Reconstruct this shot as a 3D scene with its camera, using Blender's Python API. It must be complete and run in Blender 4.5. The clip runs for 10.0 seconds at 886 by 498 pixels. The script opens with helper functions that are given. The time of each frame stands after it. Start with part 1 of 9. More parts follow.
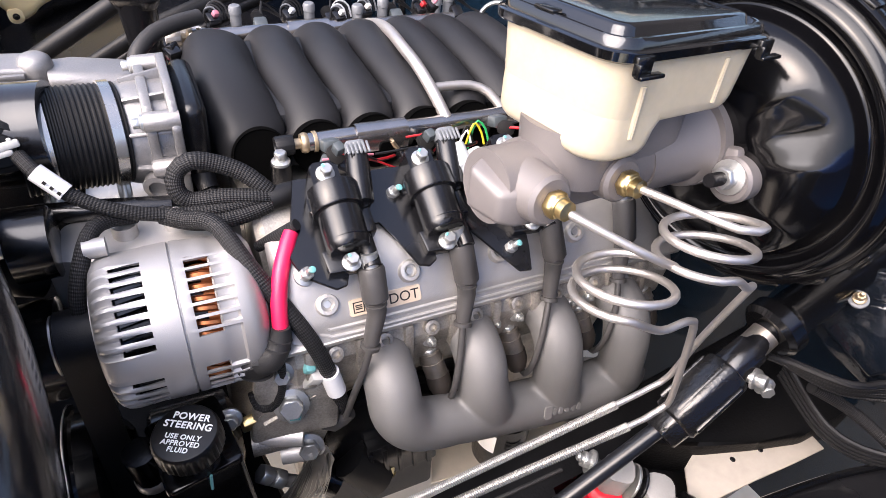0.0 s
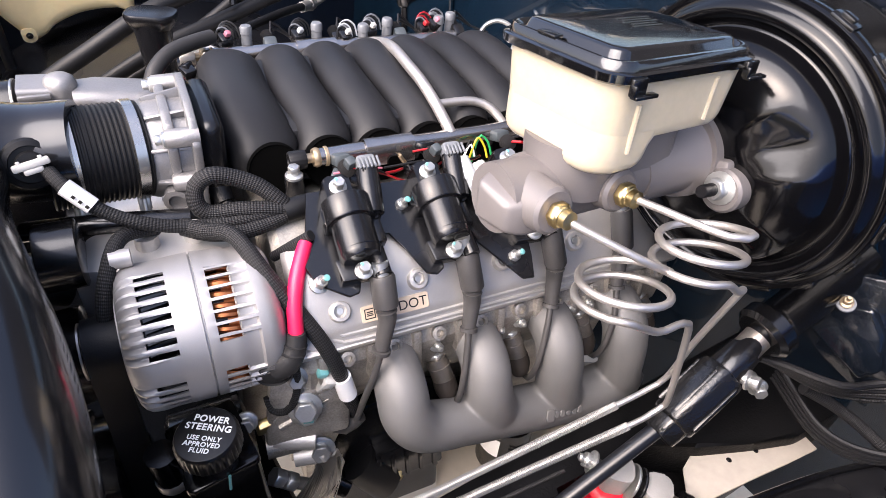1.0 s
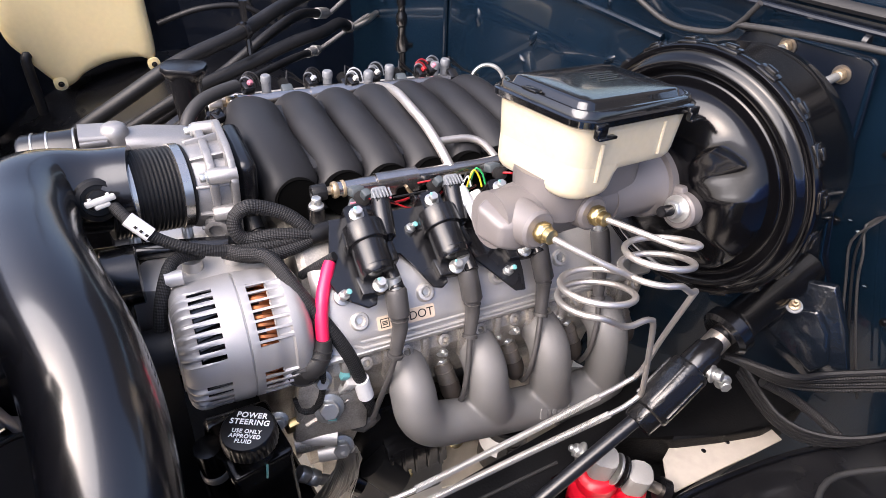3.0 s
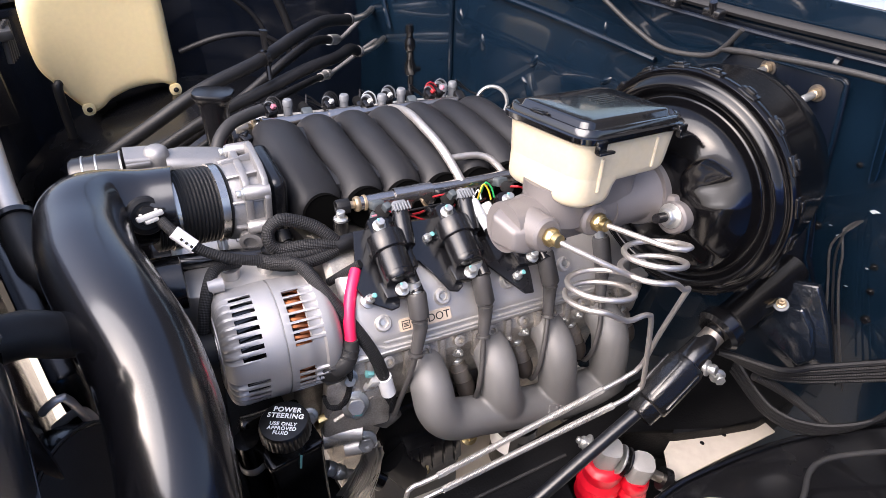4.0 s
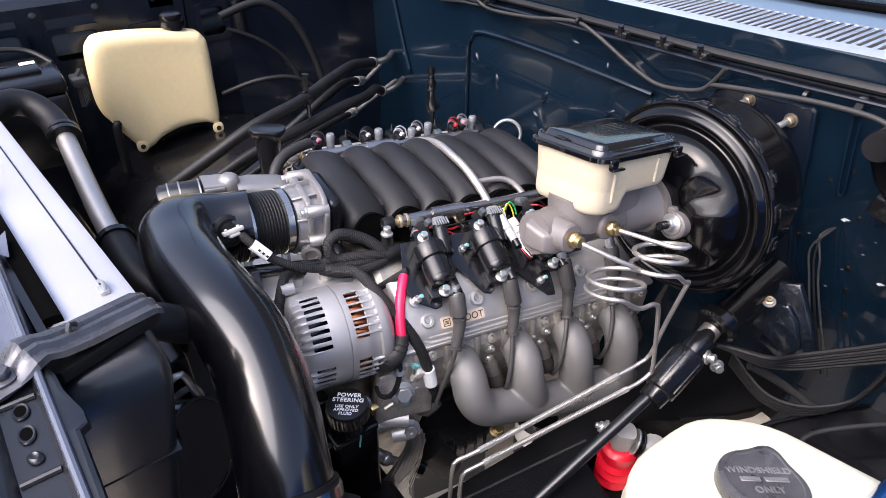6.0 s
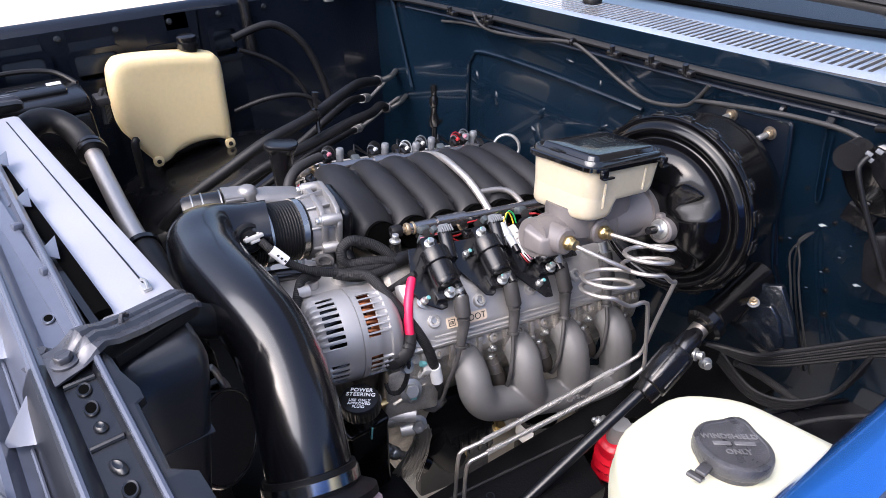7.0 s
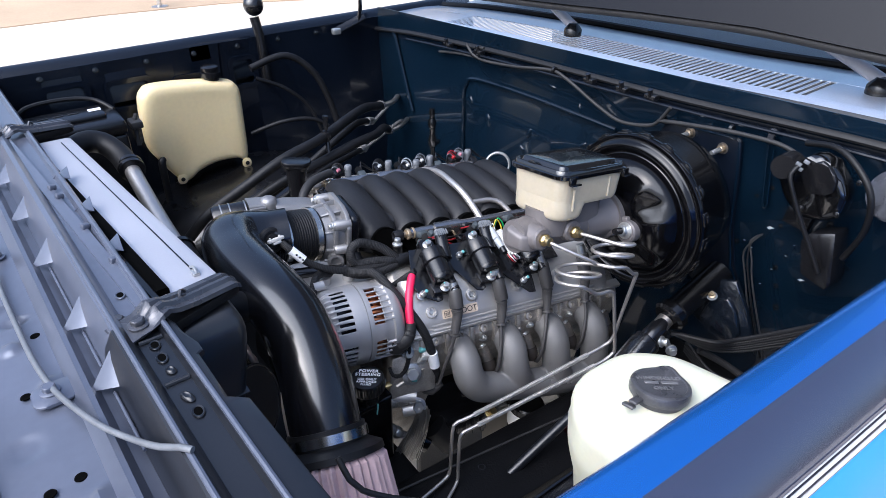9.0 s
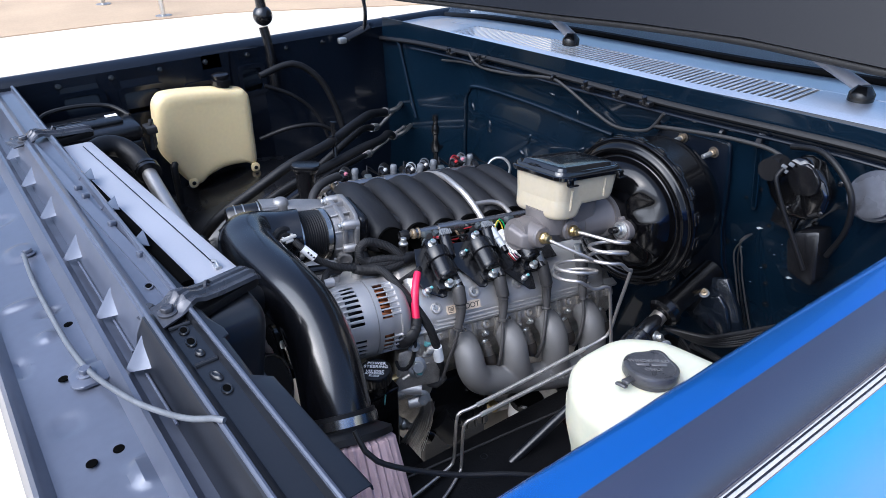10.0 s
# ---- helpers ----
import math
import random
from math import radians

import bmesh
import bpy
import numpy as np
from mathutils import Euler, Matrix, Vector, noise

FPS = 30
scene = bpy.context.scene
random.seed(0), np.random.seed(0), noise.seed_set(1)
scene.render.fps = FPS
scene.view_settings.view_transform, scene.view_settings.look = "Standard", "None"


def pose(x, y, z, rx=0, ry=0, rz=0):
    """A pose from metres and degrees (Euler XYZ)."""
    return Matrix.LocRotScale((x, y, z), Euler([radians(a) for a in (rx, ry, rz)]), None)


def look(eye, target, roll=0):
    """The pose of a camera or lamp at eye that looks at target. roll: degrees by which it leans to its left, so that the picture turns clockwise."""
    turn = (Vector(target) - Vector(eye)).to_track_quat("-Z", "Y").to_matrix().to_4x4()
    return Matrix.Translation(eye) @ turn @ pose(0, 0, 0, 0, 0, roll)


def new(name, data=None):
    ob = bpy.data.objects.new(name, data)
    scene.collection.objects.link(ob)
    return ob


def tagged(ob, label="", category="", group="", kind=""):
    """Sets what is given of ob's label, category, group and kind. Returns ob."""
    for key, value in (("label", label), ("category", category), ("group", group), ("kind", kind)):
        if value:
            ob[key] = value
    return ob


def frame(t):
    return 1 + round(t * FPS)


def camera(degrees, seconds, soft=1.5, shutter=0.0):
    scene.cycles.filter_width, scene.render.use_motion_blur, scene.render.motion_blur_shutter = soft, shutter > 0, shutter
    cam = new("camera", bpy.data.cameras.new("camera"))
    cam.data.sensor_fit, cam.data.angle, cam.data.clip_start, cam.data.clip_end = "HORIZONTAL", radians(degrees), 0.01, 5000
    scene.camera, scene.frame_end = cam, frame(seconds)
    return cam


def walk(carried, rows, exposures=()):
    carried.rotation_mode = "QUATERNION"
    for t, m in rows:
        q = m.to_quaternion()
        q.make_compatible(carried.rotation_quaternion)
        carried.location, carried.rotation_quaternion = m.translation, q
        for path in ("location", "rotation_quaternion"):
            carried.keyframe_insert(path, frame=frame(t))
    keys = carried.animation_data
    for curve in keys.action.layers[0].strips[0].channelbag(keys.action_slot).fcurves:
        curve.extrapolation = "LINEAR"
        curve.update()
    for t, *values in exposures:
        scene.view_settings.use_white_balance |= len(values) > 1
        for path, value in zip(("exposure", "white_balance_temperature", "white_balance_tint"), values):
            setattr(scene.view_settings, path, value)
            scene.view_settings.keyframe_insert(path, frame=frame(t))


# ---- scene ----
cam = camera(71.1, 10.0, soft=0.8)
PATH = [
    (0, (0.0390, -0.1124, 1.2791), (0.6652, 0.7648, 0.2359), 2.70),
    (0.5, (0.0260, -0.1192, 1.2873), (0.6602, 0.7655, 0.2553), 2.57),
    (1, (0.0150, -0.1274, 1.2997), (0.6569, 0.7621, 0.2766), 2.56),
    (1.5, (0.0040, -0.1411, 1.3151), (0.6535, 0.7546, 0.3023), 2.44),
    (2, (-0.0120, -0.1580, 1.3299), (0.6471, 0.7449, 0.3298), 2.21),
    (3.5, (-0.0780, -0.2177, 1.3879), (0.6118, 0.7096, 0.4318), 1.53),
    (4, (-0.1100, -0.2381, 1.4064), (0.5868, 0.7005, 0.4664), 1.07),
    (4.5, (-0.1460, -0.2576, 1.4236), (0.5592, 0.6916, 0.5008), 0.82),
    (5, (-0.1840, -0.2783, 1.4401), (0.5309, 0.6812, 0.5354), 0.58),
    (5.5, (-0.2130, -0.2966, 1.4521), (0.5078, 0.6727, 0.5627), 0.33),
    (7, (-0.2920, -0.3690, 1.4939), (0.4497, 0.6249, 0.6501), -0.08),
    (7.5, (-0.3090, -0.4008, 1.5101), (0.4357, 0.6012, 0.6786), -0.33),
    (8, (-0.3320, -0.4439, 1.5260), (0.4173, 0.5666, 0.7091), -0.47),
    (8.5, (-0.3530, -0.4764, 1.5383), (0.3984, 0.5409, 0.7317), -0.51),
    (9, (-0.3780, -0.5060, 1.5490), (0.3772, 0.5157, 0.7517), -0.52),
    (9.5, (-0.4020, -0.5286, 1.5597), (0.3568, 0.4965, 0.7702), -0.43),
    (10, (-0.4230, -0.5501, 1.5651), (0.3391, 0.4790, 0.7840), -0.45),
]
walk(cam, [(t, look(eye, target, roll)) for t, eye, target, roll in PATH],
     exposures=[(0, 1.58, 6450, 17), (2, 1.58, 6450, 17), (4, 1.50, 6400, 17), (5.5, 1.32, 6250, 17), (7.5, 1.08, 5900, 15), (10, 0.67, 5350, 10)])

# ---- light ----
world = bpy.data.worlds.new("sky")
scene.world = world
world.use_nodes = True
wn = world.node_tree
sky = wn.nodes.new("ShaderNodeTexSky")
sky.sky_type = "NISHITA"
sky.sun_disc = False
sky.sun_elevation = radians(50)
sky.sun_rotation = radians(-95.4)
sky.air_density, sky.dust_density = 1.0, 6.0
wn.nodes["Background"].inputs[1].default_value = 0.15
wn.links.new(sky.outputs[0], wn.nodes["Background"].inputs[0])
sun = new("sun", bpy.data.lights.new("sun", "SUN"))
sun.data.energy, sun.data.angle, sun.data.color = 2.3, radians(72), (1.0, 0.98, 0.95)
sun.matrix_world = look((-2.65, -0.25, 3.4), (0, 0, 0))


# ---- materials ----
def mat(name, col, rough=0.5, metal=0.0, var=0.15, scale=60.0, bump=0.0, bscale=400.0, coat=0.0, sub=0.0, rvar=0.12, crough=0.06):
    """A surface with stains at one scale and grain at a finer one."""
    m = bpy.data.materials.new(name)
    m.use_nodes = True
    nt = m.node_tree
    b = nt.nodes["Principled BSDF"]
    co = nt.nodes.new("ShaderNodeTexCoord")
    n1 = nt.nodes.new("ShaderNodeTexNoise")
    n1.inputs["Scale"].default_value = scale * 0.2
    n1.inputs["Detail"].default_value = 5
    n2 = nt.nodes.new("ShaderNodeTexNoise")
    n2.inputs["Scale"].default_value = bscale
    n2.inputs["Detail"].default_value = 3
    nt.links.new(co.outputs["Object"], n1.inputs["Vector"])
    nt.links.new(co.outputs["Object"], n2.inputs["Vector"])
    add = nt.nodes.new("ShaderNodeMath")
    add.operation = "MULTIPLY_ADD"
    add.inputs[1].default_value = 0.4
    nt.links.new(n2.outputs["Fac"], add.inputs[0])
    nt.links.new(n1.outputs["Fac"], add.inputs[2])
    ramp = nt.nodes.new("ShaderNodeValToRGB")
    e = ramp.color_ramp.elements
    e[0].position, e[1].position = 0.45, 0.95
    e[0].color = (*[c * (1 - var) for c in col], 1)
    e[1].color = (*[min(1, c * (1 + var)) for c in col], 1)
    nt.links.new(add.outputs[0], ramp.inputs[0])
    nt.links.new(ramp.outputs[0], b.inputs["Base Color"])
    rr = nt.nodes.new("ShaderNodeMapRange")
    rr.inputs["To Min"].default_value = max(0.02, rough - rvar)
    rr.inputs["To Max"].default_value = min(1.0, rough + rvar)
    nt.links.new(n1.outputs["Fac"], rr.inputs["Value"])
    nt.links.new(rr.outputs[0], b.inputs["Roughness"])
    b.inputs["Metallic"].default_value = metal
    b.inputs["Coat Weight"].default_value = coat
    b.inputs["Coat Roughness"].default_value = crough
    if sub:
        b.inputs["Subsurface Weight"].default_value = sub
        b.inputs["Subsurface Radius"].default_value = (0.012, 0.009, 0.005)
    if bump:
        bp = nt.nodes.new("ShaderNodeBump")
        bp.inputs["Strength"].default_value = bump
        bp.inputs["Distance"].default_value = 0.001
        nt.links.new(n2.outputs["Fac"], bp.inputs["Height"])
        nt.links.new(bp.outputs[0], b.inputs["Normal"])
    return m


def braid_mat(name, col, hi, strands, pitch, rough=0.55, metal=0.0):
    """Woven sleeve: two families of strands crossing on the tube's own coordinates."""
    m = mat(name, col, rough, metal)
    nt = m.node_tree
    b = nt.nodes["Principled BSDF"]
    uv = nt.nodes.new("ShaderNodeTexCoord")
    sep = nt.nodes.new("ShaderNodeSeparateXYZ")
    nt.links.new(uv.outputs["UV"], sep.inputs[0])

    def op(kind, a, c):
        n = nt.nodes.new("ShaderNodeMath")
        n.operation = kind
        for s, v in zip(n.inputs, (a, c)):
            if isinstance(v, (int, float)):
                s.default_value = v
            else:
                nt.links.new(v, s)
        return n.outputs[0]

    u = op("MULTIPLY", sep.outputs[0], strands * 2 * math.pi)
    v = op("MULTIPLY", sep.outputs[1], 2 * math.pi / pitch)
    w = op("MULTIPLY", op("SINE", op("ADD", u, v), 0), op("SINE", op("SUBTRACT", u, v), 0))
    ramp = nt.nodes.new("ShaderNodeValToRGB")
    ramp.color_ramp.elements[0].position, ramp.color_ramp.elements[1].position = 0.3, 0.9
    ramp.color_ramp.elements[0].color, ramp.color_ramp.elements[1].color = (*col, 1), (*hi, 1)
    f = op("MULTIPLY_ADD", w, 0.5)
    f.node.inputs[2].default_value = 0.5
    nt.links.new(f, ramp.inputs[0])
    nt.links.new(ramp.outputs[0], b.inputs["Base Color"])
    bp = nt.nodes.new("ShaderNodeBump")
    bp.inputs["Strength"].default_value = 0.6
    bp.inputs["Distance"].default_value = 0.0012
    nt.links.new(f, bp.inputs["Height"])
    nt.links.new(bp.outputs[0], b.inputs["Normal"])
    return m


ALU_CAST = mat("cast_aluminium", (0.54, 0.52, 0.495), 0.46, 0.7, 0.14, 90, 0.18, 1200)
ALU_BRIGHT = mat("bright_aluminium", (0.40, 0.39, 0.385), 0.46, 0.8, 0.12, 80, 0.16, 1200)
ALU_BLOCK = mat("block_aluminium", (0.36, 0.335, 0.30), 0.46, 0.75, 0.5, 130, 0.4, 420)
ALU_TB = mat("sand_cast_aluminium", (0.25, 0.245, 0.245), 0.42, 0.6, 0.16, 80, 0.35, 500)
ALU_ALT = mat("alternator_aluminium", (0.42, 0.407, 0.40), 0.48, 0.6, 0.1, 60, 0.14, 1400)
ZINC_CAST = mat("grey_casting", (0.165, 0.150, 0.145), 0.48, 0.35, 0.1, 70, 0.2, 1300)
COATED = mat("ceramic_coated_iron", (0.165, 0.162, 0.16), 0.6, 0.35, 0.12, 60, 0.22, 1500)
STEEL = mat("bare_steel", (0.62, 0.60, 0.57), 0.33, 1.0, 0.12, 120, 0.1, 900)
STAINLESS = mat("stainless_tube", (0.52, 0.49, 0.46), 0.46, 0.9, 0.08, 90)
CHROME = mat("chrome", (0.46, 0.455, 0.44), 0.2, 1.0, 0.04, 60, rvar=0.04)
BAND = mat("brushed_band_steel", (0.60, 0.57, 0.52), 0.27, 1.0, 0.1, 90, 0.05, 600, rvar=0.05)
BOLT = mat("zinc_bolt", (0.52, 0.525, 0.515), 0.38, 0.85, 0.15, 200)
SPRING = mat("zinc_spring_wire", (0.62, 0.61, 0.59), 0.35, 0.8, 0.1, 200)
RAIL = mat("polished_rail_steel", (0.40, 0.38, 0.365), 0.24, 0.97, 0.1, 120)
GOLD_ZINC = mat("gold_passivated_zinc", (0.42, 0.33, 0.22), 0.42, 0.8, 0.2, 200)
BRASS = mat("brass", (0.60, 0.46, 0.22), 0.34, 1.0, 0.12, 200)
COPPER = mat("copper_winding", (0.42, 0.15, 0.06), 0.35, 0.9, 0.3, 400)
BLACK_MATT = mat("matt_black_plastic", (0.0125, 0.0125, 0.0138), 0.48, 0, 0.2, 60, 0.2, 1400, rvar=0.06)
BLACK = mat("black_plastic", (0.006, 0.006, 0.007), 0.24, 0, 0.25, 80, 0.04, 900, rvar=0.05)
CAP_BLACK = mat("moulded_black_cap", (0.004, 0.004, 0.0045), 0.3, 0, 0.2, 60, 0.05, 900, rvar=0.05)
TANK_BLACK = mat("glossy_black_tank", (0.003, 0.003, 0.0035), 0.15, 0, 0.2, 40, 0.03, 300, rvar=0.04)
# black tank plastic with its base greyed to carry the pale sheen
END_TANK = mat("sheen_grey_tank_plastic", (0.013, 0.0135, 0.0155), 0.34, 0, 0.25, 30, 0.1, 300, coat=0.35, rvar=0.06, crough=0.12)
BOOT = mat("baked_brown_rubber", (0.030, 0.024, 0.020), 0.55, 0, 0.4, 160, 0.3, 600)
PRINT_WHITE = mat("white_print", (0.9, 0.9, 0.9), 0.5)
RUBBER = mat("black_rubber", (0.006, 0.006, 0.0068), 0.48, 0, 0.3, 80, 0.2, 700)
RUBBER_GREY = mat("grey_rubber", (0.026, 0.0255, 0.026), 0.52, 0, 0.2, 90, 0.2, 700)
GLOSS_BLACK = mat("gloss_black_paint", (0.003, 0.003, 0.0035), 0.22, 0, 0.2, 30, 0.04, 300, coat=0.35, rvar=0.05)
SATIN_BLACK = mat("satin_black_paint", (0.006, 0.006, 0.007), 0.26, 0, 0.25, 30, 0.12, 260, coat=0.6, crough=0.12)
PIPE_BLACK = mat("powder_coated_pipe", (0.004, 0.004, 0.005), 0.26, 0, 0.2, 20, 0.0, 900, coat=1.0, rvar=0.03, crough=0.15)
NAVY = mat("navy_paint", (0.0024, 0.0074, 0.0150), 0.22, 0, 0.25, 12, 0.5, 18, coat=0.4, rvar=0.05, crough=0.04)
NAVY_DARK = mat("dark_navy_paint", (0.003, 0.005, 0.010), 0.24, 0, 0.25, 12, 0.06, 160, coat=0.1, rvar=0.06)
BLUE = mat("blue_metallic_paint", (0.028, 0.18, 0.62), 0.26, 0.75, 0.08, 10, 0.02, 900, coat=1.0, rvar=0.03)
SKY_BLUE = mat("bright_blue_paint", (0.0, 0.27, 0.90), 0.5, 0.0, 0.05, 10, 0.02, 900, coat=0.12, rvar=0.03)
SLATE = mat("slate_reflection_tone", (0.10, 0.108, 0.16), 0.22, 0.75, 0.1, 10, 0.02, 900, coat=1.0, rvar=0.03)
# cowl colour is pale silver-blue to hold the bright sky reflection
COWL_SHEEN = mat("sky_sheen_cowl_paint", (0.70, 0.74, 0.82), 0.34, 0.75, 0.15, 14, 0.03, 300, coat=0.5)
BOOSTER = mat("black_enamel", (0.002, 0.002, 0.0025), 0.13, 0, 0.2, 30, 0.03, 300, rvar=0.03)
LID = mat("polished_black_plastic", (0.003, 0.003, 0.0034), 0.14, 0, 0.2, 30, 0.03, 300, coat=1.0, rvar=0.03)
PIPE_BLACK.node_tree.nodes["Principled BSDF"].inputs["Specular IOR Level"].default_value = 0.25
BOOSTER.node_tree.nodes["Principled BSDF"].inputs["Specular IOR Level"].default_value = 0.4
# near black: puts the shade of recesses and holes into colour; also the foam strip
VOID = mat("shade_and_foam_black", (0.0008, 0.0008, 0.0008), 0.95, 0, 0.2, 30, rvar=0.02)
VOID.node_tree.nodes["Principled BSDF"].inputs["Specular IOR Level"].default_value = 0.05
HEAT = mat("heat_stained_steel", (0.25, 0.225, 0.20), 0.42, 0.85, 0.45, 160, 0.15, 900)
HOOD = mat("dark_satin_hood_paint", (0.006, 0.0065, 0.009), 0.42, 0, 0.2, 10, 0.04, 200, coat=0.0)
PRESSED = mat("dull_pressed_steel", (0.075, 0.077, 0.088), 0.28, 0.5, 0.35, 70, 0.3, 120)
SILVER = mat("silver_stripe", (0.62, 0.63, 0.66), 0.3, 0.5, 0.05, 10)
SUPPORT = mat("grey_satin_primer", (0.095, 0.105, 0.140), 0.30, 0.25, 0.15, 20, 0.02, 60, coat=0.6, rvar=0.05, crough=0.16)
RAD = mat("radiator_aluminium", (0.50, 0.50, 0.54), 0.42, 0.5, 0.06, 20, 0.1, 300)
CREAM = mat("cream_plastic", (0.73, 0.60, 0.34), 0.38, 0, 0.09, 10, 0.03, 90, sub=0.35)
IVORY = mat("ivory_plastic", (0.57, 0.56, 0.43), 0.4, 0, 0.06, 14, 0.08, 160, sub=0.35)
RES_IVORY = mat("fluid_reservoir_plastic", (0.44, 0.385, 0.285), 0.34, 0, 0.1, 40, 0.06, 160, sub=0.3)
RED = mat("red_sleeve", (0.70, 0.012, 0.075), 0.4, 0, 0.1, 90)
RED_BOOT = mat("red_polyurethane", (0.55, 0.006, 0.02), 0.35, 0, 0.12, 60)
WHITE = mat("white_label", (0.86, 0.86, 0.86), 0.45, 0, 0.05, 90)
WHITE_PLASTIC = mat("white_connector", (0.50, 0.49, 0.465), 0.4, 0, 0.15, 200)
TAN = mat("tan_label", (0.58, 0.47, 0.36), 0.45, 0, 0.06, 90)
CLIP_GREY = mat("pale_grey_clip_plastic", (0.13, 0.138, 0.15), 0.4, 0, 0.2, 200)
CAST_BLACK = mat("rough_black_casting", (0.006, 0.006, 0.0065), 0.26, 0, 0.3, 80, 1.0, 260, coat=0.5)
CAST_BLUE = mat("lumpy_dark_blue_paint", (0.004, 0.006, 0.010), 0.2, 0, 0.3, 60, 1.0, 90, coat=0.3, rvar=0.05)
CAP_GREY = mat("grey_snap_cap_plastic", (0.050, 0.049, 0.052), 0.3, 0, 0.45, 160, 0.5, 500)
WIPER_GREY = mat("grey_satin_wiper_paint", (0.42, 0.42, 0.46), 0.4, 0, 0.15, 40)
# letters coloured lighter than the cap for the glints on their tops
CAP_GLINT = mat("glint_grey_letter_tops", (0.13, 0.128, 0.132), 0.32, 0, 0.3, 160)
NYLON = mat("white_nylon", (0.27, 0.265, 0.26), 0.45, 0, 0.1, 60)
LEAD = mat("grey_lead_rubber", (0.048, 0.0455, 0.0445), 0.5, 0, 0.25, 90, 0.2, 700)
PLUG_PALE = mat("pale_grey_plug", (0.36, 0.38, 0.40), 0.4, 0, 0.15, 200)
PRINT = mat("black_print", (0.01, 0.01, 0.01), 0.5)
TEAL = mat("teal_paint_dab", (0.15, 0.40, 0.40), 0.4)
YELLOW = mat("yellow_wire", (0.65, 0.5, 0.03), 0.4)
GREEN = mat("green_wire", (0.02, 0.35, 0.1), 0.4)
WIRE_RED = mat("red_wire", (0.30, 0.008, 0.012), 0.4)
WIRE_BLUE = mat("blue_wire", (0.02, 0.06, 0.4), 0.4)
PINK = mat("pink_wire", (0.42, 0.15, 0.20), 0.4)
GLASSY = mat("windshield_glass", (0.86, 0.92, 0.92), 0.04, 0, 0.03, 10, rvar=0.02)
GLASSY.node_tree.nodes["Principled BSDF"].inputs["Transmission Weight"].default_value = 1.0
DASH = mat("grey_dashboard", (0.42, 0.43, 0.46), 0.6, 0, 0.1, 12)
BEAM_BLACK = mat("semi_gloss_black_enamel", (0.008, 0.009, 0.012), 0.30, 0, 0.25, 24, 0.06, 220, coat=0.12, rvar=0.06)
CONCRETE = mat("pale_concrete", (0.62, 0.55, 0.45), 0.85, 0, 0.12, 8, 0.4, 60)
FLOOR = mat("dusty_concrete", (0.42, 0.38, 0.33), 0.85, 0, 0.18, 16, 0.4, 60)
FILTER = mat("filter_cotton", (0.52, 0.37, 0.37), 0.75, 0, 0.15, 200, 0.5, 1200)
BRAID = braid_mat("braided_sleeve", (0.0025, 0.0025, 0.0028), (0.032, 0.032, 0.034), 13, 0.0065)
STRAP = braid_mat("braided_ground_strap", (0.22, 0.2, 0.18), (0.7, 0.68, 0.64), 14, 0.006, 0.35, 0.9)

for m_, lvl in ((RUBBER, 0.3), (RUBBER_GREY, 0.3), (BLACK_MATT, 0.27), (BRAID, 0.25), (NAVY, 0.18), (NAVY_DARK, 0.35), (SATIN_BLACK, 0.4), (HOOD, 0.2)):
    m_.node_tree.nodes["Principled BSDF"].inputs["Specular IOR Level"].default_value = lvl
FLAT_BLACK = mat("flat_black_undercoat", (0.003, 0.003, 0.0034), 0.42, 0, 0.3, 60, 0.6, 260)
FLAT_BLACK.node_tree.nodes["Principled BSDF"].inputs["Specular IOR Level"].default_value = 0.16

# ---- mesh tools ----
W = Matrix.Identity(4)
ENG = pose(0.30, 0.28, 0.65, 0, 5, -9)  # the engine leans back and sits askew in the bay
BASE = {}


def T(x, y, z):
    return Matrix.Translation((x, y, z))


def thing(name, label, category, F=W, base=(0, 0, 0), group="", kind=""):
    ob = new(name)
    ob.empty_display_size = 0.02
    ob.matrix_world = F @ T(*base)
    BASE[ob.name] = Vector(base)
    return tagged(ob, label, category, group, kind)


def finish(name, bm, material, shift, angle=38):
    bmesh.ops.recalc_face_normals(bm, faces=bm.faces)
    me = bpy.data.meshes.new(name)
    bm.to_mesh(me)
    bm.free()
    me.transform(T(*(-Vector(shift))))
    for p in me.polygons:
        p.use_smooth = True
    me.set_sharp_from_angle(angle=radians(angle))
    me.materials.append(material)
    return me


def part(name, bm, material, parent, label="", angle=38):
    b = BASE[parent.name]
    ob = new(name, finish(name, bm, material, b, angle))
    ob.parent = parent
    BASE[ob.name] = b
    return tagged(ob, label)


def solid(name, bm, material, label, category, F=W, base=(0, 0, 0), group="", kind="", angle=38):
    ob = new(name, finish(name, bm, material, base, angle))
    ob.matrix_world = F @ T(*base)
    BASE[ob.name] = Vector(base)
    return tagged(ob, label, category, group, kind)


def B():
    return bmesh.new()


def spline(pts, step=0.012):
    """Points along a smooth curve through pts."""
    P = [Vector(p) for p in pts]
    if len(P) == 2:
        return P, [0.0, 1.0]
    out, par = [], []
    for i in range(len(P) - 1):
        p0, p1, p2 = P[max(i - 1, 0)], P[i], P[i + 1]
        p3 = P[min(i + 2, len(P) - 1)]
        n = max(2, min(14, int((p2 - p1).length / step)))
        for k in range(n):
            t = k / n
            out.append(0.5 * ((2 * p1) + (p2 - p0) * t + (2 * p0 - 5 * p1 + 4 * p2 - p3) * t * t + (3 * p1 - p0 - 3 * p2 + p3) * t ** 3))
            par.append(i + t)
    out.append(P[-1])
    par.append(len(P) - 1)
    return out, par


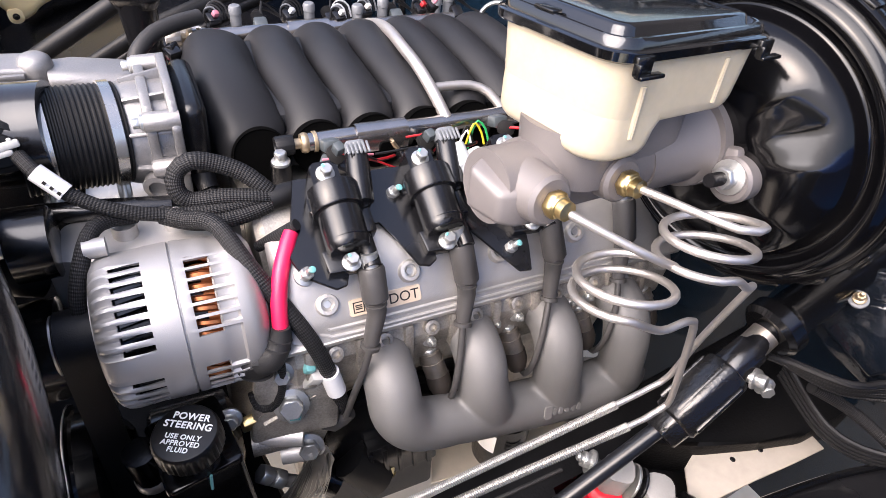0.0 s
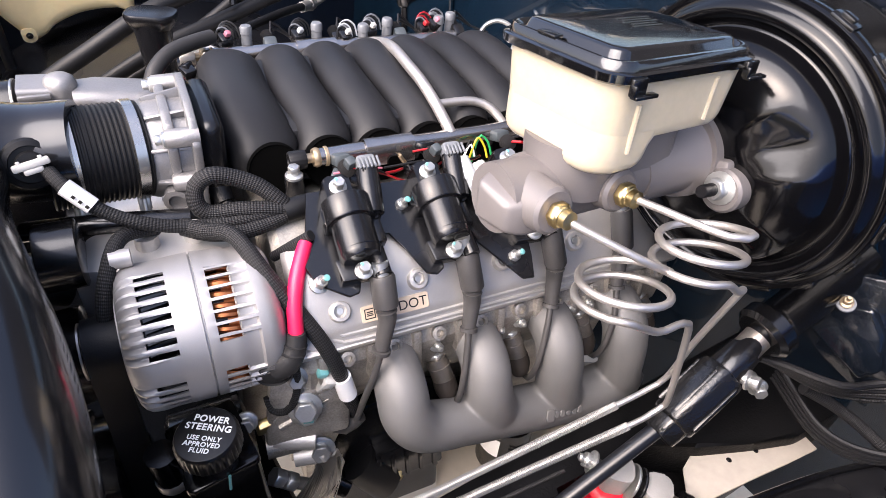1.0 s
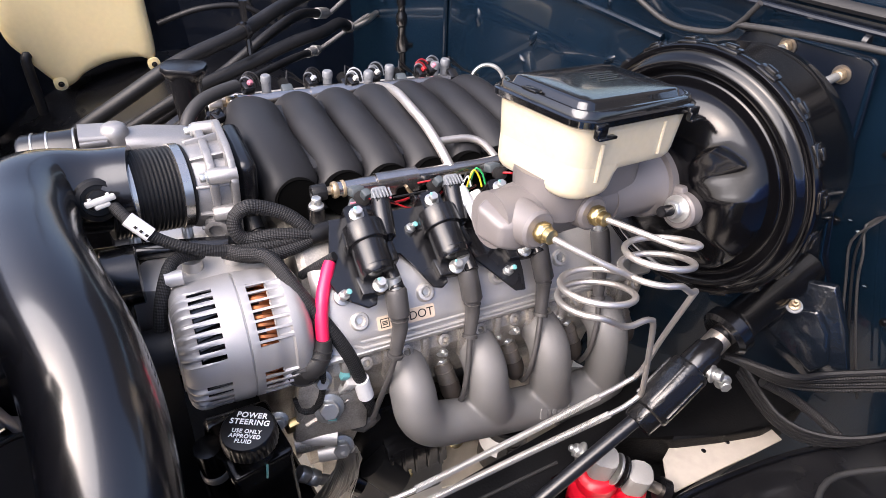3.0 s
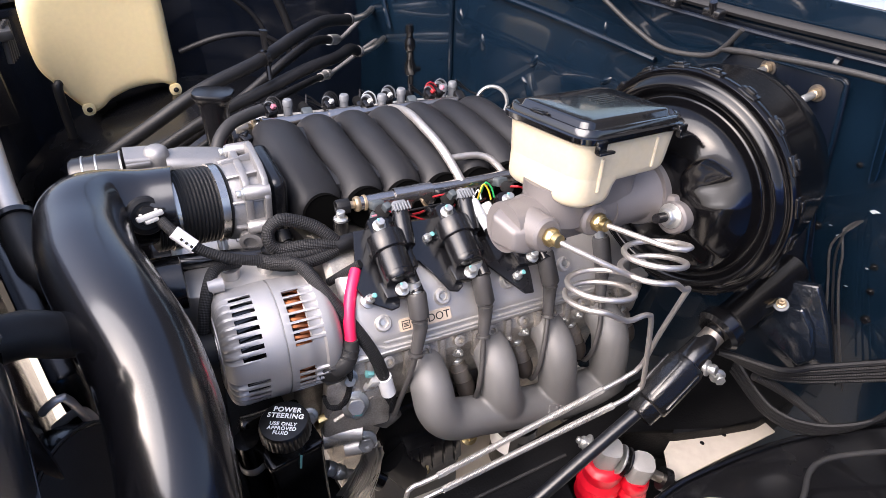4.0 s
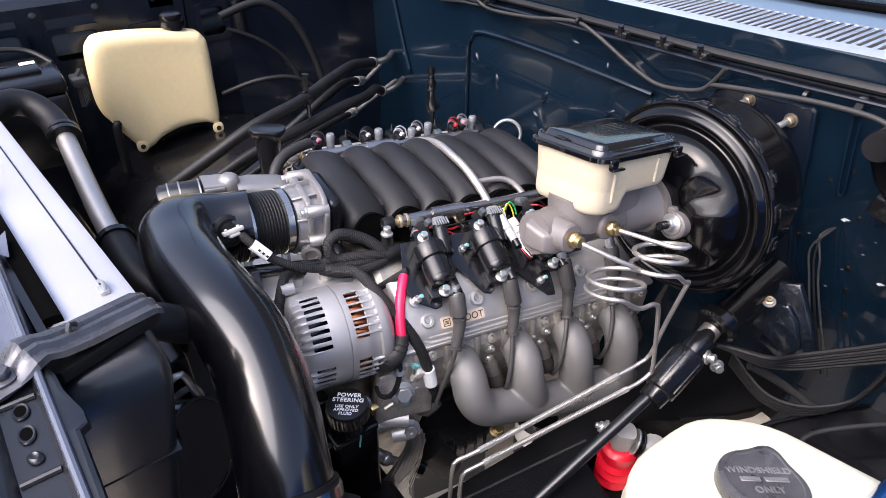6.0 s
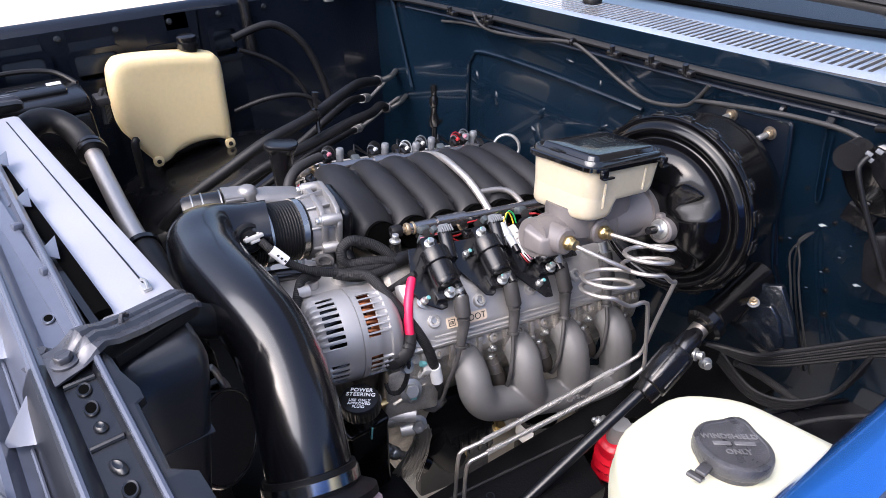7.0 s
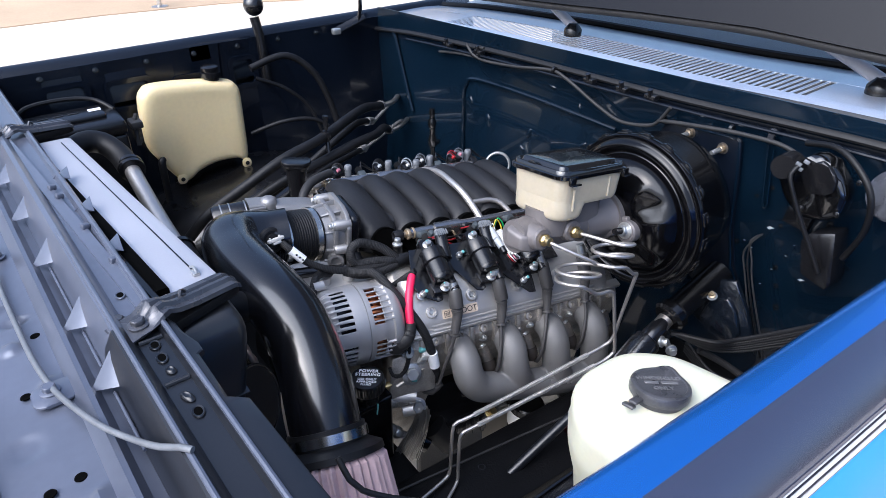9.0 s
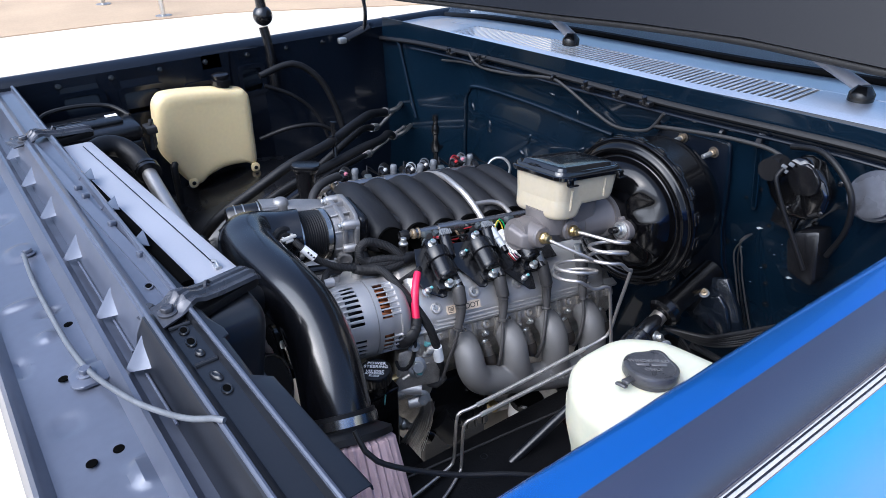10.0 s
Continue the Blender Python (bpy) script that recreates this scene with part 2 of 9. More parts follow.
def tube(bm, pts, r, seg=10, smooth=True, step=0.012, flat=1.0):
    """A round bar along pts; r is one radius or one for each point."""
    C, par = spline(pts, step) if smooth else ([Vector(p) for p in pts], list(range(len(pts))))
    if len(pts) == 2:
        par = [0, 1]
    rad = [r] * len(C) if not isinstance(r, (list, tuple)) else [r[int(q)] + (r[min(int(q) + 1, len(r) - 1)] - r[int(q)]) * (q - int(q)) for q in par]
    uv = bm.loops.layers.uv.verify()
    tan = [(C[min(i + 1, len(C) - 1)] - C[max(i - 1, 0)]).normalized() for i in range(len(C))]
    nrm = tan[0].orthogonal().normalized()
    rings, length = [], [0.0]
    for i, c in enumerate(C):
        if i:
            nrm = (nrm - tan[i] * nrm.dot(tan[i])).normalized()
            length.append(length[-1] + (c - C[i - 1]).length)
        bi = tan[i].cross(nrm)
        rings.append([bm.verts.new(c + (nrm * math.cos(a) + bi * math.sin(a) * flat) * rad[i]) for a in (2 * math.pi * k / seg for k in range(seg))])
    for i in range(len(C) - 1):
        for k in range(seg):
            fc = bm.faces.new((rings[i][k], rings[i][(k + 1) % seg], rings[i + 1][(k + 1) % seg], rings[i + 1][k]))
            for lp, (u, v) in zip(fc.loops, ((k / seg, length[i]), ((k + 1) / seg, length[i]), ((k + 1) / seg, length[i + 1]), (k / seg, length[i + 1]))):
                lp[uv].uv = (u, v)
    bm.faces.new(rings[0])
    bm.faces.new(rings[-1])
    return bm


def rod(bm, a, b, r, r2=None, seg=14):
    return tube(bm, [a, b], [r, r if r2 is None else r2], seg, smooth=False)


def box(bm, size, M=W, bevel=0.0, seg=2):
    old = set(bm.edges)
    vs = bmesh.ops.create_cube(bm, size=1.0, matrix=M @ Matrix.Diagonal((*size, 1)))["verts"]
    if bevel:
        ed = [e for e in bm.edges if e not in old]
        bmesh.ops.bevel(bm, geom=ed, offset=bevel, segments=seg, affect="EDGES", profile=0.5)
    return bm


def lathe(bm, prof, M=W, seg=32, wob=None):
    """Turns the profile (radius, height) round M's z axis; wob(angle, k) may vary the radius."""
    rings = []
    for k, (r, h) in enumerate(prof):
        ring = []
        for i in range(seg):
            a = 2 * math.pi * i / seg
            q = r * (wob(a, k) if wob else 1)
            ring.append(bm.verts.new(M @ Vector((q * math.cos(a), q * math.sin(a), h))))
        rings.append(ring)
    for a, b in zip(rings, rings[1:]):
        for i in range(seg):
            bm.faces.new((a[i], a[(i + 1) % seg], b[(i + 1) % seg], b[i]))
    if prof[0][0] > 1e-6:
        bm.faces.new(rings[0])
    if prof[-1][0] > 1e-6:
        bm.faces.new(rings[-1])
    bmesh.ops.remove_doubles(bm, verts=[v for ring in rings for v in ring], dist=1e-6)
    return bm


def prism(bm, pts, h, M=W, bevel=0.0, seg=2):
    """A plate: outline pts in M's x and y, from 0 to h along its z."""
    old = set(bm.edges)
    lo = [bm.verts.new(M @ Vector((x, y, 0))) for x, y in pts]
    hi = [bm.verts.new(M @ Vector((x, y, h))) for x, y in pts]
    bm.faces.new(lo)
    bm.faces.new(hi)
    n = len(pts)
    for i in range(n):
        bm.faces.new((lo[i], lo[(i + 1) % n], hi[(i + 1) % n], hi[i]))
    if bevel:
        bmesh.ops.bevel(bm, geom=[e for e in bm.edges if e not in old], offset=bevel, segments=seg, affect="EDGES", profile=0.5)
    return bm


def rounded(w, h, r, n=5):
    """Outline of a rounded rectangle about the origin."""
    out = []
    for cx, cy, a0 in ((w / 2 - r, h / 2 - r, 0), (-w / 2 + r, h / 2 - r, 90), (-w / 2 + r, -h / 2 + r, 180), (w / 2 - r, -h / 2 + r, 270)):
        for k in range(n + 1):
            a = radians(a0 + 90 * k / n)
            out.append((cx + r * math.cos(a), cy + r * math.sin(a)))
    return out


def loft(bm, sections, caps=True, closed=True):
    """Skins rings of equal length."""
    rings = [[bm.verts.new(Vector(p)) for p in s] for s in sections]
    n = len(rings[0])
    for a, b in zip(rings, rings[1:]):
        for i in range(n if closed else n - 1):
            bm.faces.new((a[i], a[(i + 1) % n], b[(i + 1) % n], b[i]))
    if caps and closed:
        bm.faces.new(rings[0])
        bm.faces.new(rings[-1])
    return bm


def axis(p, d, up=(0, 0, 1)):
    """A frame at p whose z points along d."""
    z = Vector(d).normalized()
    x = Vector(up).cross(z)
    if x.length < 1e-4:
        x = Vector((1, 0, 0))
    x.normalize()
    y = z.cross(x)
    m = Matrix((x, y, z)).transposed().to_4x4()
    m.translation = Vector(p)
    return m


def bolt(bm, p, d, r=0.007, h=0.006, stud=0.0):
    """A flanged hex head at p, standing along d, with a bare stud end if wanted."""
    M = axis(p, d)
    lathe(bm, [(r * 1.45, 0), (r * 1.45, h * 0.25), (r * 1.05, h * 0.4)], M, 16)
    prism(bm, [(r * math.cos(radians(60 * k)), r * math.sin(radians(60 * k))) for k in range(6)], h, M @ T(0, 0, h * 0.25), r * 0.12, 1)
    if stud:
        lathe(bm, [(r * 0.5, h), (r * 0.5, h + stud), (r * 0.35, h + stud + 0.002)], M, 10)
    return bm


def ring(bm, M, r, wide, thick, seg=40):
    lathe(bm, [(r, 0), (r + thick, 0.0008), (r + thick, wide - 0.0008), (r, wide)], M, seg)
    return bm


def lettering(body, size, M, material, parent, label="", name="lettering", bold=0.0, wide=1.0):
    cu = bpy.data.curves.new(name, "FONT")
    cu.body, cu.size, cu.extrude, cu.align_x, cu.align_y = body, size, 0.0003, "CENTER", "CENTER"
    cu.space_line, cu.offset, cu.space_character = 0.95, bold, wide
    tmp = new(name, cu)
    me = bpy.data.meshes.new_from_object(tmp.evaluated_get(bpy.context.evaluated_depsgraph_get()))
    bpy.data.objects.remove(tmp)
    b = BASE[parent.name]
    me.transform(T(*(-b)) @ M)
    me.materials.append(material)
    ob = new(name, me)
    ob.parent = parent
    BASE[ob.name] = b
    return tagged(ob, label)

# ---- ground and distance ----
bm = B()
bmesh.ops.create_grid(bm, x_segments=2, y_segments=2, size=400)
solid("ground", bm, CONCRETE, "pale sunlit concrete ground round the truck", "ground", kind="structure")
bm = B()
box(bm, (1.3, 0.06, 0.006), T(0.4, 1.25, 0.004))
solid("chalk_line", bm, FLOOR, "faint grey joint line on the concrete under the truck", "ground", kind="structure")
for x, y, w in ((1.68, 8.23, 0.03), (1.25, 9.6, 0.03)):
    bm = B()
    rod(bm, (x, y, 0), (x, y, 1.1), w, seg=12)
    lathe(bm, [(0.1, 0), (0.1, 0.02), (w, 0.03)], T(x, y, 0), 16)
    solid("post", bm, STEEL, "thin grey metal post on the pale concrete", "post", base=(x, y, 0), group="posts in the yard")
bm = B()
prism(bm, [(-30, 8.35), (1.0, 8.15), (2.4, 7.95), (6.0, 6.2), (40, 3.0), (40, 23.5), (-30, 23.5)], 0.012)
solid("road", bm, mat("tan_asphalt", (0.42, 0.31, 0.2), 0.9, 0, 0.15, 4, 0.4, 40), "tan worn road surface beyond the concrete", "road", kind="structure")
bm = B()
box(bm, (60, 0.4, 4.0), T(8, 24, 2.0), 0.02)
box(bm, (60, 0.5, 0.25), T(8, 23.9, 0.125), 0.02)
solid("yard_wall", bm, CONCRETE, "long pale wall at the far side of the yard", "wall", kind="structure")


# ---- the truck's sheet metal ----
def sheet(bm, rows, closed=False):
    return loft(bm, rows, caps=False, closed=closed)


def thicken(bm, t):
    bmesh.ops.recalc_face_normals(bm, faces=bm.faces)
    bmesh.ops.solidify(bm, geom=bm.faces[:], thickness=t)
    return bm


def near_y(x, y):
    """The driver's fender runs a little askew of the bay."""
    return y - 0.045 * x


NEAR = [(-0.278, 0.985), (-0.284, 1.055), (-0.290, 1.072), (-0.297, 1.0805), (-0.309, 1.0825), (-0.334, 1.0755), (-0.347, 1.0700), (-0.362, 1.060), (-0.377, 1.046), (-0.390, 1.030), (-0.402, 1.010), (-0.413, 0.985), (-0.424, 0.95), (-0.434, 0.90), (-0.442, 0.80), (-0.446, 0.6), (-0.44, 0.45)]
XS = [-0.62, -0.5, -0.3, -0.1, 0.1, 0.3, 0.5, 0.7, 0.9, 1.1, 1.3]
fender = thing("front_fender", "glossy blue truck fender with silver pinstripes over brighter blue", "fender", base=(0.3, -0.4, 0.45), group="fenders")
bm = B()
sheet(bm, [[(x, near_y(x, y), z) for y, z in NEAR[:6]] for x in XS])
part("upper_panel", thicken(bm, 0.002), BLUE, fender, "metallic blue crown", 60)
# slate strip puts the dark reflection on the fender's shoulder into colour
bm = B()
sheet(bm, [[(x, near_y(x, y), z) for y, z in NEAR[5:11]] for x in XS])
part("side_band", thicken(bm, 0.002), SLATE, fender, "band coloured slate for the dark reflection below the crown", 60)
bm = B()
sheet(bm, [[(x, near_y(x, y), z) for y, z in NEAR[10:]] for x in XS])
part("lower_panel", thicken(bm, 0.002), SKY_BLUE, fender, "bright blue lower panel", 60)


def on_side(s):
    """A point of the fender's section between its points 8 and 11, a little proud of it."""
    i = int(s)
    a, b = Vector(NEAR[i]), Vector(NEAR[i + 1])
    d = (b - a).normalized()
    return a.lerp(b, s - i) + Vector((d.y, -d.x)) * 0.0035


for s0, s1 in ((9.02, 9.08), (9.24, 9.44), (9.60, 9.80)):
    bm = B()
    rows = []
    for x in XS:
        a, b = on_side(s0), on_side(s1)
        rows.append([(x, near_y(x, a.x), a.y), (x, near_y(x, b.x), b.y)])
    sheet(bm, rows)
    part("pinstripe", thicken(bm, 0.0008), SILVER, fender)
bm = B()
FAR = [(1.498, 0.95), (1.512, 1.045), (1.530, 1.066), (1.545, 1.078), (1.565, 1.084), (1.59, 1.080), (1.62, 1.06), (1.65, 1.02), (1.67, 0.95), (1.68, 0.8), (1.68, 0.45)]
sheet(bm, [[(x, y + 0.03 * x, z) for y, z in FAR] for x in XS])
ff = thing("front_fender", "dark navy passenger side truck fender", "fender", base=(0.3, 1.6, 0.45), group="fenders")
part("panel", thicken(bm, 0.002), NAVY_DARK, ff, "", 60)
bm = B()
tube(bm, [(x, 1.512 + 0.03 * x, 1.047) for x in (-0.55, -0.2, 0.2, 0.6, 1.0)], 0.004, 8)
part("gutter_seam", bm, NAVY_DARK, ff)

# inner apron beyond the engine, with pressed windows and the wheel housing
apron = thing("inner_fender", "dark navy pressed inner fender panel with openings", "fender panel", base=(0.2, 1.5, 0.5))
bm = B()
holes = [(-0.26, -0.16, 0.955, 1.02), (-0.10, 0.01, 0.935, 1.005), (0.09, 0.21, 0.93, 0.985), (0.27, 0.34, 0.93, 1.01)]
xs = sorted({-0.6, 1.05, *[h[0] for h in holes], *[h[1] for h in holes]})
for xa, xb in zip(xs, xs[1:]):
    zs = [0.45, 1.07]
    for h in holes:
        if h[0] <= xa and xb <= h[1]:
            zs = [0.45, h[2], h[3], 1.07]
    for za, zb in zip(zs[::2], zs[1::2]):
        rows = [[(x, 1.50 + 0.03 * x - 0.05 * (1.07 - z), z) for z in (za, zb)] for x in (xa, xb)]
        sheet(bm, rows)
bmesh.ops.remove_doubles(bm, verts=bm.verts, dist=1e-5)
part("panel", thicken(bm, 0.003), NAVY_DARK, apron)
# added black sheet keeps the openings dark, as shade behind the panel
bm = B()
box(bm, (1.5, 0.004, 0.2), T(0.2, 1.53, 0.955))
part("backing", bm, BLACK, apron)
for h in holes:
    bm = B()
    cx, cz = (h[0] + h[1]) / 2, (h[2] + h[3]) / 2
    M = T(cx, 1.497 + 0.03 * cx - 0.05 * (1.07 - cz), cz) @ pose(0, 0, 0, 90)
    o = [(x, y) for x, y in rounded(h[1] - h[0] + 0.024, h[3] - h[2] + 0.024, 0.018)]
    i = [(x, y) for x, y in rounded(h[1] - h[0] - 0.004, h[3] - h[2] - 0.004, 0.012)]
    loft(bm, [[M @ Vector((x, y, 0)) for x, y in o], [M @ Vector((x, y, 0.005)) for x, y in o], [M @ Vector((x, y, 0.005)) for x, y in i], [M @ Vector((x, y, -0.006)) for x, y in i]], caps=False)
    part("pressed_rim", bm, NAVY_DARK, apron)
bm = B()
sheet(bm, [[(0.22 + 0.46 * math.cos(a) * k, y, 0.40 + 0.30 * math.sin(a) * k) for a in (radians(v) for v in range(5, 176, 10))] for y, k in ((1.49, 1.0), (1.30, 1.0), (1.2, 0.97), (1.13, 0.88), (1.11, 0.7))])
part("wheel_housing", thicken(bm, 0.003), SATIN_BLACK, apron, "black domed wheel housing", 60)
for k in range(9):
    x = -0.4 + 0.14 * k
    bm = B()
    bolt(bm, (x, 1.493 + 0.03 * x, 1.052), (0, -1, 0.2), 0.006, 0.004)
    part("bolt", bm, GLOSS_BLACK, apron)

# wheel housing on the driver's side
EDGE = [(-0.30, -0.050), (0.0, -0.046), (0.20, -0.044), (0.40, -0.049), (0.46, -0.053), (0.555, -0.075), (0.64, -0.101), (0.73, -0.140), (0.80, -0.175)]
apron_in = thing("inner_fender", "black inner fender and wheel housing on the driver side", "fender panel", base=(0.3, -0.2, 0.4))
bm = B()
sheet(bm, [[(x, y - 0.004, 0.47), (x, y, 0.585), (x, y - 0.003, 0.597), (x, y - 0.012, 0.601), (x, y - 0.05, 0.606), (x, y - 0.10, 0.618), (x, min(y - 0.13, -0.26), 0.640), (x, -0.40, 0.66)] for x, y in EDGE])
part("panel", thicken(bm, 0.003), SATIN_BLACK, apron_in, "", 50)
bm = B()
tube(bm, [(x, y - 0.004, 0.601) for x, y in EDGE], 0.0045, 8)
part("rolled_edge", bm, GLOSS_BLACK, apron_in)
bm = B()
tube(bm, [(0.50, -0.185, 0.642), (0.545, -0.172, 0.642), (0.585, -0.158, 0.640), (0.62, -0.160, 0.640), (0.66, -0.182, 0.646), (0.71, -0.218, 0.654), (0.76, -0.26, 0.66)], 0.0042, 10)
solid("washer_hose", bm, RUBBER_GREY, "slim grey washer hose lying on the inner fender", "hose", base=(0.62, -0.16, 0.64))

# firewall: two flats with a raised middle panel
fw = thing("firewall", "glossy dark navy truck firewall with pressed panels", "firewall", base=(0.83, 0.6, 0.4), kind="structure")
bm = B()
ys = [-0.42, -0.2, 0.0, 0.30, 0.36, 0.6, 0.86, 0.94, 1.0, 1.05, 1.2, 1.52]


def fw_x(y, z):
    x = 0.835
    x -= 0.03 * max(0.0, min(1.0, (1.02 - y) / 0.09)) * max(0.0, min(1.0, (0.985 - z) / 0.05)) * max(0.0, min(1.0, (y - 0.28) / 0.08))
    x -= 0.05 * max(0.0, (0.6 - z)) * 3
    return x


zs = [0.25, 0.45, 0.6, 0.75, 0.88, 0.93, 0.985, 1.03, 1.06]
sheet(bm, [[(fw_x(y, z), y, z) for z in zs] + [(0.836, y, 1.105 + 0.055 * (1.5 - y) / 1.7)] for y in ys])
part("panel", thicken(bm, -0.003), NAVY, fw, "", 60)
bm = B()
loop = [(0.822, 1.0, 0.55), (0.822, 1.0, 0.90), (0.822, 0.985, 0.955), (0.822, 0.94, 0.982), (0.822, 0.7, 0.99), (0.822, 0.40, 0.985)]
tube(bm, loop, 0.006, 8)
part("pressed_bead", bm, NAVY, fw)
bm = B()
tube(bm, [(0.826, 1.40, 1.04), (0.826, 1.33, 0.85), (0.826, 1.30, 0.78)], 0.007, 8)
part("corner_bead", bm, NAVY, fw)
bm = B()
M = axis((0.824, 0.0, 0.0), (-1, 0, 0))
PLATE = [(0.281, 1.011), (0.262, 1.046), (0.240, 1.054), (0.090, 1.063), (0.083, 1.058), (0.069, 0.977), (0.054, 0.863), (0.032, 0.782), (-0.020, 0.705), (0.10, 0.69), (0.29, 0.80)]
prism(bm, [(M.inverted() @ Vector((0.824, y, z))).to_2d() for y, z in PLATE], 0.007, M, 0.003)
plate = part("booster_plate", bm, NAVY_DARK, fw, "flat mounting plate behind the booster")
bm = B()
tube(bm, [(0.8165, y + 0.004, z - 0.003) for y, z in PLATE[1:9]], 0.0026, 8, smooth=False)
part("pressed_edge", bm, NAVY, plate)
for y, z in ((0.198, 1.042), (0.118, 1.032)):
    d = Vector((-1, 0.05, -0.05))
    bm = B()
    lathe(bm, [(0.0, 0.0), (0.0125, 0.0), (0.0125, 0.002), (0.0, 0.002)], axis((0.817, y, z), d), 22)
    washer = part("washer", bm, HEAT, plate)
    bm = B()
    prism(bm, [(0.0088 * math.cos(radians(60 * q)), 0.0088 * math.sin(radians(60 * q))) for q in range(6)], 0.011, axis((0.815, y, z), d), 0.0012, 1)
    part("stud_nut", bm, GOLD_ZINC, washer, "gold zinc nut")
    bm = B()
    lathe(bm, [(0.0055, 0.0), (0.0055, 0.026), (0.0045, 0.028), (0.0, 0.028)], axis((0.805, y, z), d), 16)
    part("stud", bm, BOLT, washer, "bright threaded stud")
bm = B()
tube(bm, [(0.823, y, z) for y, z in ((0.036, 1.092), (0.030, 1.060), (0.022, 1.010), (0.012, 0.955), (0.006, 0.936), (0.001, 0.945), (0.010, 1.000), (0.019, 1.060))], 0.0024, 8)
part("narrow_bead", bm, NAVY, fw, "slim pressed bead")
bm = B()
box(bm, (0.010, 0.012, 0.030), T(0.816, 0.027, 1.088) @ pose(0, 0, 0, 8), 0.002)
part("clip_tab", bm, PRESSED, fw, "small bare tab")
# small irregular pale flecks scattered on the firewall
for y, z, w in ((-0.016, 0.894, 0.010), (0.012, 0.833, 0.006), (-0.105, 0.811, 0.009), (0.029, 0.843, 0.004), (-0.062, 0.848, 0.004), (-0.043, 0.805, 0.004), (-0.071, 0.878, 0.003), (-0.030, 0.760, 0.004)):
    bm = B()
    prism(bm, [(-0.8 * w, -0.1 * w), (-0.2 * w, 0.3 * w), (0.8 * w, 0.05 * w), (0.1 * w, -0.12 * w), (-0.1 * w, -0.4 * w)], 0.0012, axis((fw_x(y, z) - 0.0005, y, z), (-1, 0, 0.2)) @ pose(0, 0, 0, 0, 0, 900 * w), 0.0003, 1)
    part("pale_fleck", bm, PLUG_PALE if w > 0.005 else CLIP_GREY, fw, "small pale fleck on the firewall")
for y, z, r, turn in ((0.857, 0.882, 0.022, 12), (0.680, 0.894, 0.020, -25), (0.944, 0.920, 0.014, 40), (0.706, 0.841, 0.014, 60), (0.634, 1.032, 0.015, 80), (0.483, 0.921, 0.016, -50), (0.531, 1.002, 0.014, 15)):
    bm = B()
    lathe(bm, [(r, -0.001), (0.85 * r, 0.0012), (0.6 * r, 0.0035), (0.3 * r, 0.0050), (0.0, 0.0054)], axis((fw_x(y, z), y, z), (-1, 0, 0.1)) @ pose(0, 0, 0, 0, 0, turn) @ Matrix.Diagonal((0.45, 1.0, 1, 1)), 24)
    part("pressed_dent", bm, NAVY, fw, "shallow glossy dent", 80)
random.seed(4)
for k in range(26):
    bm = B()
    y, z = random.uniform(-0.15, 0.30), random.uniform(0.62, 0.98)
    bolt(bm, (fw_x(y, z) - 0.001, y, z), (-1, 0, 0), random.choice((0.003, 0.004, 0.005)), 0.003)
    part("screw", bm, GLOSS_BLACK, fw)

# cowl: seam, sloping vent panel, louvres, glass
cowl = thing("cowl_panel", "cowl panel coloured pale for its sky reflection, with a long row of vent louvres", "cowl", base=(0.95, 0.6, 1.1), kind="structure")
CF = [(1.55, 1.066), (1.466, 1.074), (1.30, 1.092), (1.123, 1.104), (0.847, 1.119), (0.619, 1.128), (0.265, 1.140), (0.004, 1.155), (-0.168, 1.163), (-0.42, 1.165)]
bm = B()
sheet(bm, [[(0.834, y, z - 0.065), (0.838, y, z - 0.028), (0.850, y, z - 0.009), (0.857, y, z - 0.002)] for y, z in CF])
part("front_edge", thicken(bm, 0.002), NAVY_DARK, cowl, "dark navy front lip", 50)
# borders, ends and louvres share the colour that holds the sky reflection
bm = B()
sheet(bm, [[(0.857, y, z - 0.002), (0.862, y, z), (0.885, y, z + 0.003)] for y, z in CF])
part("front_border", thicken(bm, 0.002), COWL_SHEEN, cowl, "", 50)
bm = B()
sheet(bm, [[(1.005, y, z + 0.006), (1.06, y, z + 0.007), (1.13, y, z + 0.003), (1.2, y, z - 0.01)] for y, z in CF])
part("rear_edge", thicken(bm, 0.002), COWL_SHEEN, cowl, "", 50)
# near-black sheet whose colour gives the slots their deep shade
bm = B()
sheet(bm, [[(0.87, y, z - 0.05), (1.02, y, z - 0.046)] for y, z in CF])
part("vent_shade", thicken(bm, 0.002), VOID, cowl, "near-black sheet for the shade under the louvres")


def cowl_z(y):
    for (y0, z0), (y1, z1) in zip(CF, CF[1:]):
        if y1 <= y <= y0:
            return z0 + (z1 - z0) * (y - y0) / (y1 - y0)
    return CF[-1][1]


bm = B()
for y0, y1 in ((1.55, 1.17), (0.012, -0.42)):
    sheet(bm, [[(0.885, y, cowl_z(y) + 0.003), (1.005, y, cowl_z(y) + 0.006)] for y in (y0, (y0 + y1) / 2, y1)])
part("end_panel", thicken(bm, 0.002), COWL_SHEEN, cowl)
rung = None
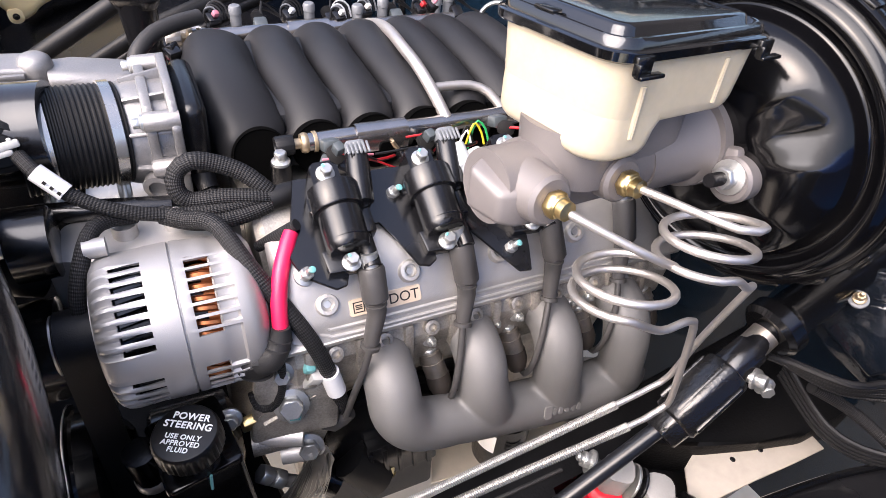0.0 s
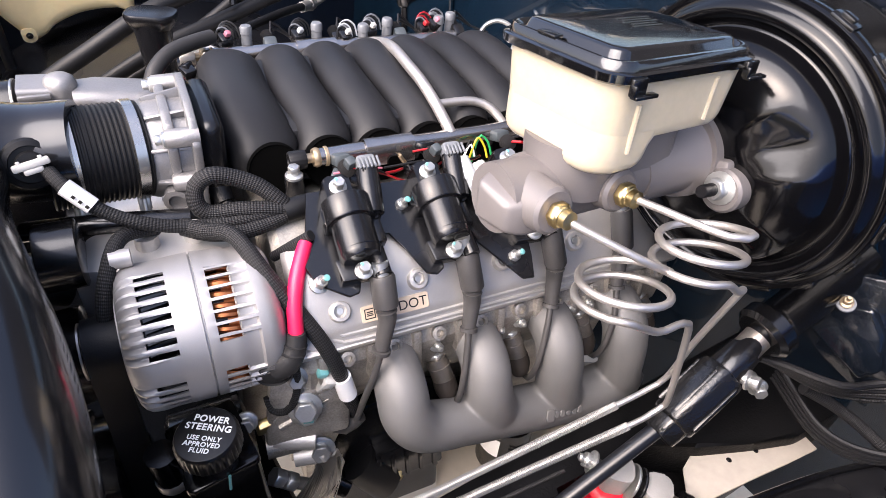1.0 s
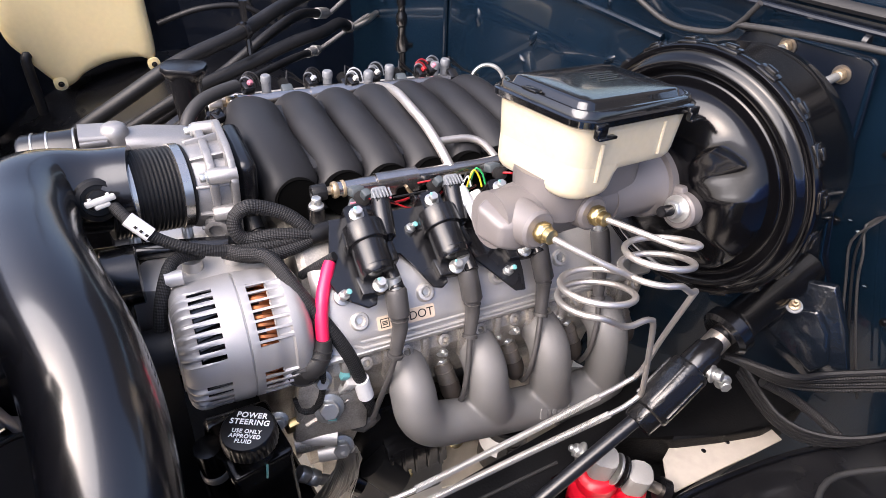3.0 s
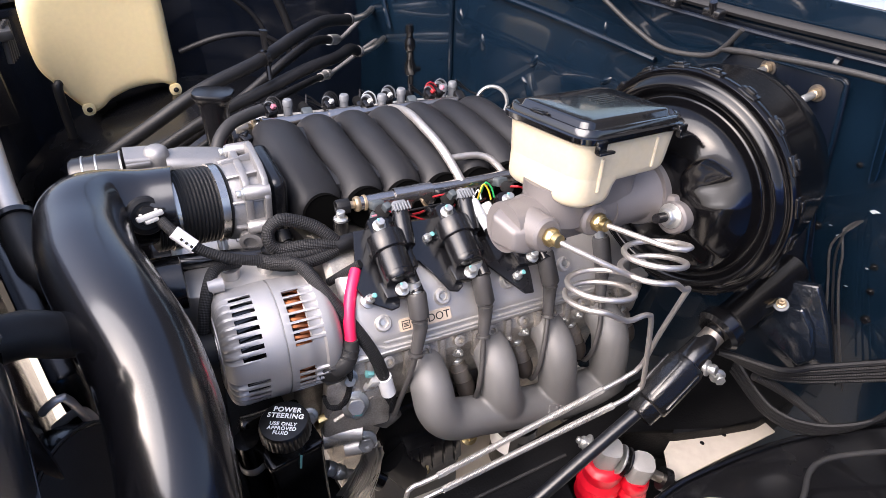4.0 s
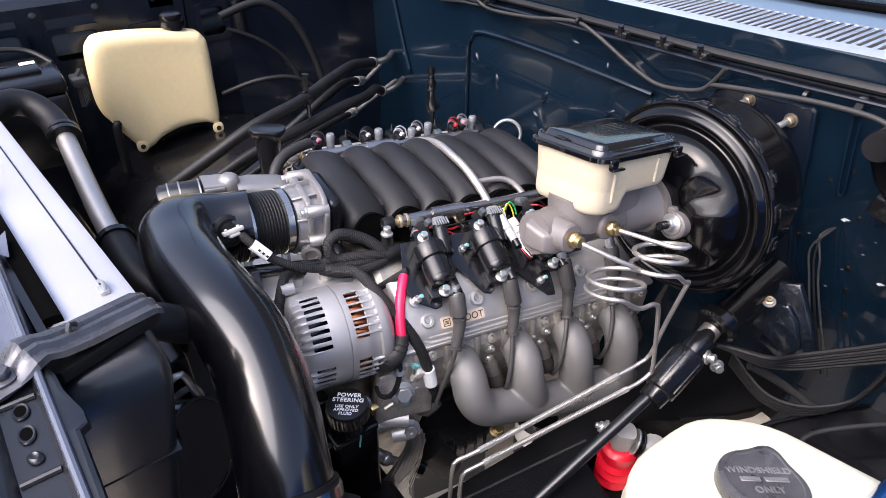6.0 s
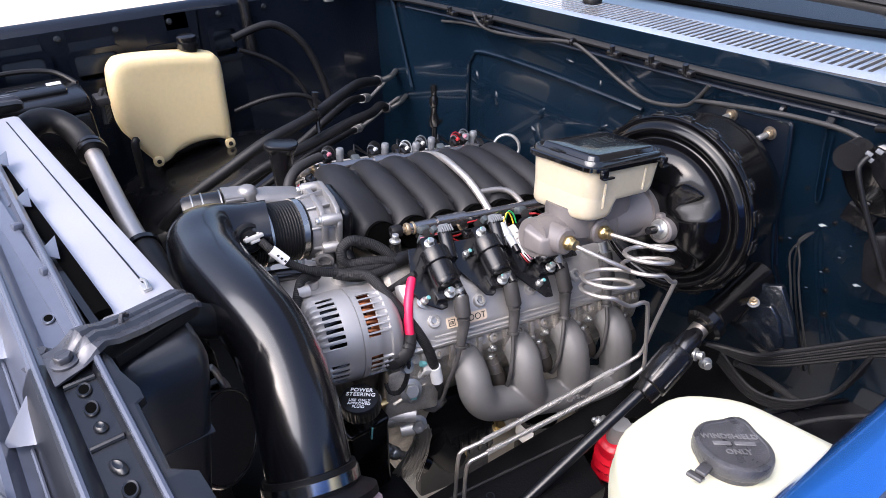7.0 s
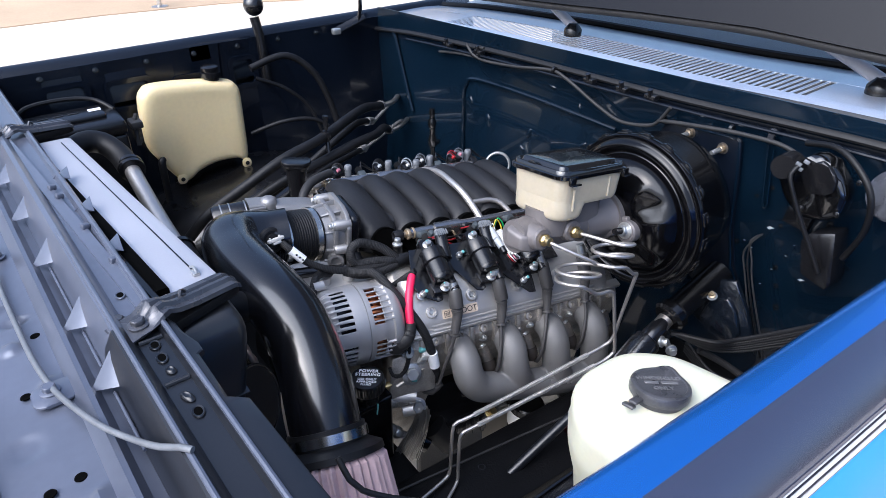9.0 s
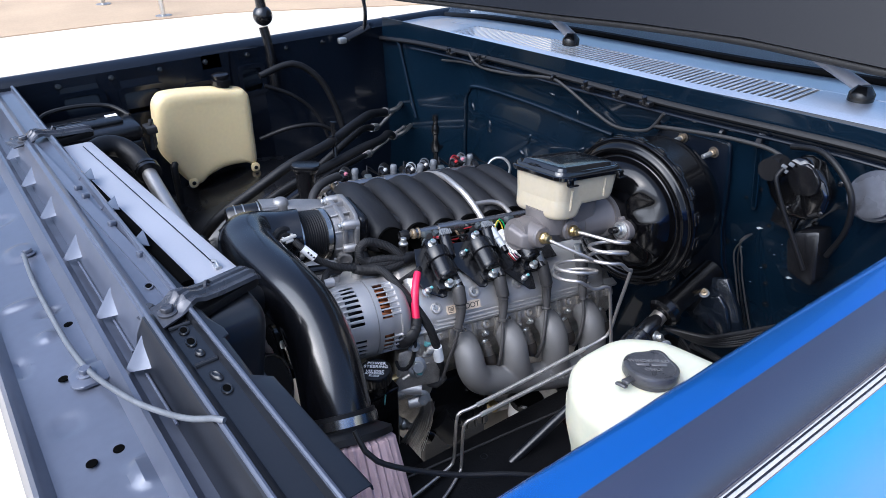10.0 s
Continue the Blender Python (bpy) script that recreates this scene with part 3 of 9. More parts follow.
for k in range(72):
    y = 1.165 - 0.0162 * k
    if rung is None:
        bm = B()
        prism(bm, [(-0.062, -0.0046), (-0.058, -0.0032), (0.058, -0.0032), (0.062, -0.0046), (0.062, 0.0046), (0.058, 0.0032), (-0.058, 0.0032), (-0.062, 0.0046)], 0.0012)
        rung = finish("louvre", bm, COWL_SHEEN, (0, 0, 0))
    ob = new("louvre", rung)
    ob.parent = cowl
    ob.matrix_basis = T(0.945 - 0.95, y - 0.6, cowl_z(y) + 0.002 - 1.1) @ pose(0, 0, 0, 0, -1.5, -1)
bm = B()
tube(bm, [(0.826, y, z - 0.038) for y, z in CF], 0.008, 8, flat=0.7)
part("weather_strip", bm, RUBBER, cowl, "black rubber weather strip")
bm = B()
tube(bm, [(0.812, y, z - 0.056) for y, z in CF[2:]], 0.004, 8)
part("flange", bm, NAVY_DARK, cowl)

glass = thing("windshield", "dark sloping windshield glass above the cowl", "windshield", base=(1.2, 0.6, 1.15))
bm = B()
sheet(bm, [[(1.16, y, z - 0.002), (1.55, 0.6 + (y - 0.6) * 0.92, z + 0.5)] for y, z in CF])
pane = part("pane", thicken(bm, 0.005), GLASSY, glass)
pane.visible_shadow = False
bm = B()
tube(bm, [(1.155, y, z + 0.006) for y, z in CF], 0.010, 8)
part("rubber_seal", bm, RUBBER, glass)
bm = B()
sheet(bm, [[(1.18, y, z - 0.02), (1.5, y, z + 0.03), (1.75, y, z + 0.02), (1.8, y, z - 0.3)] for y, z in CF])
solid("dashboard", thicken(bm, 0.01), DASH, "pale grey dashboard top behind the windshield", "dashboard", base=(1.5, 0.6, 1.1))

hood = thing("hood", "open dark hood panel standing above the cowl", "hood", base=(0.87, 0.6, 1.25))
HE = [(-0.27, 1.253), (-0.138, 1.256), (0.133, 1.261), (0.40, 1.248), (0.633, 1.231), (1.0, 1.208), (1.349, 1.183), (1.60, 1.168)]


def hood_at(k, y, z, off=0.0):
    return (0.87 + 0.52 * k - 0.02 * math.sin(k * 3) - off, y, z + 1.0 * k - off * 0.5)


bm = B()
sheet(bm, [[hood_at(s / 8, y, z) for y, z in HE] for s in range(9)])
part("skin", thicken(bm, 0.02), HOOD, hood, "", 60)
bm = B()
sheet(bm, [[hood_at(k, y, z, o) for y, z in HE] for k, o in ((0.012, 0.002), (0.016, 0.014), (0.045, 0.016), (0.052, 0.006), (0.058, 0.004))])
part("inner_channel", thicken(bm, 0.002), HOOD, hood, "folded inner frame channel", 30)
bm = B()
sheet(bm, [[hood_at(k, y, z, o) for y, z in HE] for k, o in ((0.075, 0.002), (0.080, 0.012), (0.16, 0.020), (0.165, 0.004))])
part("inner_panel", thicken(bm, 0.002), HOOD, hood, "raised inner panel", 30)
for y in (-0.25, 0.15, 0.6, 1.05, 1.45):
    bm = B()
    tube(bm, [hood_at(k, y, 1.235, 0.004) for k in (0.17, 0.5, 0.98)], 0.016, 8)
    part("rib", bm, HOOD, hood)
bm = B()
tube(bm, [hood_at(0, y, z, 0.004) for y, z in HE], 0.009, 10)
part("rear_lip", bm, RUBBER_GREY, hood)


def wiper(y, x, z, tip):
    w = thing("windshield_wiper", "matt grey-black windshield wiper on its pivot", "wiper", base=(x, y, z), group="wipers")
    bm = B()
    lathe(bm, [(0.024, -0.004), (0.024, 0.012), (0.018, 0.02), (0.012, 0.028), (0.0, 0.03)], T(x, y, z), 20)
    part("pivot", bm, BLACK, w)
    bm = B()
    d = Vector(tip)
    tube(bm, [(x, y, z + 0.02), Vector((x, y, z + 0.026)).lerp(d, 0.35), d], [0.014, 0.0125, 0.005], 12, flat=0.9)
    part("arm", bm, WIPER_GREY, w, "satin grey arm")
    return w


wiper(0.69, 0.955, 1.142, (1.12, 1.02, 1.19))
wiper(-0.070, 0.985, 1.166, (1.10, 0.115, 1.205))

# ---- radiator and core support ----
sup = thing("core_support", "satin grey pressed steel radiator core support with ribs and holes", "radiator support", base=(-0.4, 0.6, 0.5))
YS = [-0.30, -0.2, -0.1, 0.0, 0.1, 0.2, 0.3, 0.5, 0.7, 0.9, 1.1, 1.3, 1.5]


def sx(y):
    return -0.05 * (y - 0.1)


# section from the rear lip over the raised beam, then down to the sloping front shelf
SEC = [(-0.286, 1.030), (-0.290, 1.068), (-0.294, 1.073), (-0.299, 1.072), (-0.303, 1.062), (-0.331, 1.062), (-0.337, 1.071), (-0.343, 1.074), (-0.350, 1.072), (-0.362, 1.050), (-0.371, 1.018), (-0.374, 1.000)]
SHELF = [(-0.368, 1.012), (-0.384, 1.018), (-0.392, 1.030), (-0.398, 1.031), (-0.404, 1.022), (-0.412, 1.008), (-0.44, 1.004), (-0.47, 1.000), (-0.505, 1.002), (-0.511, 1.014), (-0.516, 1.018), (-0.521, 1.014), (-0.53, 0.99), (-0.535, 0.90)]
bm = B()
sheet(bm, [[(x + sx(y), y, z) for x, z in SEC] for y in YS if y <= 0.2])
beam = part("beam", thicken(bm, 0.002), BEAM_BLACK, sup, "black enamelled beam end with punched holes", 30)
bm = B()
sheet(bm, [[(x + sx(y), y, z) for x, z in SEC] for y in YS if y >= 0.2])
part("beam", thicken(bm, 0.002), SUPPORT, sup, "grey satin beam", 30)
# beads in paler grey draw the sky highlight along the beam edges
for x, z in ((-0.295, 1.0725), (-0.344, 1.0735)):
    bm = B()
    tube(bm, [(x + sx(y), y, z) for y in YS[:8]], 0.0034, 8, smooth=False)
    part("rolled_edge", bm, SUPPORT, sup, "grey edge bead coloured for the beam's sky highlight")
bm = B()
fine = [-0.30 + 1.8 * i / 360 for i in range(361)]
RELIEF = [(-0.425, 0.222, 0.022, 0.030, 0.007), (-0.455, 0.338, 0.014, 0.018, 0.006), (-0.498, 0.290, 0.014, 0.030, -0.006), (-0.44, 0.40, 0.020, 0.012, -0.006), (-0.47, 0.45, 0.030, 0.014, 0.006), (-0.420, 0.01, 0.020, 0.030, 0.008), (-0.45, -0.05, 0.030, 0.030, -0.007), (-0.44, 0.62, 0.03, 0.04, 0.006), (-0.45, 0.78, 0.03, 0.03, -0.006), (-0.44, 0.95, 0.03, 0.05, 0.006), (-0.47, 0.14, 0.022, 0.026, -0.003)]


def shelf_z(x, y, z):
    if not -0.51 < x < -0.41:
        return z
    for cx, cy, wx, wy, h in RELIEF:
        dx, dy = abs(x - cx) / wx, abs(y - cy) / wy
        k = max(0.0, min(1.0, 1.9 - 1.9 * math.hypot(dx, dy)))
        z += 0.8 * h * k * k * (3 - 2 * k) * max(0.0, min(1.0, (-0.412 - x) / 0.012)) * max(0.0, min(1.0, (x + 0.508) / 0.012))
    return z


flat = [(-0.412 - 0.0065 * i, 1.008 - 0.0006 * i) for i in range(15)]
SHELF = SHELF[:5] + flat + SHELF[8:]
loft(bm, [[(x + sx(y), y, shelf_z(x, y, z)) for x, z in SHELF] + [(x + sx(y), y, shelf_z(x, y, z) - 0.003) for x, z in reversed(SHELF)] for y in fine])
part("shelf", bm, SUPPORT, sup, "grey-blue pressed front shelf", 30)
for y in (0.515, 0.315, 0.172, 0.70, 0.88, 1.06):
    bm = B()
    x = sx(y)
    a, l, r, p = [bm.verts.new(q) for q in ((x - 0.350, y + 0.022, 1.064), (x - 0.394, y - 0.004, 1.022), (x - 0.362, y - 0.034, 1.036), (x - 0.381, y - 0.006, 1.037))]
    for f in ((a, l, p), (a, p, r), (p, l, r), (a, r, l)):
        bm.faces.new(f)
    part("gusset", bm, SUPPORT, sup, "pressed pyramid gusset", 75)
for y in (0.42, 0.58, 0.74):
    bm = B()
    x = sx(y)
    a, l, r, p = [bm.verts.new(q) for q in ((x - 0.276, y + 0.024, 1.072), (x - 0.308, y + 0.004, 1.060), (x - 0.280, y - 0.026, 1.066), (x - 0.300, y - 0.004, 1.070))]
    for f in ((a, l, p), (a, p, r), (p, l, r), (a, r, l)):
        bm.faces.new(f)
    part("gusset", bm, SUPPORT, sup, "pressed pyramid gusset", 75)
for y0, y1 in ((0.495, 0.345), (0.295, 0.205), (0.15, 0.04)):
    bm = B()
    tube(bm, [(-0.372 + sx(y0), y0, 1.022), (-0.372 + sx(y1), y1, 1.022)], 0.0020, 8, smooth=False)
    part("fold", bm, SUPPORT, sup, "bright folded seam")
for y, x, w in ((0.152, -0.3185, 1.0), (0.124, -0.3180, 1.1), (0.016, -0.3115, 1.0), (0.284, -0.3270, 1.0), (0.50, -0.336, 1.0)):
    bm = B()
    lathe(bm, [(0.0082, 0.0), (0.0074, 0.0012), (0.0058, 0.0008), (0.0056, 0.0003), (0.0, 0.0003)], T(x, y, 1.0636) @ Matrix.Diagonal((0.8, 1.2 * w, 1, 1)), 22)
    rim = part("pressed_hole", bm, BEAM_BLACK if y < 0.2 else SUPPORT, sup, "small punched hole with a rolled rim")
    # flat near-black disc gives the hole its inner shade
    bm = B()
    lathe(bm, [(0.0054, 0.0), (0.0, 0.0001)], T(x, y, 1.0642) @ Matrix.Diagonal((0.8, 1.2 * w, 1, 1)), 20)
    part("hole", bm, VOID, rim)
for y, x, w in ((0.096, -0.3160, 1.0), (0.044, -0.3140, 1.5)):
    bm = B()
    lathe(bm, [(0.0075, 0.0), (0.0062, 0.0022), (0.0042, 0.0032), (0.0030, 0.0024), (0.0, 0.0018)], T(x, y, 1.0634) @ pose(0, 0, 0, 0, 0, 20) @ Matrix.Diagonal((0.75, w, 1, 1)), 20)
    part("dimple", bm, BEAM_BLACK, sup, "raised pressed dimple")
# scalloped rear lip, wider past the notch
bm = B()
lip = [(0.20, -0.2905), (0.172, -0.284), (0.150, -0.283), (0.118, -0.276), (0.102, -0.2765), (0.098, -0.283), (0.05, -0.284), (0.012, -0.285), (0.004, -0.276), (-0.004, -0.268), (-0.05, -0.267), (-0.12, -0.266), (-0.20, -0.264)]
sheet(bm, [[(-0.296 + sx(y), y, 1.070), (x - 0.003 + sx(y), y, 1.071), (x + sx(y), y, 1.0695), (x + 0.001 + sx(y), y, 1.062)] for y, x in lip])
part("rear_lip", thicken(bm, 0.0015), BEAM_BLACK, sup, "scalloped rear flange", 30)
for y, z in ((0.165, 1.066), (0.075, 1.066)):
    bm = B()
    tube(bm, [(-0.330 + sx(y), y, z - 0.003), (-0.303 + sx(y), y, z - 0.003)], 0.003, 8, smooth=False)
    part("cross_bead", bm, BEAM_BLACK, sup)
# holes laid on as flat discs, their depth shade in the colour
for y, x in ((0.060, -0.432), (0.056, -0.461), (0.347, -0.436), (0.507, -0.430), (0.225, -0.462)):
    bm = B()
    lathe(bm, [(0.0064, 0.0), (0.0060, 0.001), (0.0, 0.001)], T(x, y, shelf_z(x, y, 1.0065)), 18)
    part("hole", bm, VOID, sup, "small punched hole")
bm = B()
prism(bm, rounded(0.05, 0.045, 0.014), 0.004, T(-0.432, 0.205, 1.010), 0.002)
part("pressed_pad", bm, SUPPORT, sup)
for p in ((-0.436, 0.208, 1.014), (-0.455, 0.60, 1.010)):
    bm = B()
    bolt(bm, p, (0, 0, 1), 0.008, 0.008)
    part("bolt", bm, SUPPORT, sup)
bm = B()
sheet(bm, [[(x, y + dy, z + dz) for x, dz, dy in ((-0.334, -0.014, 0.0), (-0.330, 0.0, 0.0), (-0.302, 0.001, 0.002), (-0.274, 0.0, 0.004), (-0.270, -0.014, 0.004))] for y, z in ((-0.124, 1.0595), (-0.132, 1.0605), (-0.150, 1.058), (-0.170, 1.052), (-0.195, 1.040), (-0.24, 1.01))])
part("end_plate", thicken(bm, 0.002), ALU_BRIGHT, sup, "bare bright steel end plate bent down at the fender", 40)
bm = B()
box(bm, (0.02, 1.7, 0.5), T(-0.53, 0.6, 0.66), 0.004)
part("front_wall", bm, SATIN_BLACK, sup)

bm = B()
tube(bm, [(-0.461, 0.575, 1.022), (-0.460, 0.484, 1.016), (-0.450, 0.342, 1.017), (-0.442, 0.26, 1.019), (-0.428, 0.185, 1.022), (-0.401, 0.094, 1.036), (-0.375, 0.036, 1.046), (-0.357, -0.006, 1.062), (-0.342, -0.034, 1.077), (-0.334, -0.046, 1.079)], 0.0036, 10)
solid("latch_cable", bm, CLIP_GREY, "grey sheathed hood latch cable lying on the core support", "cable", base=(-0.4, 0.2, 1.02))

rad = thing("radiator", "aluminium radiator with black plastic end tanks", "radiator", base=(-0.25, 0.55, 0.45))


def slant(y):
    return -0.100 * (y - 0.25)


bm = B()
sheet(bm, [[(x + slant(y), y, z) for x, z in ((-0.283, 1.03), (-0.281, 1.047), (-0.277, 1.05), (-0.205, 1.05), (-0.198, 1.047), (-0.196, 1.02))] for y in (0.262, 0.55, 0.985)])
bmesh.ops.holes_fill(bm, edges=bm.edges)
part("top_rail", bm, RAD, rad, "broad flat brushed top rail", 30)
bm = B()
sheet(bm, [[(x + slant(y), y, z) for x, z in ((-0.294, 1.03), (-0.292, 1.056), (-0.284, 1.056), (-0.284, 1.03))] for y in (0.25, 0.55, 0.99)])
part("front_lip", thicken(bm, 0.002), BLACK, rad, "", 30)
bm = B()
loft(bm, [[(x + slant(y), y, z) for x, z in ((-0.284, 1.049), (-0.284, 1.0585), (-0.2805, 1.060), (-0.2705, 1.060), (-0.267, 1.0575), (-0.267, 1.049))] for y in (0.27, 0.4, 0.55, 0.7, 0.985)])
part("foam_strip", bm, VOID, rad, "black foam sealing strip")
bm = B()
loft(bm, [[(x + slant(y), y, z) for x, z in ((-0.2225, 1.0495), (-0.2225, 1.0512), (-0.2205, 1.0512), (-0.2205, 1.0495))] for y in (0.30, 0.6, 0.96)])
part("rail_seam", bm, BLACK, rad, "thin dark seam along the rail")
bm = B()
box(bm, (0.010, 0.016, 0.005), T(-0.222 + slant(0.295), 0.295, 1.0525), 0.0015)
tube(bm, [(-0.222 + slant(0.29), 0.290, 1.054), (-0.220 + slant(0.30), 0.300, 1.058), (-0.222 + slant(0.31), 0.312, 1.054)], 0.002, 6)
part("seam_clip", bm, BOLT, rad, "small bright clip")
bm = B()
sheet(bm, [[(x + slant(y), y, z) for x, z in ((-0.318, 1.045), (-0.318, 1.066), (-0.301, 1.068), (-0.298, 1.045))] for y in (0.24, 0.55, 1.0)])
part("condenser_rail", thicken(bm, 0.002), SUPPORT, rad, "", 30)
for y in (0.685, 0.64, 0.50, 0.37):
    bm = B()
    box(bm, (0.013, 0.011, 0.010), T(-0.302 + slant(y), y, 1.070) @ pose(0, 0, 0, 0, 12, 20), 0.003)
    part("clip", bm, SUPPORT, rad)
bm = B()
box(bm, (0.055, 0.60, 0.36), T(-0.262, 0.55, 0.85) @ pose(0, 0, 0, 0, 0, 4.8), 0.004)
part("core", bm, SATIN_BLACK, rad)
bm = B()
secs = []
for z, g in ((0.50, 0.0), (0.78, 0.0), (0.9, 0.0), (0.99, 0.0), (1.008, 0.003), (1.020, 0.010), (1.030, 0.020), (1.038, 0.034), (1.040, 0.05)):
    secs.append([(x - 0.248 + (z - 1.03) * 0.2, y + 0.218, z) for x, y in rounded(0.108 - g, 0.076 - g, 0.014)])
loft(bm, secs)
part("end_tank", bm, END_TANK, rad, "black moulded end tank with a bevelled top")
for z in (0.905, 0.72):
    bm = B()
    box(bm, (0.111, 0.079, 0.003), T(-0.248 + (z - 1.03) * 0.2, 0.218, z), 0.001)
    part("tank_rib", bm, END_TANK, rad)
bm = B()
loft(bm, [[(x - 0.315, y + 1.03, z) for x, y in rounded(0.095 - g, 0.07 - g, 0.02)] for z, g in ((0.5, 0), (1.0, 0), (1.02, 0.006), (1.026, 0.014))])
part("end_tank", bm, BLACK, rad, "black moulded end tank")


def bracket(M, group="radiator brackets"):
    """A hold-down strap whose local x runs from its bolt foot over the tank."""
    br = thing("radiator_bracket", "satin grey pressed steel radiator hold-down bracket with rubber pad", "bracket", base=tuple(M.translation), group=group)

    def strip(rows):
        return [[M @ Vector(p) for p in r] for r in rows]

    bm = B()
    loft(bm, strip([[(x, y * w, z) for y, z in ((-0.022, -0.030), (-0.024, -0.024), (-0.023, -0.016), (0.023, -0.016), (0.024, -0.024), (0.022, -0.030))] for x, w in ((0.032, 0.8), (0.036, 1.0), (0.128, 0.95), (0.137, 0.8), (0.141, 0.5))]))
    part("pad", bm, RUBBER, br)
    bm = B()
    prof = [(-0.028, -0.006), (-0.010, -0.004), (0.006, -0.003), (0.014, 0.001), (0.024, 0.007), (0.034, 0.007), (0.046, 0.001), (0.070, -0.004), (0.105, -0.008), (0.132, -0.011), (0.140, -0.016)]
    cross = [(-1.0, -0.006), (-0.93, 0.0), (-0.55, 0.001), (-0.42, 0.006), (-0.18, 0.006), (-0.05, 0.001), (0.10, 0.001), (0.22, 0.005), (0.50, 0.005), (0.62, 0.0), (0.94, 0.0), (1.0, -0.006)]
    sheet(bm, strip([[(x, 0.022 * c * (1.15 if x < 0.03 else 1.0), z + h * max(0.0, min(1.0, (x - 0.004) / 0.02))) for c, h in cross] for x, z in prof]))
    part("strap", thicken(bm, 0.0022), PRESSED, br, "dull pressed strap with raised ribs", 25)
    bm = B()
    prism(bm, rounded(0.044, 0.046, 0.012), 0.003, M @ T(-0.004, 0.0, -0.008) @ pose(0, 0, 0, 0, 0, 12), 0.001)
    part("foot", bm, PRESSED, br)
    bm = B()
    bolt(bm, M @ Vector((0.0, -0.004, -0.003)), (0, 0, 1), 0.009, 0.008)
    part("bolt", bm, PRESSED, br)
    bm = B()
    bolt(bm, M @ Vector((-0.006, 0.033, -0.012)), (0, 0, 1), 0.008, 0.007)
    part("bolt", bm, PRESSED, br)
    bm = B()
    tube(bm, [M @ Vector(p) for p in ((0.060, -0.004, 0.002), (0.064, -0.002, 0.010), (0.070, 0.0, 0.004))], 0.0025, 8)
    part("wire_clip", bm, PRESSED, br)
    return br


bracket(pose(-0.326, 0.196, 1.074, 0, 0, 19))
bracket(pose(-0.395, 1.02, 1.074, 0, 0, 14))

hose = thing("upper_radiator_hose", "black upper radiator hose with a polished pipe section", "radiator hose", base=(-0.17, 0.9, 0.9))
bm = B()
tube(bm, [(-0.30, 1.035, 0.985), (-0.245, 1.075, 1.0), (-0.205, 1.075, 0.99), (-0.182, 1.04, 0.968), (-0.176, 0.99, 0.95)], 0.026, 18)
part("elbow", bm, RUBBER, hose)
bm = B()
tube(bm, [(-0.172, 1.01, 0.953), (-0.175, 0.90, 0.93), (-0.178, 0.70, 0.90), (-0.17, 0.60, 0.885)], 0.0175, 20)
part("pipe", bm, STAINLESS, hose, "polished metal pipe")
bm = B()
tube(bm, [(-0.175, 0.66, 0.893), (-0.168, 0.55, 0.875), (-0.13, 0.50, 0.84), (-0.05, 0.5, 0.78)], 0.025, 18)
part("lower_sleeve", bm, RUBBER, hose)
for p, d in (((-0.1722, 0.985, 0.949), (0, -1, -0.2)), ((-0.1722, 1.0, 0.952), (0, -1, -0.2)), ((-0.175, 0.66, 0.893), (0, -1, -0.15))):
    bm = B()
    ring(bm, axis(p, d), 0.026, 0.012, 0.003)
    part("clamp", bm, BLACK, hose, "black band clamp")

# ---- battery behind the radiator ----
bat = thing("battery", "black car battery with a ribbed lid and small label", "battery", base=(-0.245, 1.30, 0.79))
bm = B()
box(bm, (0.24, 0.17, 0.16), T(-0.245, 1.30, 0.87), 0.008)
part("case", bm, BLACK, bat)
bm = B()
box(bm, (0.25, 0.18, 0.04), T(-0.245, 1.30, 0.97), 0.012)
box(bm, (0.19, 0.09, 0.014), T(-0.25, 1.30, 0.994), 0.005)
part("lid", bm, BLACK, bat)
bm = B()
tube(bm, [(-0.365, 1.34, 0.985), (-0.325, 1.37, 1.015), (-0.245, 1.38, 1.02), (-0.165, 1.37, 1.01), (-0.125, 1.33, 0.985)], 0.006, 8)
part("carry_strap", bm, RUBBER, bat)
bm = B()
box(bm, (0.03, 0.02, 0.001), T(-0.175, 1.30, 1.0025))
part("label", bm, WHITE, bat, "small white label")
bm = B()
for k in range(3):
    box(bm, (0.024, 0.004, 0.0008), T(-0.225 - 0.035 * k, 1.30, 1.0022))
part("print_bar", bm, RUBBER_GREY, bat)
bm = B()
for k in range(4):
    rod(bm, (-0.10 + 0.005 * k, 1.25 + 0.012 * k, 0.90), (-0.09 + 0.004 * k, 1.27 + 0.012 * k, 0.97), 0.006, seg=8)
box(bm, (0.03, 0.05, 0.02), T(-0.092, 1.27, 0.955), 0.004)
part("terminal", bm, RUBBER_GREY, bat, "cable terminal clamp")

# ---- engine: block, head, cover ----
VC = ENG @ pose(0, -0.004, 0.085, 45)
blk = thing("engine_block", "cast aluminium engine block and cylinder head", "engine block", ENG, (0.05, 0.2, -0.25))
bm = B()
secs = []
for x in (-0.175, -0.165, 0.36, 0.37):
    g = 0.006 if x in (-0.175, 0.37) else 0
    secs.append([(x, y, z) for y, z in ((0.0 + g, 0.082 - g), (-0.016 + g, 0.05), (-0.014 + g, 0.0), (0.01 + g, -0.05), (0.06 + g, -0.12), (0.09, -0.3), (0.6, -0.3), (0.63, -0.12), (0.69 - g, 0.05), (0.69 - g, 0.082 - g), (0.55, 0.16 - g), (0.345, 0.10 - g), (0.13, 0.17 - g))])
loft(bm, secs)
part("head_and_block", bm, ALU_BLOCK, blk, "", 25)
bm = B()
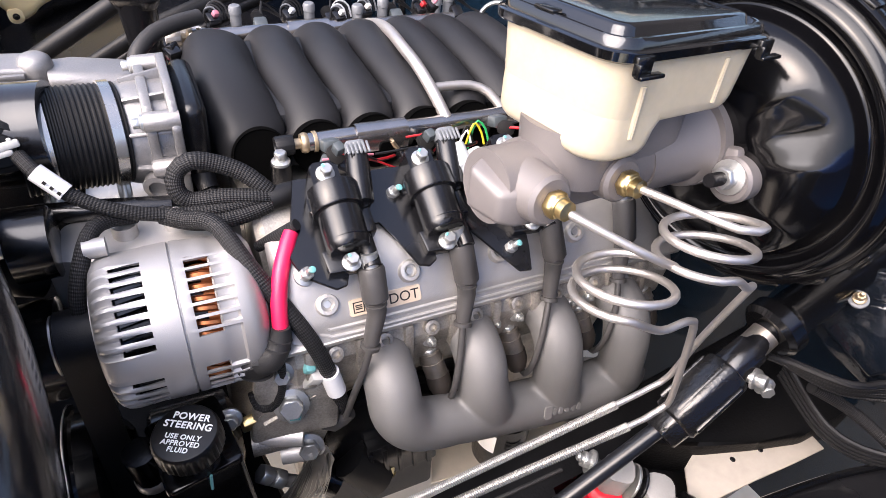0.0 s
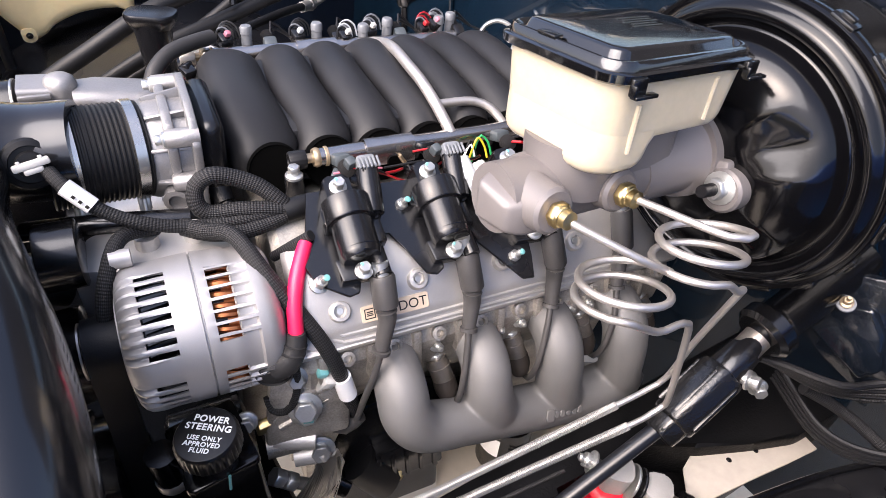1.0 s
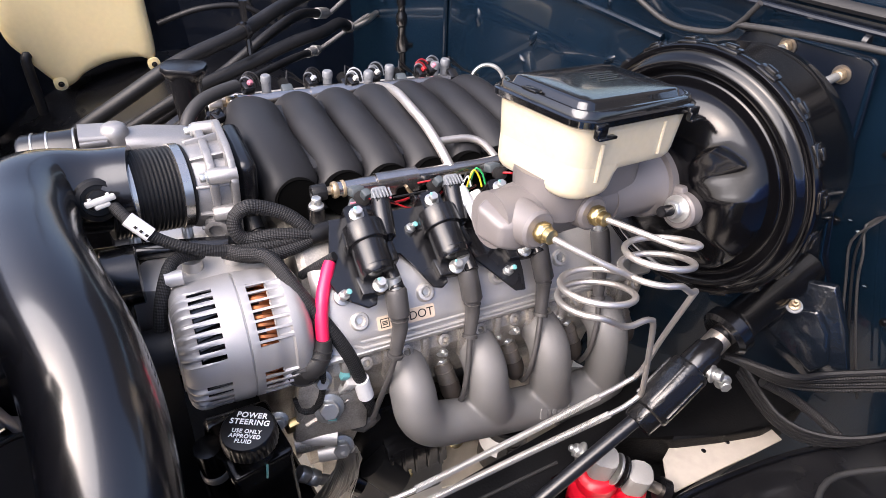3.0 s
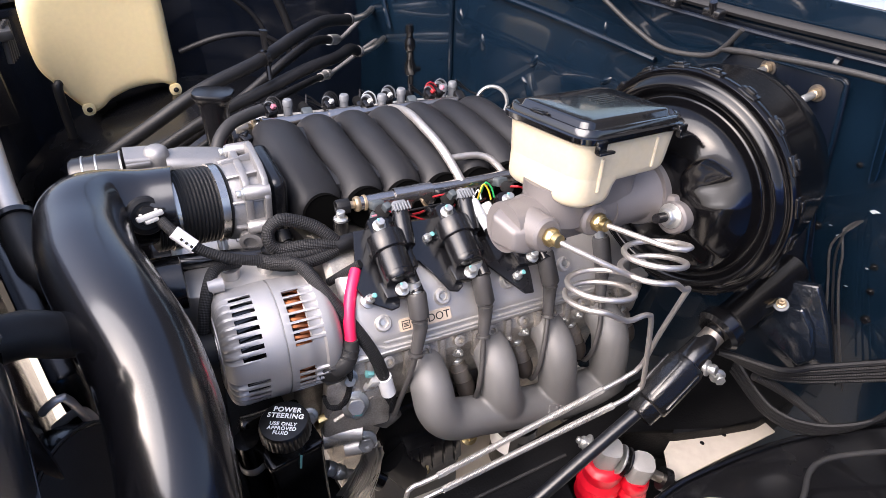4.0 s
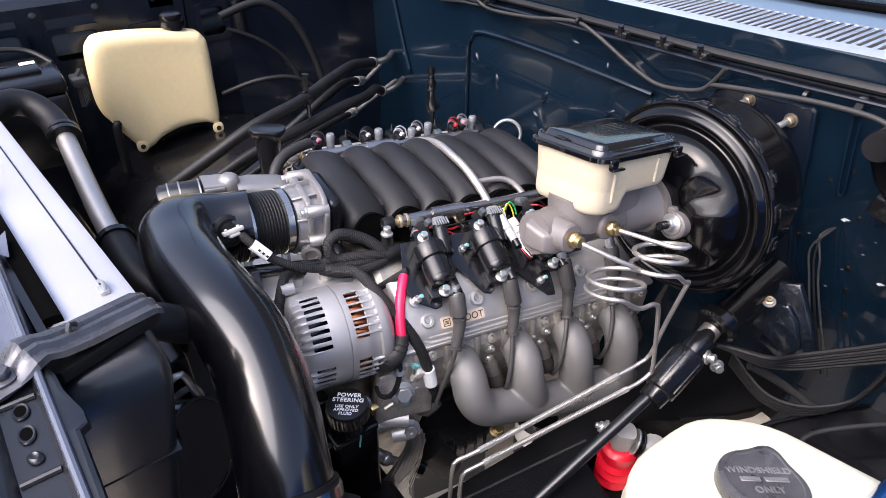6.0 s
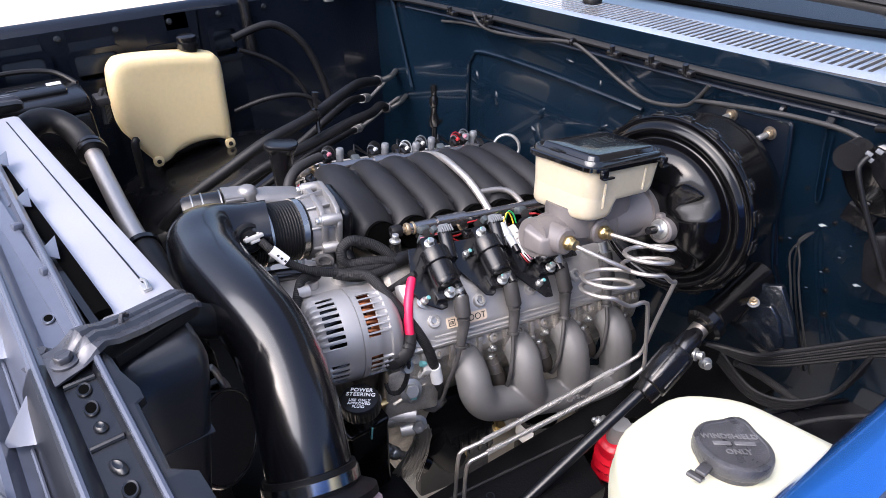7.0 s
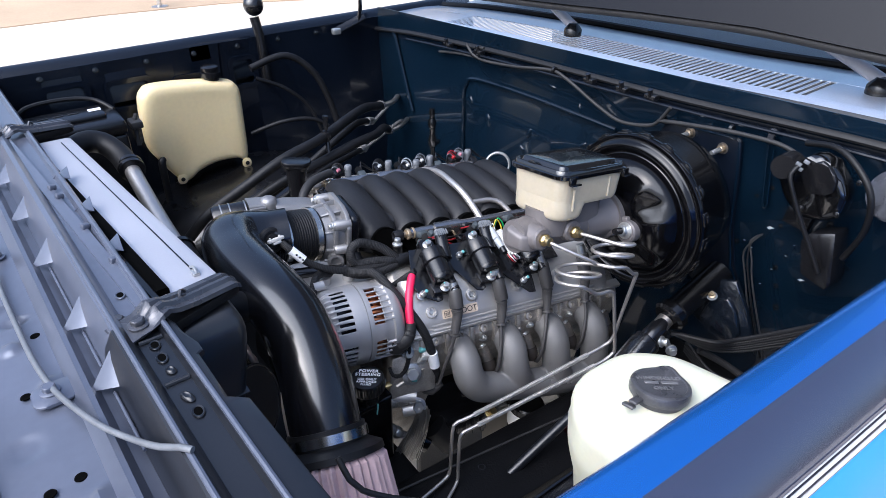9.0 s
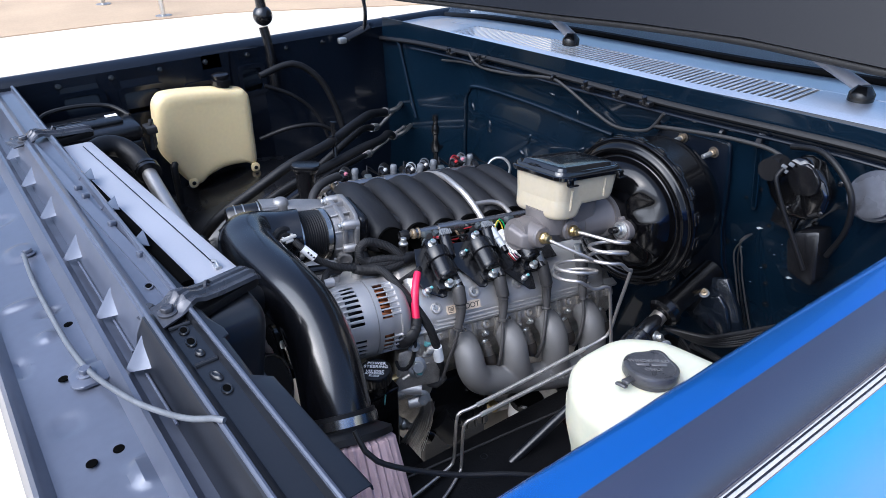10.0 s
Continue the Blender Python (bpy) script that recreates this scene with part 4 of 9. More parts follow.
for k in range(9):
    x = -0.15 + 0.058 * k
    box(bm, (0.012, 0.02, 0.05), T(x, -0.012, 0.045) @ pose(0, 0, 0, -12), 0.004)
    lathe(bm, [(0.009, -0.01), (0.009, 0.006), (0.005, 0.007), (0.005, 0.0), (0, 0)], axis((x + 0.028, -0.014, 0.058), (0, -0.8, 0.6)), 14)
part("casting_rib", bm, ALU_BLOCK, blk)
bm = B()
box(bm, (0.55, 0.022, 0.010), T(0.095, -0.006, 0.079) @ pose(0, 0, 0, 15), 0.003)
part("gasket_rail", bm, ALU_CAST, blk)
bm = B()
prism(bm, [(-0.05, -0.06), (0.05, -0.05), (0.055, 0.02), (0.02, 0.045), (-0.04, 0.03)], 0.04, axis((-0.165, 0.02, -0.01), (-0.2, -1, 0.3)), 0.006)
part("front_boss", bm, ALU_BLOCK, blk)
bm = B()
box(bm, (0.05, 0.012, 0.03), T(-0.205, -0.005, -0.035) @ pose(0, 0, 0, 20, 0, 8), 0.002)
part("bracket_foot", bm, BRASS, blk, "gold coloured bracket foot")
for p, r in (((-0.175, -0.022, 0.0), 0.014), ((-0.159, -0.026, -0.093), 0.013), ((-0.24, -0.01, -0.01), 0.009), ((-0.18, -0.01, 0.045), 0.009)):
    bm = B()
    bolt(bm, p, (-0.2, -1, 0.45), r, 0.012)
    part("bolt", bm, BOLT, blk, "bright zinc flange bolt")
bm = B()
rod(bm, (-0.21, -0.01, -0.06), (-0.165, -0.03, -0.06), 0.016, 0.013)
rod(bm, (-0.19, -0.02, -0.1), (-0.155, -0.03, -0.095), 0.014)
part("boss", bm, ALU_CAST, blk)

cover = thing("valve_cover", "cast aluminium valve cover with a small tan model badge", "valve cover", ENG, (0.08, 0.04, 0.1))


def cover_rows(inv):
    prof = [(-0.010, 0.0), (-0.010, 0.007), (0.000, 0.009), (0.006, 0.014), (0.014, 0.0165), (0.034, 0.0215), (0.055, 0.0265), (0.072, 0.027), (0.09, 0.024), (0.103, 0.018), (0.113, 0.010), (0.118, 0.0)]
    rows = []
    for x, k, s in ((-0.172, 0.0, 0.62), (-0.171, 0.5, 0.80), (-0.165, 0.82, 0.92), (-0.152, 0.97, 0.985), (-0.13, 1, 1), (0.08, 1, 1), (0.30, 1, 1), (0.325, 0.9, 0.97), (0.335, 0.5, 0.8), (0.336, 0.0, 0.7)):
        rows.append([inv @ Vector((x, 0.07 + (v - 0.07) * s, n * k)) for v, n in prof])
    return rows


EV = pose(0, -0.004, 0.085, 45)
bm = B()
loft(bm, cover_rows(EV))
part("cover", bm, ALU_CAST, cover, "", 50)
for v, n, r in ((0.002, 0.0098, 0.0032), (-0.007, 0.0072, 0.0026)):
    bm = B()
    tube(bm, [EV @ Vector((x, v + dv, n)) for x, dv in ((-0.150, 0.03), (-0.142, 0.012), (-0.128, 0.003), (-0.10, 0.0), (0.1, 0.0), (0.29, 0.0))], r, 8)
    part("edge_ridge", bm, ALU_CAST, cover)
for x, v, n in ((-0.125, 0.030, 0.020), (-0.03, 0.045, 0.026), (0.082, 0.043, 0.026), (0.19, 0.045, 0.026)):
    bm = B()
    M = EV @ T(x, v, n - 0.008)
    lathe(bm, [(0.0135, 0), (0.0125, 0.010), (0.011, 0.012), (0.0075, 0.0125), (0.0075, 0.004), (0, 0.004)], M, 20)
    part("bolt_boss", bm, ALU_CAST, cover)
    bm = B()
    bolt(bm, EV @ Vector((x, v, n - 0.003)), EV.to_3x3() @ Vector((0, 0, 1)), 0.0048, 0.004)
    part("bolt", bm, BOLT, cover)
BM = EV @ T(-0.061, 0.0195, 0.0178) @ pose(0, 0, 0, 14)
bm = B()
prism(bm, rounded(0.082, 0.0185, 0.002), 0.0016, BM, 0.0004, 1)
badge = part("badge", bm, TAN, cover, "tan badge with black print")
bm = B()
for w, h, x, y in ((0.0125, 0.0012, -0.031, 0.0056), (0.0125, 0.0012, -0.031, -0.0056), (0.0012, 0.0124, -0.0367, 0), (0.0012, 0.0124, -0.0253, 0)):
    box(bm, (w, h, 0.0004), BM @ T(x, y, 0.0017))
for w, h, x, y in ((0.0075, 0.0014, -0.031, 0.002), (0.0075, 0.0014, -0.031, -0.002), (0.0075, 0.001, -0.031, 0)):
    box(bm, (w, h, 0.0004), BM @ T(x, y, 0.0017))
part("maker_mark", bm, PRINT, badge, "small black square emblem")
lettering("DOT", 0.0165, BM @ T(0.021, -0.0005, 0.0017), PRINT, badge, "black letters")
bm = B()
loft(bm, [[pose(0, 0.694, 0.085, -45) @ Vector((x, -v, n)) for v, n in ((-0.010, 0), (0.0, 0.01), (0.03, 0.016), (0.06, 0.014), (0.085, 0.0))] for x in (-0.17, -0.165, 0.33, 0.335)])
solid("valve_cover", bm, ALU_CAST, "cast aluminium valve cover on the far bank", "valve cover", ENG, (0.08, 0.65, 0.1), angle=40)

# ---- exhaust manifold ----
ex = thing("exhaust_manifold", "matt grey ceramic coated exhaust manifold with four runners", "exhaust manifold", ENG, (0.12, -0.06, -0.1))
PORT = [-0.062 + 0.1118 * k for k in range(4)]
CZ = [-0.064, -0.082, -0.100, -0.110]
bm = B()
for k, x in enumerate(PORT):
    if k == 0:
        pts = [(x, 0.01, 0.026), (x - 0.002, -0.024, 0.027), (x - 0.004, -0.052, 0.015), (x - 0.001, -0.067, -0.012), (x + 0.020, -0.071, -0.042), (x + 0.060, -0.070, -0.060), (x + 0.10, -0.069, -0.070)]
        rr = [0.0305, 0.031, 0.0315, 0.032, 0.0325, 0.0325, 0.030]
    else:
        zc = CZ[k]
        pts = [(x, 0.01, 0.026), (x, -0.024, 0.027), (x, -0.050, 0.013), (x + 0.002, -0.063, -0.018), (x + 0.012, -0.068, zc + 0.028), (x + 0.030, -0.068, zc + 0.004)]
        rr = [0.0305, 0.031, 0.0315, 0.032, 0.0325, 0.029]
    tube(bm, pts, rr, 28, step=0.005)
tube(bm, [(-0.02, -0.0705, -0.052), (0.03, -0.070, -0.068), (0.10, -0.069, -0.087), (0.18, -0.068, -0.104), (0.26, -0.066, -0.111), (0.305, -0.063, -0.104), (0.325, -0.061, -0.092)], [0.031, 0.0325, 0.033, 0.0345, 0.036, 0.033, 0.02], 32, step=0.008)
col = part("casting", bm, COATED, ex, "one-piece cast log with four curved runners", 60)
fuse = col.modifiers.new("fuse", "REMESH")  # the runners flow into the log with soft fillets
fuse.mode, fuse.voxel_size, fuse.use_smooth_shade = "VOXEL", 0.0026, True
soft = col.modifiers.new("soft", "SMOOTH")
soft.factor, soft.iterations = 0.5, 10
bm = B()
tube(bm, [(0.24, -0.06, -0.105), (0.262, -0.055, -0.145), (0.27, -0.05, -0.18)], [0.036, 0.037, 0.036], 20)
prism(bm, [(-0.05, -0.02), (-0.03, -0.045), (0.03, -0.045), (0.05, -0.02), (0.05, 0.02), (0.03, 0.045), (-0.03, 0.045), (-0.05, 0.02)], 0.012, axis((0.27, -0.05, -0.18), (0.1, 0.1, -1)), 0.003)
part("outlet", bm, COATED, ex)
for k, x in enumerate(PORT):
    bm = B()
    prism(bm, [(-0.046, -0.018), (-0.03, -0.03), (0.03, -0.03), (0.046, -0.018), (0.046, 0.012), (0.03, 0.034), (-0.03, 0.034), (-0.046, 0.012)], 0.011, axis((x, 0.002, 0.026), (0, -1, 0.05)), 0.002)
    part("flange", bm, COATED, ex)
for x in (-0.005, 0.028, 0.083, 0.116, 0.142, 0.195, 0.225, 0.255):
    bm = B()
    bolt(bm, (x, -0.012, 0.034), (0, -1, 0.35), 0.0068, 0.009, 0.006)
    part("bolt", bm, BOLT, ex)
bm = B()
for k, (w, h) in enumerate(((0.013, 0.019), (0.007, 0.011), (0.008, 0.012), (0.008, 0.011), (0.007, 0.012), (0.008, 0.012))):
    xx = 0.142 + 0.0105 * k
    M = axis((xx, -0.0685 - 0.0335 * 0.88, -0.0965 - 0.00021 * (xx - 0.142) * 1000 + 0.0335 * 0.46), (0, -0.88, 0.46), (0, 0, 1)) @ pose(0, 0, 0, 0, 0, -12)
    prism(bm, rounded(w, h, 0.003, 3), 0.0030, M @ T(0, 0.001, 0.0), 0.0009, 1)
part("cast_mark", bm, COATED, col, "raised unreadable cast maker mark")

# ---- spark plugs, coils, leads ----
for k in range(4):
    x = 0.0 + 0.1118 * k
    sp = thing("spark_plug_boot", "spark plug with a dull metal heat shield and black boot", "spark plug", ENG, (x, -0.01, 0.0), "spark plugs")
    bm = B()
    rod(bm, (x - 0.004, -0.004, 0.026), (x - 0.001, -0.012, 0.004), 0.0075, seg=12)
    prism(bm, [(0.010 * math.cos(radians(60 * q)), 0.010 * math.sin(radians(60 * q))) for q in range(6)], 0.008, axis((x - 0.002, -0.009, 0.012), (0.1, -0.3, -1)), 0.001, 1)
    part("plug", bm, BOLT, sp)
    bm = B()
    tube(bm, [(x - 0.002, -0.011, 0.006), (x + 0.006, -0.027, -0.024)], [0.0138, 0.0145], 20, smooth=False)
    ring(bm, axis((x + 0.001, -0.016, -0.004), (0.2, -0.45, -0.85)), 0.0138, 0.003, 0.0014, 20)
    part("heat_shield", bm, HEAT, sp, "dull heat-stained sleeve")
    bm = B()
    tube(bm, [(x + 0.006, -0.026, -0.022), (x + 0.008, -0.032, -0.033), (x + 0.011, -0.035, -0.043), (x + 0.020, -0.036, -0.049)], [0.0150, 0.0155, 0.0142, 0.007], 18)
    part("boot", bm, BOOT, sp, "brown-black heat-baked rubber end")

CB = pose(0, 0, 0.155, 24)
br = thing("coil_bracket", "black steel ignition coil bracket bolted over the valve cover", "bracket", ENG, (0, 0.05, 0.15))
bm = B()
out = [(-0.155, 0.035), (-0.148, 0.012), (-0.118, -0.010), (-0.106, -0.008), (-0.101, 0.004), (-0.104, 0.045), (-0.072, 0.055), (-0.052, 0.055), (-0.040, 0.030), (-0.026, -0.004), (-0.014, -0.008), (-0.004, -0.002), (0.0, 0.045), (0.045, 0.045), (0.047, 0.020), (0.07, -0.014), (0.085, -0.038), (0.10, -0.040), (0.108, -0.012), (0.115, 0.03), (0.20, 0.03), (0.20, 0.11), (-0.13, 0.122)]
prism(bm, out, 0.004, CB @ T(0, 0, -0.001), 0.0012, 1)
part("plate", bm, SATIN_BLACK, br)
for p in ((-0.145, 0.014, -0.004), (-0.029, 0.086, -0.004), (0.083, -0.008, -0.004)):
    bm = B()
    bolt(bm, CB @ Vector(p), CB.to_3x3() @ Vector((0.25, -0.1, 1)), 0.0075, 0.010, 0.010)
    b = part("bolt", bm, BOLT, br, "zinc stud bolt with a teal paint mark")
    bm = B()
    lathe(bm, [(0.0036, 0), (0.0036, 0.0018), (0.0028, 0.0022)], axis(CB @ Vector((p[0] + 0.0060, p[1] - 0.0025, p[2] + 0.0205)), CB.to_3x3() @ Vector((0.25, -0.1, 1))), 10)
    part("paint_dab", bm, TEAL, b)


def coil_plug(c, x):
    bm = B()
    tube(bm, [CB @ Vector((x + 0.028, 0.072, 0.020)), CB @ Vector((x + 0.032, 0.10, 0.024)), CB @ Vector((x + 0.036, 0.125, 0.028))], [0.013, 0.0135, 0.0125], 14)
    plug = part("connector", bm, BLACK, c)
    for k in range(6):
        bm = B()
        box(bm, (0.0025, 0.014, 0.003), CB @ T(x + 0.025 + 0.0045 * k, 0.126, 0.0405), 0.0005, 1)
        part("latch_rib", bm, CLIP_GREY, plug)
    bm = B()
    box(bm, (0.022, 0.018, 0.020), CB @ T(x + 0.036, 0.130, 0.029), 0.004)
    part("latch", bm, CLIP_GREY, plug, "pale grey ribbed clip")
    bm = B()
    box(bm, (0.012, 0.012, 0.014), CB @ T(x + 0.02, 0.137, 0.026) @ pose(0, 0, 0, 0, 0, 20), 0.003)
    part("seal", bm, mat_pale, plug, "pale grey-blue connector lock")


def coil(x, plugged=True):
    c = thing("ignition_coil", "black moulded ignition coil with two zinc bolts", "ignition coil", ENG, tuple(CB @ Vector((x, 0.05, 0))), "ignition coils")
    bm = B()
    M = CB @ T(x, 0, 0.022)
    prism(bm, rounded(0.066, 0.026, 0.006), 0.024, CB @ T(x + 0.004, 0.078, 0.0), 0.003)
    tube(bm, [M @ Vector((0.001, 0.092, 0)), M @ Vector((0.001, 0.091, 0)), M @ Vector((0.0, 0.066, 0)), M @ Vector((0.0, 0.065, 0))], [0.0265, 0.0275, 0.0275, 0.0265], 32, smooth=False)
    prism(bm, rounded(0.030, 0.034, 0.006), 0.034, CB @ T(x - 0.004, 0.104, -0.002), 0.003)
    box(bm, (0.014, 0.046, 0.020), CB @ T(x + 0.027, 0.060, 0.012), 0.003)
    part("head", bm, BLACK, c)
    bm = B()
    tube(bm, [M @ Vector((0.001, 0.085, 0)), M @ Vector((-0.001, 0.028, 0)), M @ Vector((-0.002, 0.024, 0)), M @ Vector((-0.002, 0.021, 0.0))], [0.0232, 0.0228, 0.0222, 0.0190], 40, smooth=False)
    part("winding_case", bm, BLACK, c)
    bm = B()
    prism(bm, [(-0.026, -0.014), (0.016, -0.016), (0.026, -0.004), (0.024, 0.012), (-0.028, 0.012)], 0.016, CB @ T(x, 0.018, -0.002), 0.003)
    part("foot", bm, BLACK, c)
    bm = B()
    ring(bm, axis(M @ Vector((0, 0.068, 0)), CB.to_3x3() @ Vector((0, -1, 0))), 0.0231, 0.004, 0.0012, 32)
    ring(bm, axis(M @ Vector((0, 0.032, 0)), CB.to_3x3() @ Vector((0, -1, 0))), 0.0228, 0.002, 0.0007, 32)
    part("collar", bm, BLACK, c)
    if plugged:
        coil_plug(c, x)
    bm = B()
    tube(bm, [CB @ Vector((x + 0.018, 0.035, 0.016)), CB @ Vector((x + 0.018, 0.0, 0.016))], [0.0095, 0.0095], 14, smooth=False)
    part("tower", bm, BLACK, c)
    for v, h, dx in ((0.106, 0.031, -0.004), (0.010, 0.016, -0.002)):
        bm = B()
        bolt(bm, CB @ Vector((x + dx, v, h)), CB.to_3x3() @ Vector((0, 0, 1)), 0.0068, 0.011)
        b = part("bolt", bm, BOLT, c, "zinc bolt")
        bm = B()
        box(bm, (0.004, 0.003, 0.0008), CB @ T(x + dx - 0.003, v + 0.003, h + 0.0140) @ pose(0, 0, 0, 0, 0, 30 + 900 * x), 0.0003, 1)
        part("paint_dab", bm, TEAL, b)
    return c


mat_pale = mat("pale_connector", (0.05, 0.06, 0.066), 0.4, 0, 0.2, 200)
coil(-0.097)
coil(0.010)
coil(0.117, False)

LEADS = [
    ((-0.080, -0.004, 0.165), (-0.079, -0.014, 0.143), (-0.079, -0.023, 0.118), (-0.088, -0.034, 0.084), (-0.096, -0.04, 0.055), (-0.108, -0.034, -0.01), (-0.116, -0.03, -0.05), (-0.126, -0.02, -0.062)),
    ((0.026, 0.002, 0.163), (0.032, -0.010, 0.135), (0.031, -0.02, 0.105), (0.025, -0.032, 0.076), (0.018, -0.050, 0.042), (0.010, -0.064, -0.005), (0.013, -0.052, -0.045), (0.018, -0.036, -0.052)),
    ((0.140, 0.004, 0.172), (0.150, -0.010, 0.138), (0.149, -0.018, 0.108), (0.144, -0.032, 0.076), (0.132, -0.052, 0.042), (0.122, -0.064, -0.005), (0.125, -0.052, -0.045), (0.129, -0.036, -0.052)),
    ((0.250, 0.004, 0.172), (0.256, -0.010, 0.138), (0.254, -0.018, 0.108), (0.250, -0.032, 0.076), (0.244, -0.052, 0.042), (0.234, -0.064, -0.005), (0.237, -0.052, -0.045), (0.241, -0.036, -0.052)),
]
for L in LEADS:
    ld = thing("plug_lead", "grey-black rubber spark plug lead with thick moulded boots", "plug lead", ENG, L[4], "plug leads")
    bm = B()
    a, b, c, e = [Vector(p) for p in L[:4]]
    tube(bm, [a.lerp(b, -0.15), a, b.lerp(c, 0.35), b.lerp(c, 0.42)], [0.0125, 0.0142, 0.0142, 0.0120], 20, smooth=False)
    boot = part("coil_boot", bm, LEAD, ld, "thick grey rubber coil boot")
    bm = B()
    tube(bm, [b.lerp(c, 0.3), b.lerp(c, 0.8), c, c.lerp(e, 0.5), e], [0.0112, 0.0108, 0.0104, 0.0094, 0.0084], 18)
    part("boot_neck", bm, LEAD, boot)
    bm = B()
    rod(bm, a.lerp(b, -0.75), a.lerp(b, 0.1), 0.0088, seg=18)
    part("terminal", bm, BOLT, ld, "bright metal terminal")
    bm = B()
    d = (Vector(L[4]) - e)
    ring(bm, axis(e, d), 0.0075, 0.006, 0.0035, 16)
    part("boot_collar", bm, LEAD, boot)
    bm = B()
    ring(bm, axis(b.lerp(c, 0.55), c - b), 0.0106, 0.003, 0.0014, 16)
    part("boot_ring", bm, LEAD, boot)
    bm = B()
    tube(bm, [L[3], L[4], L[5], L[6], L[7]], 0.0042, 10)
    part("lead", bm, LEAD, ld)
bm = B()
tube(bm, [(-0.108, -0.026, -0.045), (-0.126, -0.022, -0.062), (-0.142, -0.014, -0.052), (-0.146, -0.01, -0.03)], [0.010, 0.013, 0.013, 0.009], 14)
solid("spark_plug_boot", bm, LEAD, "grey-black angled rubber boot at the front plug", "spark plug", ENG, (-0.126, -0.02, -0.06))

# ---- intake manifold ----
im = thing("intake_manifold", "matt black moulded intake manifold with bulging runners", "intake manifold", ENG, (0.05, 0.345, 0.15))
EDGES = [-0.208, -0.112, -0.042, 0.027, 0.096, 0.162, 0.226, 0.288]


def hump_section(a, depth):
    """A point of the manifold's section at angle a, sunk by depth along its normal."""
    def at(v):
        c, q = math.cos(v), max(0.0, math.sin(v))
        return Vector((0.345 - 0.148 * c * (1 + 0.10 * math.sin(2 * v) ** 2), 0.163 + 0.078 * q ** 0.66))
    p, d = at(a), at(min(math.pi, a + 0.02)) - at(max(0.0, a - 0.02))
    n = Vector((-d.y, d.x)).normalized()
    return p - n * depth


for k, (xa, xb) in enumerate(zip(EDGES, EDGES[1:])):
    bm = B()
    rows = []
    for i in range(25):
        u = 0.5 - 0.5 * math.cos(math.pi * i / 24)
        x = xa + (xb - xa) * u
        g = 1 - math.sqrt(max(0.0, 1 - (2 * u - 1) ** 2))
        q = max(0.0, 1 - 2 * u) if k == 0 else 0.0
        s = max(0.0, 1 - q ** 2.6) ** 0.42 * 0.94 + 0.06
        row = []
        for j in range(41):
            a = math.pi * j / 40
            p = hump_section(a, 0.0 if q else 0.033 * g * math.sin(a) ** 0.3)
            p = Vector((0.345, 0.15)).lerp(p, s)
            row.append((x + 0.006 * math.sin(2 * a) ** 2 * (1 if k else u), p.x, p.y))
        rows.append(row)
    loft(bm, rows, caps=False, closed=False)
    part("runner_hump", bm, BLACK_MATT, im, "", 70)
    x = (xa + xb) / 2
    bm = B()
    tube(bm, [(x, 0.437, 0.190), (x, 0.467, 0.176), (x, 0.459, 0.13)], [0.027, 0.028, 0.022], 14)
    part("runner_foot", bm, BLACK, im)
# proud near-black discs carry the shade of the arches under the humps
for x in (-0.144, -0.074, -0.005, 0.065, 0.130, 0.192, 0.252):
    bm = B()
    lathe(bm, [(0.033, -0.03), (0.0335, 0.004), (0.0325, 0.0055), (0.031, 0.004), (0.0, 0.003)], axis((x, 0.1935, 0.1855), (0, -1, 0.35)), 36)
    part("arch_shade_disc", bm, VOID, im, "near-black disc for the arch shade at the runner foot")
bm = B()
box(bm, (0.46, 0.22, 0.075), T(0.045, 0.345, 0.175), 0.015)
part("plenum", bm, BLACK_MATT, im)
bm = B()
box(bm, (0.028, 0.125, 0.145), T(-0.210, 0.262, 0.182), 0.012, 3)
part("throttle_flange", bm, BLACK, im)
for p, d in (((-0.128, 0.168, 0.19), (0, -0.3, 1)),):
    bm = B()
    rod(bm, (p[0], p[1], p[2] - 0.06), p, 0.012)
    part("bolt_tower", bm, BLACK, im)
    bm = B()
    bolt(bm, p, (0, 0, 1), 0.0075, 0.012)
    part("bolt", bm, BOLT, im)


